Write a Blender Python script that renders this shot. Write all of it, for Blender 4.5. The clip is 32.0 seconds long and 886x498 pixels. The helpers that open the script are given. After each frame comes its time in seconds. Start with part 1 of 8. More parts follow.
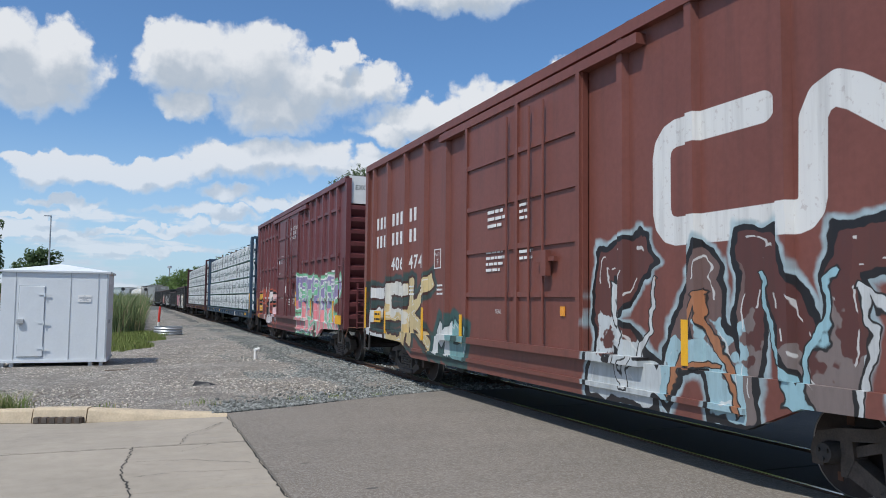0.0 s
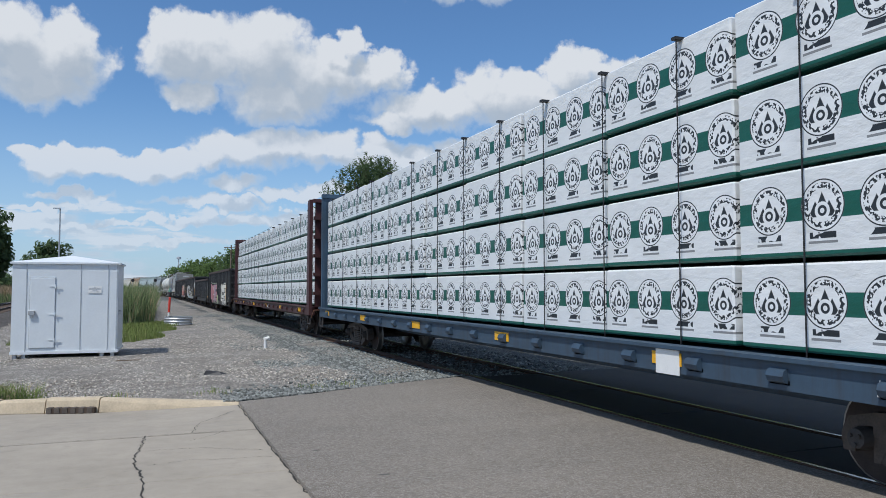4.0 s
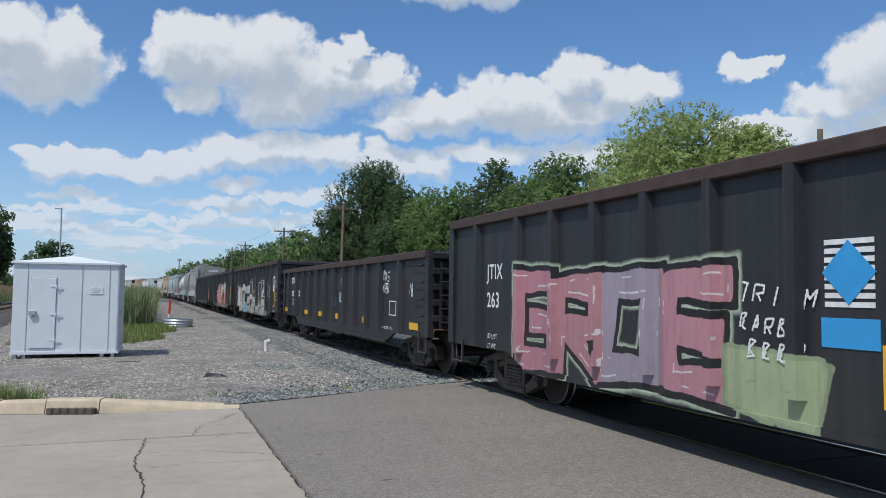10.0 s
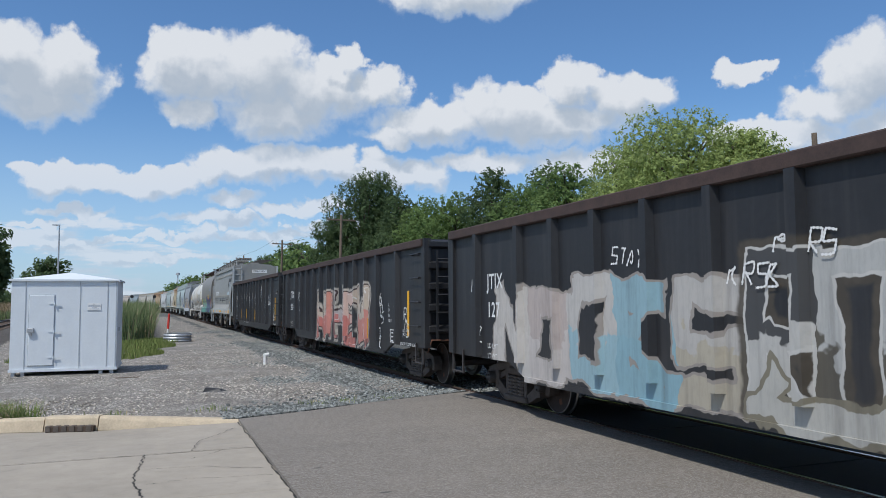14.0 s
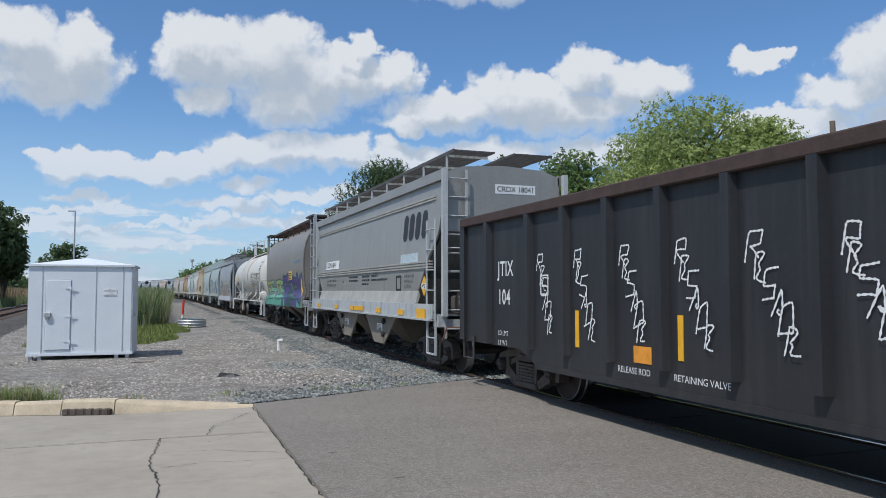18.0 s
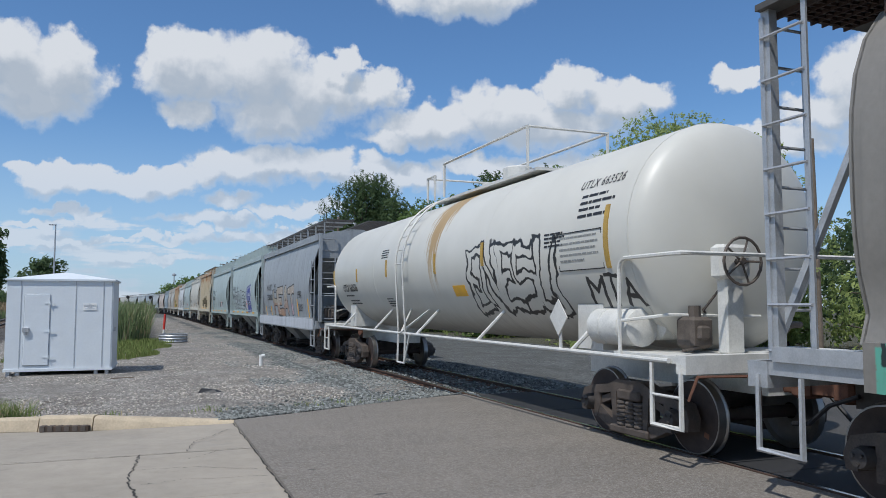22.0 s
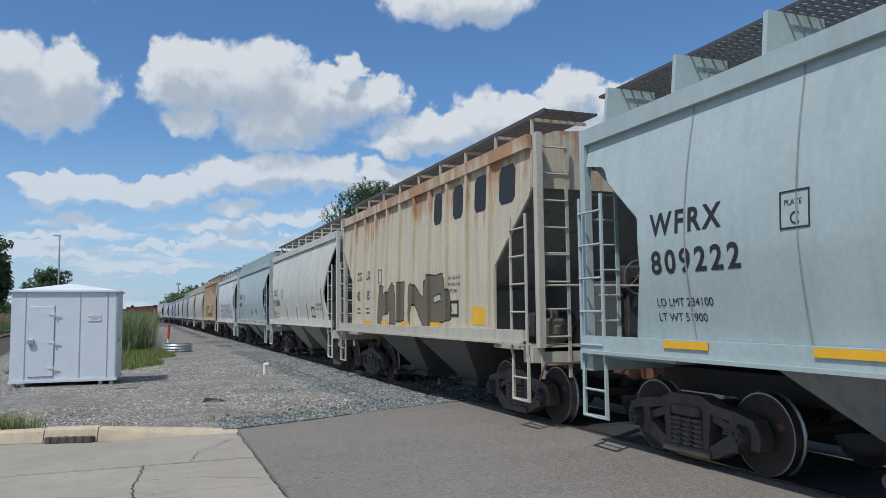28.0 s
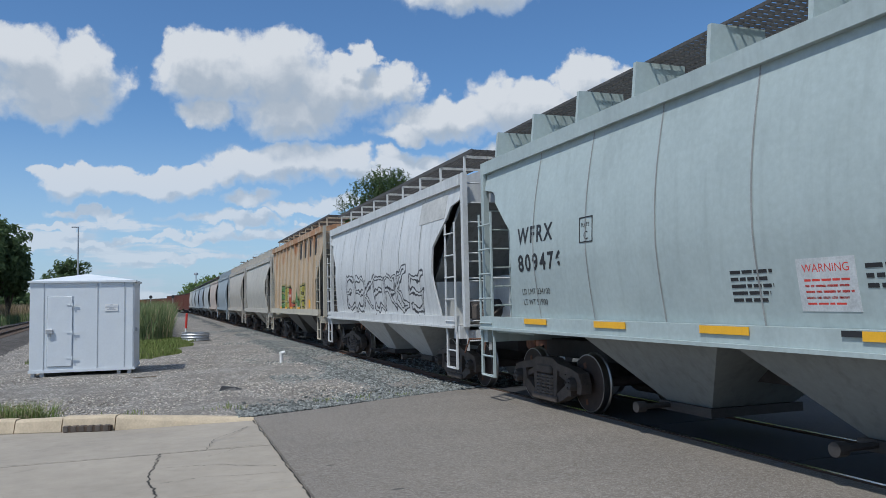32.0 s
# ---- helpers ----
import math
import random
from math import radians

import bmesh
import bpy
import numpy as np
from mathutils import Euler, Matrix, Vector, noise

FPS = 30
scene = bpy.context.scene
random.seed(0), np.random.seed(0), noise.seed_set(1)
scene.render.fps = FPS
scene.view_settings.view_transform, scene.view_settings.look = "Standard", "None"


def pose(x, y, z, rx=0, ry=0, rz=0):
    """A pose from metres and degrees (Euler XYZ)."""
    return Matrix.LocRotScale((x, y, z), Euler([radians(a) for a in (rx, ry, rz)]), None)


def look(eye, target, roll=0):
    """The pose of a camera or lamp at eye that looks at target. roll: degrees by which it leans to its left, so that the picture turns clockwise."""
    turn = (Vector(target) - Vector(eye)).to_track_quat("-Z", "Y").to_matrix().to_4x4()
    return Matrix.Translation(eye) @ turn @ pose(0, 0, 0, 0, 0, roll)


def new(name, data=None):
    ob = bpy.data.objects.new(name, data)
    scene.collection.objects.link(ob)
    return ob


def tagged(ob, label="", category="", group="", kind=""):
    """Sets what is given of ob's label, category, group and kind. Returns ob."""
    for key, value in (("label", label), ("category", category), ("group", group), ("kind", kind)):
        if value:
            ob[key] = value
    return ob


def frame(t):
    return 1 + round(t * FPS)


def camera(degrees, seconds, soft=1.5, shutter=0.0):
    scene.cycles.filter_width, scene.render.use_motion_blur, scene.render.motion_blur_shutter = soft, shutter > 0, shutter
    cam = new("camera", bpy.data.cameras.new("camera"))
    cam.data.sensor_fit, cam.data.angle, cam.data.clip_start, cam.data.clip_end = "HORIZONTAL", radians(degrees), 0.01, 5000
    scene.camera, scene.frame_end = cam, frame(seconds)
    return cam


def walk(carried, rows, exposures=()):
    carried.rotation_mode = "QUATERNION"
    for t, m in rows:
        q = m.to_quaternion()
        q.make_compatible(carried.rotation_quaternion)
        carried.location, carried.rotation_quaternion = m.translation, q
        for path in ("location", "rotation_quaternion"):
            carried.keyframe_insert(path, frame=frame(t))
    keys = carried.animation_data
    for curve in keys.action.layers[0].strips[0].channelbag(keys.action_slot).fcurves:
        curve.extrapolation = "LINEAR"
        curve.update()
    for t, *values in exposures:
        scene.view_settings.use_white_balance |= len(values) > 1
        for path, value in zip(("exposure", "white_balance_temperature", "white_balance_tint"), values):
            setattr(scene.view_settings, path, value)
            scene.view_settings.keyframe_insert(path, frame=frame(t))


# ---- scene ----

# ---- camera ----
cam = camera(60.45, 32.0, soft=0.8, shutter=0.0)


def aim(x, y, z, turn, tilt, lean):
    """A camera pose: turn clockwise from +y, tilt upward, lean to the right, in degrees."""
    a, b = radians(turn), radians(tilt)
    way = Vector((math.sin(a) * math.cos(b), math.cos(a) * math.cos(b), math.sin(b)))
    eye = Vector((x, y, z))
    return look(eye, eye + way * 10, -lean)


walk(cam, [(t, aim(*r)) for t, *r in [
    (0, -0.002, -0.047, 1.739, 22.105, 3.894, -0.634), (0.5, 0.003, -0.035, 1.733, 22.448, 4.226, -0.765),
    (1, -0.001, -0.027, 1.729, 22.761, 4.379, -0.864), (1.5, -0.007, -0.038, 1.726, 22.866, 4.336, -0.831),
    (2, -0.004, -0.019, 1.718, 22.432, 4.156, -0.744), (2.5, -0.008, -0.014, 1.722, 21.799, 3.925, -0.595),
    (3, -0.023, -0.015, 1.715, 21.351, 3.721, -0.484), (3.5, -0.010, -0.012, 1.718, 21.210, 3.349, -0.182),
    (5.5, 0.007, 0.012, 1.726, 22.549, 2.143, 0.758), (6, -0.023, 0.021, 1.728, 22.473, 2.074, 0.914),
    (6.5, -0.009, -0.005, 1.731, 22.270, 2.084, 0.981), (7, -0.013, -0.018, 1.734, 22.296, 2.209, 0.737),
    (7.5, -0.009, -0.013, 1.730, 22.445, 2.365, 0.414), (8, 0.002, -0.010, 1.730, 22.551, 2.498, 0.108),
    (8.5, -0.011, -0.018, 1.729, 22.574, 2.743, -0.296), (9, -0.020, -0.003, 1.724, 22.265, 2.984, -0.512),
    (9.5, -0.015, 0.016, 1.723, 21.843, 3.169, -0.541), (10, -0.029, 0.047, 1.718, 21.474, 3.337, -0.658),
    (10.5, -0.015, 0.018, 1.729, 21.202, 3.365, -0.471), (11, -0.009, 0.009, 1.728, 21.047, 3.349, -0.283),
    (11.5, -0.010, 0.014, 1.727, 21.021, 3.316, -0.138), (12, -0.016, 0.002, 1.729, 21.014, 3.298, 0.062),
    (12.5, -0.015, -0.005, 1.726, 21.014, 3.412, 0.167), (13, -0.013, -0.014, 1.736, 21.139, 3.593, 0.331),
    (13.5, 0.002, 0.005, 1.728, 21.308, 3.837, 0.448), (14, -0.008, 0.002, 1.735, 21.578, 4.054, 0.359),
    (14.5, -0.006, -0.005, 1.733, 21.726, 4.096, 0.390), (16.5, 0.001, -0.003, 1.723, 21.272, 3.884, 0.437),
    (17, -0.009, 0.015, 1.722, 21.029, 3.680, 0.367), (17.5, -0.019, 0.026, 1.720, 20.811, 3.399, 0.193),
    (18, -0.019, 0.029, 1.721, 20.615, 3.141, 0.012), (18.5, -0.010, 0.025, 1.717, 20.383, 3.089, -0.129),
    (19, -0.024, 0.018, 1.717, 20.182, 3.313, -0.304), (19.5, -0.034, -0.036, 1.730, 20.120, 3.697, -0.432),
    (20, -0.028, -0.107, 1.740, 20.252, 4.044, -0.464), (20.5, -0.023, -0.026, 1.735, 20.697, 4.246, -0.567),
    (21, -0.013, -0.014, 1.729, 21.187, 4.220, -0.366), (21.5, -0.021, 0.004, 1.729, 21.582, 4.216, -0.365),
    (22, -0.010, 0.001, 1.726, 21.817, 4.265, -0.056), (22.5, 0.003, 0.001, 1.732, 21.936, 4.389, 0.230),
    (23, 0.015, -0.006, 1.735, 21.984, 4.506, 0.505), (23.5, 0.020, 0.002, 1.728, 21.974, 4.551, 0.627),
    (24, 0.021, 0.026, 1.723, 21.888, 4.455, 0.703), (24.5, 0.024, 0.035, 1.721, 21.726, 4.336, 0.600),
    (25, 0.032, 0.065, 1.719, 21.573, 4.270, 0.598), (25.5, 0.029, -0.043, 1.739, 21.489, 4.309, 0.602),
    (27.5, 0.016, -0.059, 1.745, 21.570, 4.664, 0.623), (28, 0.009, -0.069, 1.749, 21.554, 4.697, 0.633),
    (28.5, 0.009, 0.095, 1.718, 21.450, 4.746, 0.503), (29, 0.030, 0.056, 1.719, 21.321, 4.613, 0.728),
    (29.5, 0.029, 0.036, 1.719, 21.218, 4.461, 0.712), (30, 0.032, 0.023, 1.728, 21.130, 4.275, 0.772),
    (30.5, 0.043, 0.026, 1.728, 21.062, 4.079, 0.898), (31, 0.047, 0.018, 1.721, 21.007, 3.961, 0.941),
    (31.5, 0.049, 0.004, 1.726, 20.810, 3.836, 1.056), (32, 0.064, 0.011, 1.729, 20.364, 3.788, 1.145),
]], [(0.0, 0.05, 6300, 10), (3.0, 0.02, 6250, 10), (5.5, -0.18, 6050, 9), (8.3, -0.18, 6050, 9), (9.4, -0.03, 6200, 10), (18.6, -0.02, 6200, 10),
    (22.0, -0.10, 6150, 10), (24.0, -0.17, 6080, 9), (25.0, -0.06, 6120, 9), (28.0, -0.12, 6100, 9), (29.0, -0.07, 6150, 9), (32.0, -0.14, 6080, 9)])

# ---- light ----
SUN = Vector((-0.50, -0.33, 1.0)).normalized()
sun_data = bpy.data.lights.new("sun", "SUN")
sun_data.energy, sun_data.angle, sun_data.color = 3.5, radians(0.6), (1.0, 0.955, 0.88)
sun = new("sun", sun_data)
sun.matrix_world = look((0, 0, 60), Vector((0, 0, 60)) - SUN)
scene.view_settings.exposure = 0.0


class Nodes:
    """Short names for building a node tree."""

    def __init__(self, tree):
        self.t, self.n, self.l = tree, tree.nodes, tree.links

    def link(self, value, socket):
        if isinstance(value, bpy.types.NodeSocket):
            self.l.new(value, socket)
        elif value is not None:
            socket.default_value = value

    def math(self, op, a, b=None, c=None, clamp=False):
        m = self.n.new("ShaderNodeMath")
        m.operation, m.use_clamp = op, clamp
        for v, s in zip((a, b, c), m.inputs):
            self.link(v, s)
        return m.outputs[0]

    def vec(self, op, a, b=None, scale=None):
        m = self.n.new("ShaderNodeVectorMath")
        m.operation = op
        self.link(a, m.inputs[0])
        self.link(b, m.inputs[1])
        if scale is not None:
            self.link(scale, m.inputs["Scale"])
        return m.outputs["Value"] if op in ("LENGTH", "DOT_PRODUCT", "DISTANCE") else m.outputs[0]

    def xyz(self, x=0.0, y=0.0, z=0.0):
        m = self.n.new("ShaderNodeCombineXYZ")
        for v, s in zip((x, y, z), m.inputs):
            self.link(v, s)
        return m.outputs[0]

    def split(self, v):
        m = self.n.new("ShaderNodeSeparateXYZ")
        self.link(v, m.inputs[0])
        return m.outputs

    def noise(self, v, scale, detail=4, rough=0.55, dims="3D", out="Fac"):
        m = self.n.new("ShaderNodeTexNoise")
        m.noise_dimensions = dims
        self.link(v, m.inputs["Vector"])
        for k, x in (("Scale", scale), ("Detail", detail), ("Roughness", rough)):
            m.inputs[k].default_value = x
        return m.outputs[out]

    def voronoi(self, v, scale, feature="F1", out="Distance", dims="3D", rand=1.0):
        m = self.n.new("ShaderNodeTexVoronoi")
        m.feature, m.voronoi_dimensions = feature, dims
        self.link(v, m.inputs["Vector"])
        m.inputs["Scale"].default_value, m.inputs["Randomness"].default_value = scale, rand
        return m.outputs[out]

    def ramp(self, fac, *stops, mode="LINEAR"):
        m = self.n.new("ShaderNodeValToRGB")
        m.color_ramp.interpolation = mode
        e = m.color_ramp.elements
        while len(e) < len(stops):
            e.new(0.5)
        for s, (p, c) in zip(e, stops):
            s.position, s.color = p, (*c, 1) if len(c) == 3 else c
        self.link(fac, m.inputs[0])
        return m.outputs[0]

    def step(self, v, a, b):
        """0 below a, 1 above b, smooth between; falling where a > b."""
        m = self.n.new("ShaderNodeMapRange")
        m.interpolation_type = "SMOOTHSTEP"
        lo, hi = (0, 1) if a < b else (1, 0)
        a, b = min(a, b), max(a, b)
        for s, x in zip(m.inputs, (v, a, b, lo, hi)):
            self.link(x, s)
        return m.outputs[0]

    def mix(self, fac, a, b, blend="MIX"):
        m = self.n.new("ShaderNodeMix")
        m.data_type, m.blend_type = "RGBA", blend
        ins = [s for s in m.inputs if s.type == "RGBA"]
        self.link(fac, m.inputs[0])
        for v, s in zip((a, b), ins):
            self.link((*v, 1) if isinstance(v, tuple) and len(v) == 3 else v, s)
        return [s for s in m.outputs if s.type == "RGBA"][0]


# Cumulus clouds, each a heap of puffs: turn clockwise from +y, height, half width, half height, in degrees.
CLOUDS = [
    [(-7.1, 14.9, 4.9, 2.8), (-5.1, 15.9, 2.4, 2.3), (-8.5, 16.4, 3.2, 2.2), (-6.4, 13.2, 3.6, 1.6)],
    [(3.2, 16.5, 4.0, 2.9), (8.0, 16.6, 5.0, 3.1), (12.6, 15.7, 4.4, 2.4), (16.8, 16.1, 2.6, 1.6),
     (2.1, 17.6, 2.6, 1.7), (9.3, 13.9, 4.7, 2.0), (14.2, 17.8, 1.6, 1.0), (3.3, 13.7, 1.9, 1.2)],
    [(-3.6, 9.3, 2.2, 0.9), (-6.6, 9.0, 1.7, 0.8), (0.6, 9.1, 1.8, 0.7), (-5.2, 8.3, 2.9, 1.2), (-1.4, 8.4, 3.6, 1.0), (1.6, 8.6, 2.2, 0.9)],
    [(9.0, 11.1, 2.4, 1.0), (13.2, 11.0, 2.3, 0.9), (5.2, 10.4, 2.0, 0.8), (17.0, 10.5, 2.1, 0.8), (6.9, 10.1, 4.4, 1.4), (11.0, 10.4, 4.5, 1.4), (15.2, 9.8, 2.9, 1.1), (3.8, 9.4, 3.1, 0.9),
     (19.0, 9.6, 3.8, 1.1), (6.2, 7.6, 2.4, 0.7)],
    [(21.1, 13.5, 6.0, 1.8), (26.3, 14.4, 4.7, 2.0), (31.4, 15.9, 2.4, 1.8), (35.5, 14.9, 3.6, 1.7),
     (17.7, 12.4, 3.0, 0.8), (29.3, 13.3, 7.5, 2.1)],
    [(43.4, 15.7, 2.2, 0.9), (44.5, 15.9, 1.4, 0.7), (52.0, 14.6, 4.2, 3.2), (49.2, 13.0, 3.6, 1.6)],
    [(24.5, 10.4, 4.5, 1.0), (33.0, 10.2, 6.0, 1.3), (45.5, 11.2, 5.0, 1.3), (53.0, 10.8, 4.5, 1.6)],
    [(-4.5, 6.2, 2.6, 0.4), (-2.0, 4.6, 2.1, 0.4), (-6.1, 5.3, 2.0, 0.3), (23.0, 22.7, 6.0, 1.9), (-6.5, 22.2, 3.6, 1.3), (-6, 4.3, 4.5, 0.5), (4.5, 6.2, 4.5, 0.55), (8.5, 5.2, 5.5, 0.55), (15, 5.8, 5, 0.5), (1, 3.3, 7, 0.45),
     (2.4, 4.9, 3.0, 0.4), (9.4, 6.8, 2.8, 0.4), (12.7, 7.3, 2.5, 0.5)],
]


def cloud_group():
    g = bpy.data.node_groups.new("cloud_density", "ShaderNodeTree")
    g.interface.new_socket("Place", in_out="INPUT", socket_type="NodeSocketVector")
    g.interface.new_socket("Density", in_out="OUTPUT", socket_type="NodeSocketFloat")
    g.interface.new_socket("Soft", in_out="OUTPUT", socket_type="NodeSocketFloat")
    k = Nodes(g)
    place = g.nodes.new("NodeGroupInput").outputs[0]
    wobble = k.vec("SUBTRACT", k.noise(place, 0.42, 5, 0.52, "2D", "Color"), (0.5, 0.5, 0.5))
    warped = k.vec("ADD", place, k.vec("MULTIPLY", wobble, (3.4, 2.6, 0)))
    total = None
    for heap in CLOUDS:
        for x, y, rx, ry in heap:
            d = k.vec("MULTIPLY", k.vec("SUBTRACT", warped, (x, y, 0)), (1 / rx, 1 / ry, 0))
            one = k.math("SUBTRACT", 1.0, k.vec("DOT_PRODUCT", d, d))
            total = one if total is None else k.math("SMOOTH_MAX", total, one, 0.25)
    # the rest of the sky, outside the heaps above
    sx, sy, _ = k.split(place)
    side = k.math("MAXIMUM", k.step(k.math("ABSOLUTE", k.math("SUBTRACT", sx, 22.0)), 34, 42), k.step(sy, 21.5, 24))
    rest = k.math("MULTIPLY", k.math("SUBTRACT", k.noise(k.vec("MULTIPLY", place, (0.6, 1.4, 1)), 0.11, 6, 0.6, "2D"), 0.54), 9.0)
    total = k.math("MAXIMUM", total, k.math("SUBTRACT", k.math("MULTIPLY", k.math("ADD", rest, 3.0), side), 3.0))
    # thin layers low over the horizon
    thin = k.noise(k.vec("MULTIPLY", place, (0.10, 0.75, 1)), 1.0, 6, 0.6, "2D")
    flat = k.step(sy, 8.5, 4.5)
    low = k.math("SUBTRACT", k.math("MULTIPLY", k.math("MULTIPLY", k.math("SUBTRACT", thin, 0.47), flat), 4.0), k.math("SUBTRACT", 1.0, flat))
    total = k.math("MAXIMUM", total, low)
    puff = k.vec("ADD", place, k.vec("SCALE", wobble, scale=2.2))
    billow = k.math("ADD", k.math("MULTIPLY", k.voronoi(puff, 0.62, dims="2D"), -0.75), k.math("MULTIPLY", k.voronoi(puff, 1.7, dims="2D"), -0.40))
    fine = k.math("ADD", k.math("SUBTRACT", k.noise(place, 1.3, 6, 0.6, "2D"), 0.5), k.math("ADD", billow, 0.52))
    out = g.nodes.new("NodeGroupOutput")
    g.links.new(k.math("ADD", total, k.math("MULTIPLY", fine, 0.40)), out.inputs[0])
    g.links.new(k.math("ADD", total, k.math("MULTIPLY", fine, 0.16)), out.inputs[1])
    return g


def sky():
    w = bpy.data.worlds.new("sky")
    scene.world = w
    w.use_nodes = True
    w.node_tree.nodes.clear()
    k = Nodes(w.node_tree)
    air = k.n.new("ShaderNodeTexSky")
    air.sky_type, air.sun_disc = "NISHITA", False
    air.sun_elevation, air.sun_rotation = math.asin(SUN.z), math.atan2(SUN.x, SUN.y)
    air.air_density, air.dust_density, air.ozone_density = 1.0, 0.6, 1.6
    way = k.n.new("ShaderNodeTexCoord").outputs["Generated"]
    x, y, z = k.split(way)
    place = k.xyz(k.math("MULTIPLY", k.math("ARCTAN2", x, y), 57.2958),
                  k.math("MULTIPLY", k.math("ARCSINE", z), 57.2958))
    group = cloud_group()

    def density(v):
        n = k.n.new("ShaderNodeGroup")
        n.node_tree = group
        k.link(v, n.inputs[0])
        return n.outputs

    cut, here = density(place)
    above = density(k.vec("ADD", place, (-0.5, 1.7, 0)))[1]
    rise = k.math("SUBTRACT", k.math("MINIMUM", here, 0.9), k.math("MINIMUM", above, 0.9))
    lit = k.step(rise, -0.30, 0.70)
    cover = k.mix(lit, k.step(cut, -0.22, 0.80), k.step(cut, -0.14, 0.40))
    thick = k.step(here, 0.1, 1.0)
    grey = k.mix(thick, (0.54, 0.61, 0.69), (0.40, 0.46, 0.53))
    white = k.mix(lit, grey, (0.76, 0.77, 0.78))
    el = k.split(place)[1]
    haze = k.step(el, 15.0, 0.0)
    white = k.mix(k.math("MULTIPLY", haze, 0.50), white, (0.60, 0.68, 0.79))
    blue = k.vec("MULTIPLY", air.outputs[0], (0.077, 0.102, 0.124))
    blue = k.mix(k.math("MULTIPLY", haze, 0.5), blue, (0.50, 0.64, 0.83))
    both = k.mix(k.math("MULTIPLY", cover, k.math("SUBTRACT", 0.97, k.math("MULTIPLY", haze, 0.25))), blue, white)
    ground = k.mix(k.step(z, -0.01, 0.0), (0.13, 0.13, 0.11), both)
    bg = k.n.new("ShaderNodeBackground")
    k.link(ground, bg.inputs[0])
    bg.inputs[1].default_value = 1.0
    k.l.new(bg.outputs[0], k.n.new("ShaderNodeOutputWorld").inputs[0])


sky()

# ---- materials ----
def shader(name, rough=0.7, metal=0.0):
    m = bpy.data.materials.new(name)
    m.use_nodes = True
    k = Nodes(m.node_tree)
    b = m.node_tree.nodes["Principled BSDF"]
    b.inputs["Roughness"].default_value, b.inputs["Metallic"].default_value = rough, metal
    co = k.n.new("ShaderNodeTexCoord").outputs["Object"]
    return m, k, b, co


def bump(k, b, height, strength=0.3, distance=0.01):
    n = k.n.new("ShaderNodeBump")
    n.inputs["Strength"].default_value, n.inputs["Distance"].default_value = strength, distance
    k.link(height, n.inputs["Height"])
    k.link(n.outputs[0], b.inputs["Normal"])


def plain(name, colour, rough=0.6, metal=0.0, vary=0.25, scale=6.0):
    """Paint or bare stuff with blotches at two scales."""
    m, k, b, co = shader(name, rough, metal)
    n = k.math("ADD", k.math("MULTIPLY", k.noise(co, scale, 5), 0.6), k.math("MULTIPLY", k.noise(co, scale * 9, 3), 0.4))
    dark = tuple(c * (1 - vary) for c in colour)
    light = tuple(min(1, c * (1 + vary)) for c in colour)
    k.link(k.ramp(n, (0.3, dark), (0.7, light)), b.inputs["Base Color"])
    k.link(k.math("ADD", k.math("MULTIPLY", n, 0.25), rough - 0.12), b.inputs["Roughness"])
    bump(k, b, k.noise(co, scale * 14, 3), 0.15, 0.004)
    return m


def earth(name, dark, light, stone, scale, tint=None, depth=0.03):
    """Loose stones or soil: cells of varied grey with gaps."""
    m, k, b, co = shader(name, 0.95)
    cell = k.voronoi(co, scale, out="Color")
    shade = k.split(cell)[0]
    edge = k.voronoi(co, scale, "DISTANCE_TO_EDGE")
    big = k.noise(co, 0.35, 5, 0.6)
    mid = k.noise(co, 2.2, 5, 0.65)
    col = k.mix(shade, dark, light)
    col = k.mix(k.math("MULTIPLY", k.step(mid, 0.46, 0.66), 0.7), col, k.mix(k.step(shade, 0.3, 0.7), stone, light))
    if tint:
        col = k.mix(k.step(big, 0.45, 0.62), col, k.mix(shade, tint, light))
    col = k.mix(k.step(edge, 0.0, 0.16), tuple(c * 0.30 for c in dark), col)
    blot = k.noise(k.vec("ADD", co, (5.3, 1.7, 0)), 0.8, 6, 0.68)
    col = k.mix(k.step(blot, 0.40, 0.60), k.vec("MULTIPLY", col, (0.58, 0.55, 0.52)), col)
    fine = k.noise(co, scale * 5, 3)
    col = k.mix(0.35, col, k.mix(fine, tuple(c * 0.6 for c in dark), light))
    k.link(col, b.inputs["Base Color"])
    bump(k, b, k.math("ADD", k.math("MULTIPLY", k.step(edge, 0, 0.25), k.math("ADD", shade, 0.4)), k.math("MULTIPLY", fine, 0.3)), 0.9, depth)
    return m


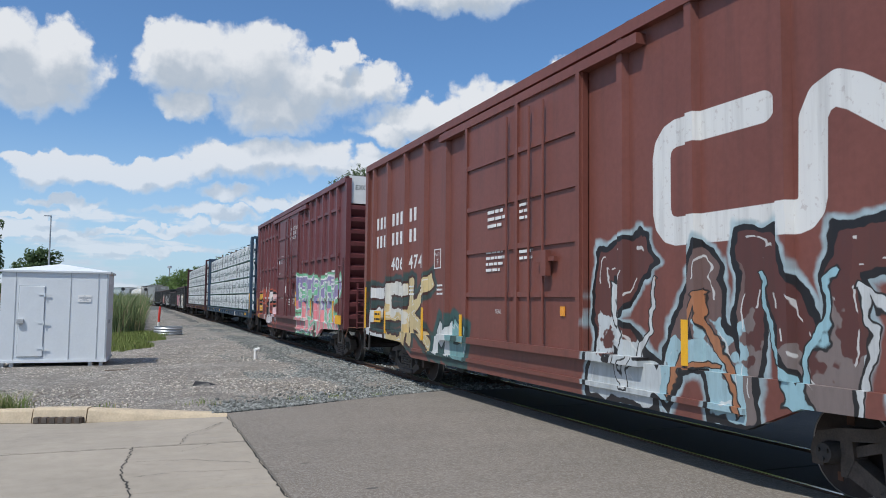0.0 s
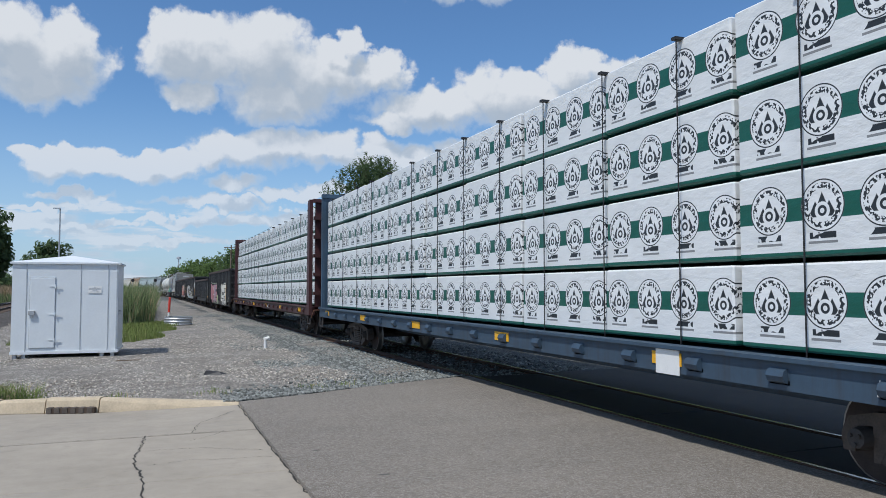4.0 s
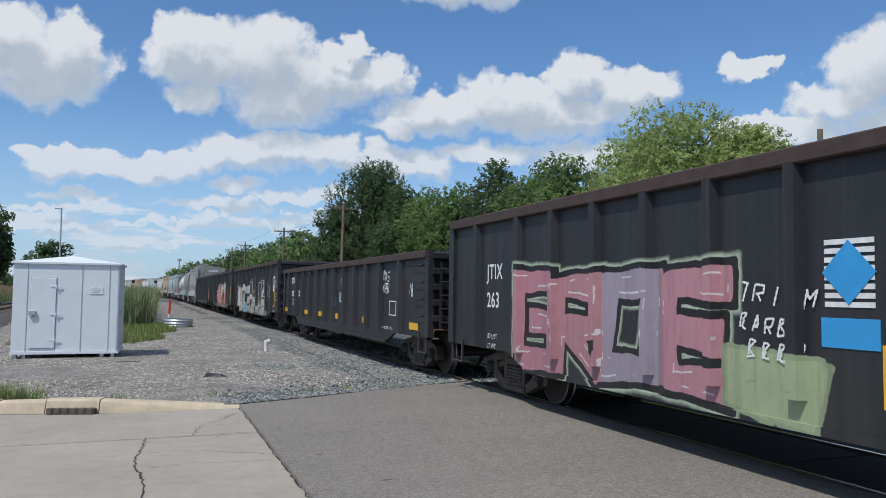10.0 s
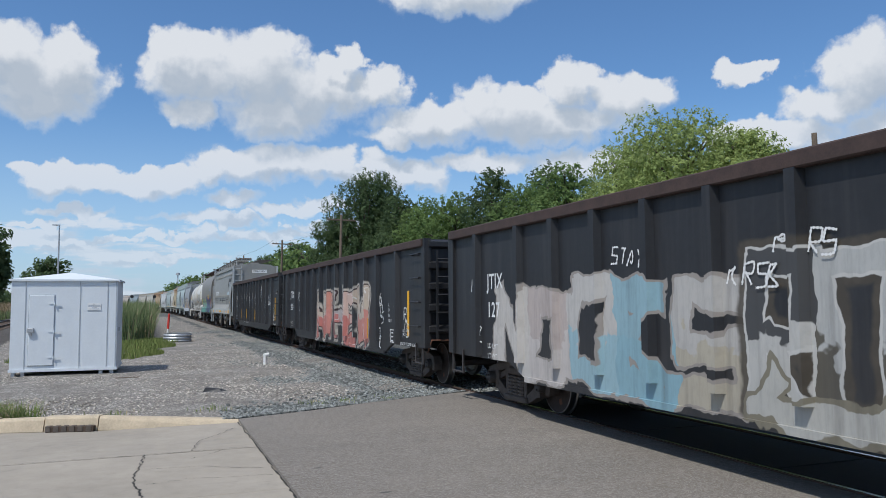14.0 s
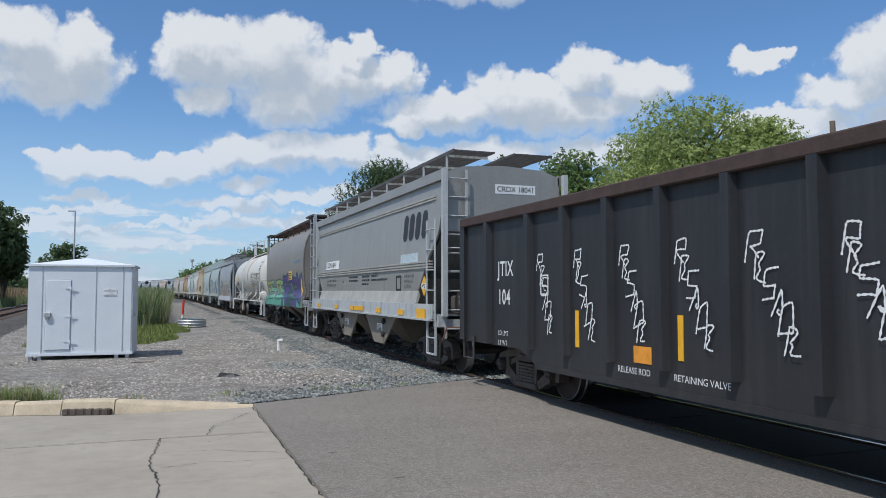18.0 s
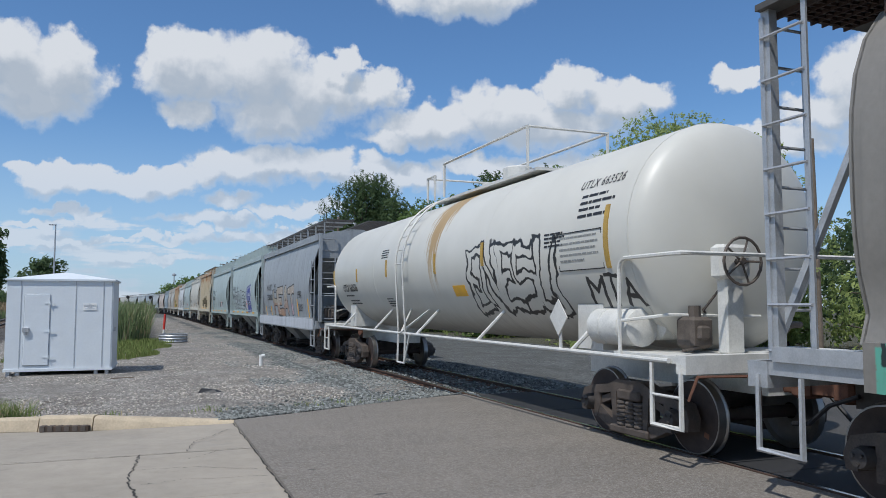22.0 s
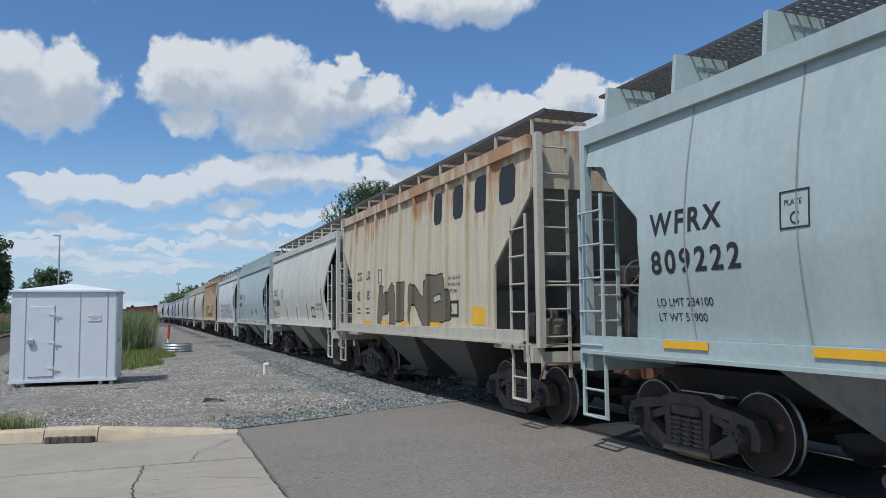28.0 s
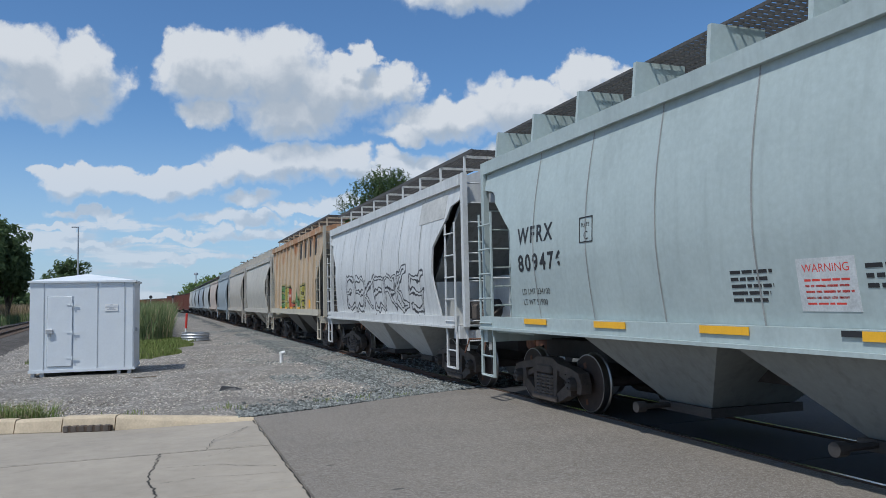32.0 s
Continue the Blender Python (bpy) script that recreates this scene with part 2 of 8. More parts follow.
def asphalt():
    m, k, b, co = shader("asphalt", 0.88)
    grit = k.voronoi(co, 120, out="Color")
    big = k.noise(co, 0.5, 5, 0.6)
    lane = k.noise(k.vec("MULTIPLY", co, (0.15, 1.1, 1)), 1.2, 5, 0.6)
    v = k.math("ADD", k.math("MULTIPLY", big, 0.5), k.math("MULTIPLY", lane, 0.5))
    col = k.ramp(v, (0.32, (0.124, 0.106, 0.086)), (0.68, (0.190, 0.163, 0.132)))
    col = k.mix(k.math("MULTIPLY", k.step(k.split(grit)[0], 0.55, 0.95), 0.7), col, (0.36, 0.335, 0.30))
    coarse = k.split(k.voronoi(co, 42, out="Color"))[0]
    col = k.mix(k.math("MULTIPLY", k.step(coarse, 0.6, 1.0), 0.45), col, (0.27, 0.25, 0.228))
    col = k.mix(k.math("MULTIPLY", k.step(k.noise(co, 20, 3, 0.6), 0.54, 0.64), 0.40), col, (0.085, 0.075, 0.064))
    spot = k.step(k.voronoi(k.vec("MULTIPLY", co, (0.7, 1.5, 1)), 0.9), 0.05, 0.03)
    col = k.mix(k.math("MULTIPLY", spot, 0.8), col, (0.05, 0.048, 0.046))
    k.link(col, b.inputs["Base Color"])
    bump(k, b, k.math("ADD", k.split(grit)[0], k.noise(co, 60, 3)), 0.3, 0.005)
    return m


def dark_asphalt():
    m, k, b, co = shader("dark_asphalt", 0.85)
    grit = k.split(k.voronoi(co, 90, out="Color"))[0]
    col = k.ramp(k.noise(co, 0.6, 5, 0.6), (0.3, (0.034, 0.032, 0.030)), (0.7, (0.062, 0.058, 0.053)))
    col = k.mix(k.math("MULTIPLY", k.step(grit, 0.6, 0.95), 0.4), col, (0.14, 0.13, 0.12))
    k.link(col, b.inputs["Base Color"])
    bump(k, b, k.math("ADD", grit, k.noise(co, 60, 3)), 0.3, 0.005)
    return m


def concrete():
    m, k, b, co = shader("concrete", 0.85)
    big, mid = k.noise(co, 0.7, 6, 0.65), k.noise(co, 6, 5, 0.6)
    v = k.math("ADD", k.math("MULTIPLY", big, 0.65), k.math("MULTIPLY", mid, 0.35))
    col = k.ramp(v, (0.3, (0.270, 0.238, 0.192)), (0.7, (0.385, 0.340, 0.278)))
    col = k.mix(k.math("MULTIPLY", k.step(k.noise(k.vec("MULTIPLY", co, (0.5, 3.0, 1)), 1.4, 4), 0.55, 0.75), 0.35), col, (0.25, 0.23, 0.20))
    speck = k.noise(co, 55, 4, 0.7)
    col = k.mix(k.math("MULTIPLY", k.step(speck, 0.55, 0.72), 0.4), col, (0.17, 0.152, 0.128))
    stain = k.noise(k.vec("ADD", co, (3.1, 7.7, 0)), 1.9, 6, 0.7)
    col = k.mix(k.math("MULTIPLY", k.step(stain, 0.56, 0.70), 0.4), col, (0.20, 0.178, 0.148))
    k.link(col, b.inputs["Base Color"])
    bump(k, b, k.noise(co, 70, 4), 0.3, 0.004)
    return m


def grassy(name, dark, light, dry, share):
    m, k, b, co = shader(name, 0.9)
    r = k.n.new("ShaderNodeNewGeometry").outputs["Random Per Island"]
    n = k.noise(co, 0.6, 3)
    col = k.mix(k.math("ADD", k.math("MULTIPLY", r, 0.7), k.math("MULTIPLY", n, 0.3)), dark, light)
    col = k.mix(k.step(r, 1 - share, 1 - share + 0.02), col, dry)
    k.link(col, b.inputs["Base Color"])
    b.inputs["Subsurface Weight"].default_value = 0.0
    b.inputs["Specular IOR Level"].default_value = 0.25
    return m


def leafy(name, dark, light):
    """Leaves that let some of the sun through."""
    m, k, b, co = shader(name, 0.75)
    r = k.n.new("ShaderNodeNewGeometry").outputs["Random Per Island"]
    n = k.noise(co, 0.55, 3)
    col = k.mix(k.math("ADD", k.math("MULTIPLY", r, 0.55), k.math("MULTIPLY", n, 0.45)), dark, light)
    k.link(col, b.inputs["Base Color"])
    b.inputs["Specular IOR Level"].default_value = 0.2
    tr = k.n.new("ShaderNodeBsdfTranslucent")
    k.link(k.mix(0.5, col, light), tr.inputs[0])
    both = k.n.new("ShaderNodeMixShader")
    both.inputs[0].default_value = 0.42
    k.l.new(b.outputs[0], both.inputs[1])
    k.l.new(tr.outputs[0], both.inputs[2])
    k.l.new(both.outputs[0], m.node_tree.nodes["Material Output"].inputs[0])
    return m


# strokes of block shapes: x and height of both ends, four wide and six high
GLYPHS = {
    "A": "0026 2640 1232", "B": "0006 0636 3603 0340 4000", "C": "4606 0600 0040", "D": "0006 0637 3641 4100", "E": "0006 0646 0333 0040", "F": "0006 0646 0333",
    "G": "4606 0600 0040 4043 4323", "H": "0006 4046 0343", "I": "2026", "J": "4641 4120 2002", "K": "0006 0346 0340", "L": "0600 0040", "M": "0006 0623 2346 4640",
    "N": "0006 0640 4046", "O": "0006 0646 4640 4000", "R": "0006 0646 4643 4303 1340", "S": "4606 0603 0343 4340 4000", "T": "0646 2620", "U": "0600 0040 4046",
    "V": "0620 2046", "W": "0610 1024 2430 3046", "Y": "0623 4623 2320", "Z": "0646 4600 0040",
}


def sprayed(k, col, flat, z, wob, word, y0, y1, z0, z1, top, low=None, line=(0.015, 0.015, 0.016), edge=0.04, halo=None, rim=0.06, back=None, lean=0.10, fat=0.115, split=0.5,
            hollow=False, wave=0.14, glint=True):
    """Sprayed block shapes over the paint: cloud behind, halo, outline, fills that change from shape to shape and with height."""
    rng = random.Random(int(abs(y0 * 71 + z1 * 37)) + len(word))
    v = k.vec("ADD", flat, k.vec("SCALE", wob, scale=wave))
    vx, vy, _ = k.split(v)
    n = len(word)
    w, hgt = (y1 - y0) / n, z1 - z0
    r = min(fat * hgt, 0.27 * w)
    near = None
    for i, c in enumerate(word):
        drop, grow, tip = rng.uniform(-0.04, 0.05), rng.uniform(0.92, 1.06), rng.uniform(-0.12, 0.12)
        for q in GLYPHS[c].split():
            ax, az, bx, bz = (int(t) for t in q)
            pts = []
            for gx, gz in ((ax / 4, az / 6), (bx / 4, bz / 6)):
                gx += rng.uniform(-0.05, 0.05)
                gz = min(1.05, max(0, gz + rng.uniform(-0.04, 0.04)))
                pts.append(Vector((y1 - w * (i + 0.10 + 0.80 * gx + (lean + tip) * (gz - 0.5)), z0 + r + (hgt - 2 * r) * (gz * grow + drop), 0)))
            a, b = pts
            d = (b - a).normalized()
            nrm = Vector((-d.y, d.x, 0))
            half = (b - a).length / 2
            u = k.math("SUBTRACT", k.vec("DOT_PRODUCT", v, d), a.dot(d) + half)
            across = k.math("ABSOLUTE", k.math("SUBTRACT", k.vec("DOT_PRODUCT", v, nrm), a.dot(nrm)))
            across = k.math("SUBTRACT", across, k.math("MULTIPLY_ADD", u, rng.uniform(-0.22, 0.22) * r / half, r))
            along = k.math("SUBTRACT", k.math("ABSOLUTE", u), half + r * rng.uniform(0.5, 0.95))
            one = k.math("SMOOTH_MAX", across, along, r * 0.5)
            near = one if near is None else k.math("MINIMUM", near, one)
    rag = k.math("MULTIPLY", k.math("SUBTRACT", k.noise(flat, 9, 3, 0.6, "2D"), 0.5), 0.02)
    near = k.math("ADD", near, rag)
    if back:
        lump = k.math("MULTIPLY", k.math("SUBTRACT", k.noise(flat, 1.3, 4, 0.6, "2D"), 0.5), 0.9)
        body = k.math("MAXIMUM", k.math("SUBTRACT", k.math("ABSOLUTE", k.math("SUBTRACT", vx, (y0 + y1) / 2)), (y1 - y0) / 2 + 0.05),
                      k.math("SUBTRACT", k.math("ABSOLUTE", k.math("SUBTRACT", vy, (z0 + z1) / 2)), hgt / 2 + 0.05))
        tone = k.mix(k.step(k.noise(flat, 3.0, 4, 0.65, "2D"), 0.45, 0.55), back, tuple(c * 0.72 for c in back))
        col = k.mix(k.math("MULTIPLY", k.step(k.math("ADD", body, k.math("MULTIPLY", lump, 0.5)), 0.05, -0.05), 0.92), col, tone)
    if halo:
        col = k.mix(k.math("MULTIPLY", k.step(near, edge + rim + 0.03, edge + rim - 0.03), 0.92), col, k.mix(k.step(k.noise(flat, 5, 2, 0.5, "2D"), 0.4, 0.6), halo, tuple(c * 0.8 for c in halo)))
    if hollow:
        ring = k.step(k.math("ABSOLUTE", near), edge * 0.5 + 0.008, edge * 0.5 - 0.008)
        inside = k.step(near, 0.006, -0.006)
        if top:
            col = k.mix(inside, col, top[0])
        return k.mix(ring, col, line)
    col = k.mix(k.step(near, edge + 0.006, edge - 0.006), col, line)
    slant = k.math("MULTIPLY", k.math("SUBTRACT", y1, k.math("SUBTRACT", vx, k.math("MULTIPLY", k.math("SUBTRACT", vy, (z0 + z1) / 2), lean * w / hgt))), 1 / (y1 - y0))

    def bands(hues):
        return k.ramp(slant, *[(i / n, hues[i % len(hues)]) for i in range(n)], mode="CONSTANT")
    fill = bands(top)
    if low:
        cut = k.math("ADD", vy, k.math("MULTIPLY", k.math("SUBTRACT", k.noise(flat, 2.2, 3, 0.6, "2D"), 0.5), 0.9 * hgt))
        fill = k.mix(k.step(cut, z0 + split * hgt + 0.03, z0 + split * hgt - 0.03), fill, bands(low))
    shade = k.step(k.noise(k.vec("MULTIPLY", flat, (6, 2, 1)), 2.5, 4, 0.65, "2D"), 0.40, 0.75)
    fill = k.mix(k.math("MULTIPLY", shade, 0.12), fill, (0.05, 0.05, 0.05))
    col = k.mix(k.step(near, 0.006, -0.006), col, fill)
    if glint:
        spark = k.math("MULTIPLY", k.step(k.math("ABSOLUTE", k.math("ADD", near, r * 0.45)), 0.014, 0.006), k.step(k.noise(flat, 2.6, 2, 0.5, "2D"), 0.55, 0.57))
        col = k.mix(k.math("MULTIPLY", spark, 0.8), col, (0.66, 0.66, 0.64))
    return col


def car_paint(name, colour, rust=0.15, grime=0.4, art=(), rough=0.55, rust_top=0.0, rust_colour=(0.16, 0.06, 0.03), patch=(), metal=0.0, fade=0.0, ribbon=None):
    """Freight car paint with streaks, rust and sprayed lettering. art: (y0, y1, z0, z1, scale, colours, line colour) in the car's metres."""
    m, k, b, co = shader(name, rough, metal)
    x, y, z = k.split(co)
    flat = k.xyz(y, z)
    big = k.noise(co, 0.7, 5, 0.6)
    fine = k.noise(co, 14, 4, 0.6)
    streak = k.noise(k.vec("MULTIPLY", co, (4.0, 4.0, 0.22)), 1.6, 5, 0.62)
    dark = tuple(c * 0.84 for c in colour)
    light = tuple(min(1, c * 1.10 + 0.006) for c in colour)
    col = k.ramp(k.math("ADD", k.math("MULTIPLY", big, 0.6), k.math("MULTIPLY", fine, 0.4)), (0.32, dark), (0.68, light))
    if fade:
        col = k.mix(k.math("MULTIPLY", k.step(streak, 0.45, 0.75), fade), col, tuple(min(1, c * 1.5 + 0.08) for c in colour))
    for y0, y1, z0, z1, c in patch:
        box = k.math("MULTIPLY", k.math("MULTIPLY", k.step(y, y0, y0 + 0.02), k.step(y, y1, y1 - 0.02)),
                     k.math("MULTIPLY", k.step(z, z0, z0 + 0.02), k.step(z, z1, z1 - 0.02)))
        col = k.mix(k.math("MULTIPLY", box, k.step(fine, 0.25, 0.4)), col, c)
    wob = k.vec("SUBTRACT", k.noise(flat, 1.7, 3, 0.5, "2D", "Color"), (0.5, 0.5, 0.5))
    if ribbon:
        near = None
        points, half, shade = ribbon
        for (ay, az), (by, bz) in zip(points, points[1:]):
            a, ba = Vector((ay, az, 0)), Vector((by - ay, bz - az, 0))
            pa = k.vec("SUBTRACT", flat, a)
            u = k.math("MULTIPLY", k.vec("DOT_PRODUCT", pa, ba), 1 / ba.length_squared, clamp=True)
            d = k.vec("LENGTH", k.vec("SUBTRACT", pa, k.vec("SCALE", ba, scale=u)))
            near = d if near is None else k.math("MINIMUM", near, d)
        col = k.mix(k.math("MULTIPLY", k.step(near, half + 0.006, half - 0.006), k.math("ADD", 0.75, k.math("MULTIPLY", k.step(fine, 0.3, 0.42), 0.25))), col, shade)
    for spray in art:
        col = sprayed(k, col, flat, z, wob, **spray)
    soil = k.math("MULTIPLY", k.step(streak, 0.46, 0.72), grime)
    col = k.mix(soil, col, k.mix(0.65, tuple(c * 0.35 for c in colour), (0.045, 0.038, 0.032)))
    foot = k.math("MULTIPLY", k.step(k.math("ADD", z, k.math("MULTIPLY", fine, 0.5)), 1.9, 1.0), grime * 0.4)
    col = k.mix(foot, col, (0.06, 0.05, 0.042))
    spots = k.math("ADD", k.math("MULTIPLY", streak, 0.55), k.math("MULTIPLY", k.noise(co, 3.5, 6, 0.68), 0.45))
    where = 0.72 - 0.22 * rust
    red = k.step(spots, where, where + 0.07)
    if rust_top:
        red = k.math("MAXIMUM", red, k.math("MULTIPLY", k.step(k.math("ADD", z, k.math("ADD", k.math("MULTIPLY", k.math("SUBTRACT", streak, 0.5), 3.0), k.math("MULTIPLY", k.math("SUBTRACT", big, 0.5), 5.0))), rust_top, rust_top + 1.1), 0.8))
    col = k.mix(red, col, k.mix(fine, rust_colour, tuple(c * 1.9 for c in rust_colour)))
    k.link(col, b.inputs["Base Color"])
    k.link(k.math("ADD", rough, k.math("MULTIPLY", red, 0.25)), b.inputs["Roughness"])
    dents = k.math("ADD", k.noise(co, 1.4, 3), k.math("MULTIPLY", fine, 0.08))
    bump(k, b, dents, 0.35, 0.02)
    return m


def wrap_paper():
    """White lumber wrap with a green band and round printed marks, on the bundle's own y and z."""
    m, k, b, co = shader("lumber_wrap", 0.42)
    x, y, z = k.split(co)
    col = k.mix(k.noise(co, 2.0, 4), (0.66, 0.68, 0.68), (0.80, 0.81, 0.81))
    band = k.math("MULTIPLY", k.step(z, 0.335, 0.34), k.step(z, 0.555, 0.55))
    foot = k.step(z, 0.055, 0.05)
    green = (0.006, 0.095, 0.068)
    col = k.mix(k.math("MAXIMUM", band, foot), col, green)
    cell = k.math("SUBTRACT", k.math("MODULO", k.math("ADD", y, 20.0), 0.62), 0.31)
    dz = k.math("SUBTRACT", z, 0.46)
    r = k.math("SQRT", k.math("ADD", k.math("MULTIPLY", cell, cell), k.math("MULTIPLY", dz, dz)))
    col = k.mix(k.step(r, 0.238, 0.230), col, (0.78, 0.79, 0.79))
    ink = (0.02, 0.025, 0.03)
    ring = k.math("MAXIMUM", k.math("MULTIPLY", k.step(r, 0.222, 0.226), k.step(r, 0.238, 0.234)),
                  k.math("MULTIPLY", k.math("MULTIPLY", k.step(r, 0.150, 0.156), k.step(r, 0.208, 0.200)),
                         k.step(k.noise(co, 30, 1), 0.47, 0.53)))
    side = k.math("ABSOLUTE", k.math("SUBTRACT", k.math("ABSOLUTE", cell), 0.075))
    peak = k.math("MAXIMUM", k.math("SUBTRACT", 0.12, k.math("MULTIPLY", k.math("ABSOLUTE", cell), 2.2)), k.math("SUBTRACT", 0.04, k.math("MULTIPLY", side, 1.8)))
    hill = k.math("MULTIPLY", k.math("MULTIPLY", k.step(dz, -0.11, -0.10), k.step(k.math("SUBTRACT", dz, peak), 0.01, -0.01)), k.step(r, 0.15, 0.145))
    eye_r = k.math("SQRT", k.math("ADD", k.math("MULTIPLY", cell, cell), k.math("POWER", k.math("ADD", dz, 0.05), 2.0)))
    curl = k.math("MAXIMUM", k.step(eye_r, 0.078, 0.084), k.math("MULTIPLY", k.step(eye_r, 0.052, 0.046), k.step(eye_r, 0.022, 0.026)))
    hill = k.math("MULTIPLY", hill, curl)
    bars = k.math("MULTIPLY", k.math("MULTIPLY", k.step(dz, -0.300, -0.295), k.step(dz, -0.238, -0.243)),
                  k.math("MULTIPLY", k.step(k.math("ABSOLUTE", cell), 0.145, 0.14), k.step(k.noise(co, 17, 0), 0.43, 0.47)))
    small = k.math("MULTIPLY", k.math("MULTIPLY", k.step(dz, -0.345, -0.342), k.step(dz, -0.318, -0.321)), k.step(k.math("ABSOLUTE", cell), 0.16, 0.155))
    col = k.mix(k.math("MAXIMUM", k.math("MAXIMUM", ring, hill), k.math("MAXIMUM", bars, k.math("MULTIPLY", small, 0.7))), col, ink)
    k.link(col, b.inputs["Base Color"])
    folds = k.noise(k.vec("MULTIPLY", co, (3, 1.3, 2.6)), 2.4, 5, 0.6)
    bump(k, b, folds, 0.6, 0.03)
    return m


def stone_mix(name, dark, light, curve=1.5):
    """Loose stones, each with a grey of its own."""
    m, k, b, co = shader(name, 0.9)
    r = k.n.new("ShaderNodeNewGeometry").outputs["Random Per Island"]
    k.link(k.mix(0.2, k.mix(k.math("POWER", r, curve), dark, light), k.mix(k.noise(co, 40, 3), dark, light)), b.inputs["Base Color"])
    bump(k, b, k.noise(co, 60, 3), 0.3, 0.004)
    return m


GRAVEL = earth("gravel", (0.17, 0.152, 0.130), (0.62, 0.58, 0.52), (0.34, 0.31, 0.27), 16, tint=(0.17, 0.15, 0.126), depth=0.025)
BALLAST = earth("ballast", (0.06, 0.064, 0.060), (0.30, 0.31, 0.295), (0.16, 0.165, 0.16), 15, depth=0.035)
DARK_BALLAST = earth("old_ballast", (0.07, 0.062, 0.055), (0.24, 0.215, 0.19), (0.13, 0.115, 0.10), 14, depth=0.03)
SOIL = earth("soil", (0.075, 0.075, 0.045), (0.16, 0.155, 0.10), (0.10, 0.105, 0.06), 9)
ASPHALT, DARK_ASPHALT, CONCRETE = asphalt(), dark_asphalt(), concrete()
KERB = plain("kerb_concrete", (0.50, 0.41, 0.29), 0.85, vary=0.22, scale=4)
CRACK = plain("crack_filler", (0.035, 0.032, 0.028), 0.95)
STONE = stone_mix("stone_grey", (0.048, 0.052, 0.048), (0.35, 0.365, 0.345))
PALE_STONE = stone_mix("stone_pale", (0.12, 0.103, 0.085), (0.70, 0.64, 0.56), 1.15)
RAIL_SIDE = plain("rail_rust", (0.085, 0.05, 0.035), 0.8, 0.2, scale=8)
RAIL_TOP = plain("rail_polished", (0.55, 0.55, 0.56), 0.22, 1.0, vary=0.1)
TIE = plain("tie_wood", (0.085, 0.06, 0.045), 0.9, vary=0.4, scale=5)
RUBBER = plain("crossing_rubber", (0.028, 0.028, 0.03), 0.8, scale=10)
STEEL = plain("dark_steel", (0.055, 0.05, 0.048), 0.62, 0.25, vary=0.35, scale=5)
TRUCK = plain("truck_iron", (0.085, 0.068, 0.057), 0.72, 0.15, vary=0.45, scale=6)
RUSTY_GREY = plain("spring_iron", (0.115, 0.095, 0.08), 0.7, 0.2, vary=0.4, scale=9)
RUSTY = plain("rusty_iron", (0.14, 0.065, 0.04), 0.85, 0.1, vary=0.45, scale=9)
TREAD = plain("wheel_tread", (0.30, 0.29, 0.28), 0.38, 1.0, vary=0.15)
WHEEL = plain("wheel_face", (0.05, 0.036, 0.031), 0.8, 0.1, vary=0.4, scale=9)
SHED = plain("shed_paint", (0.68, 0.72, 0.745), 0.5, vary=0.05, scale=2)
SHED_SEAM = plain("shed_seam", (0.42, 0.45, 0.48), 0.6)
WHITE = plain("white_paint", (0.78, 0.78, 0.76), 0.45, vary=0.08)
LETTER = plain("letter_white", (0.72, 0.72, 0.70), 0.6, vary=0.2, scale=12)
BLACK = plain("black_paint", (0.02, 0.02, 0.022), 0.55)
YELLOW = plain("yellow_reflector", (0.80, 0.42, 0.02), 0.4, vary=0.12)
TANK_WHITE = plain("tank_fitting_white", (0.60, 0.59, 0.55), 0.5, vary=0.18, scale=5)
GOLD = plain("gold_stain", (0.42, 0.27, 0.06), 0.6, vary=0.3)
RED = plain("red_paint", (0.62, 0.05, 0.035), 0.5)
ORANGE = plain("orange_sign", (0.75, 0.30, 0.03), 0.5)
BLUE = plain("blue_sign", (0.04, 0.30, 0.62), 0.45, vary=0.1)
GALV = plain("galvanised", (0.46, 0.47, 0.48), 0.45, 0.5, vary=0.2)
GRATE = plain("grating", (0.10, 0.095, 0.09), 0.7, 0.3)
WOOD = plain("pole_wood", (0.17, 0.13, 0.095), 0.9, vary=0.35, scale=4)
BARK = plain("bark", (0.10, 0.08, 0.062), 0.95, vary=0.4, scale=5)
BLADE = grassy("grass_blade", (0.10, 0.15, 0.04), (0.28, 0.34, 0.12), (0.44, 0.37, 0.22), 0.2)
LAWN = grassy("lawn_blade", (0.10, 0.14, 0.035), (0.23, 0.28, 0.085), (0.30, 0.28, 0.12), 0.08)
REED = grassy("reed", (0.10, 0.145, 0.060), (0.25, 0.31, 0.14), (0.42, 0.36, 0.22), 0.12)
DRY_REED = grassy("dry_reed", (0.16, 0.13, 0.06), (0.32, 0.25, 0.14), (0.44, 0.33, 0.22), 0.4)
LEAF_BRIGHT = leafy("leaf_bright", (0.17, 0.235, 0.075), (0.43, 0.50, 0.18))
LEAF_DARK = leafy("leaf_dark", (0.050, 0.088, 0.040), (0.14, 0.195, 0.085))
LEAF_MID = leafy("leaf_mid", (0.078, 0.135, 0.042), (0.21, 0.295, 0.10))
WRAP = wrap_paper()

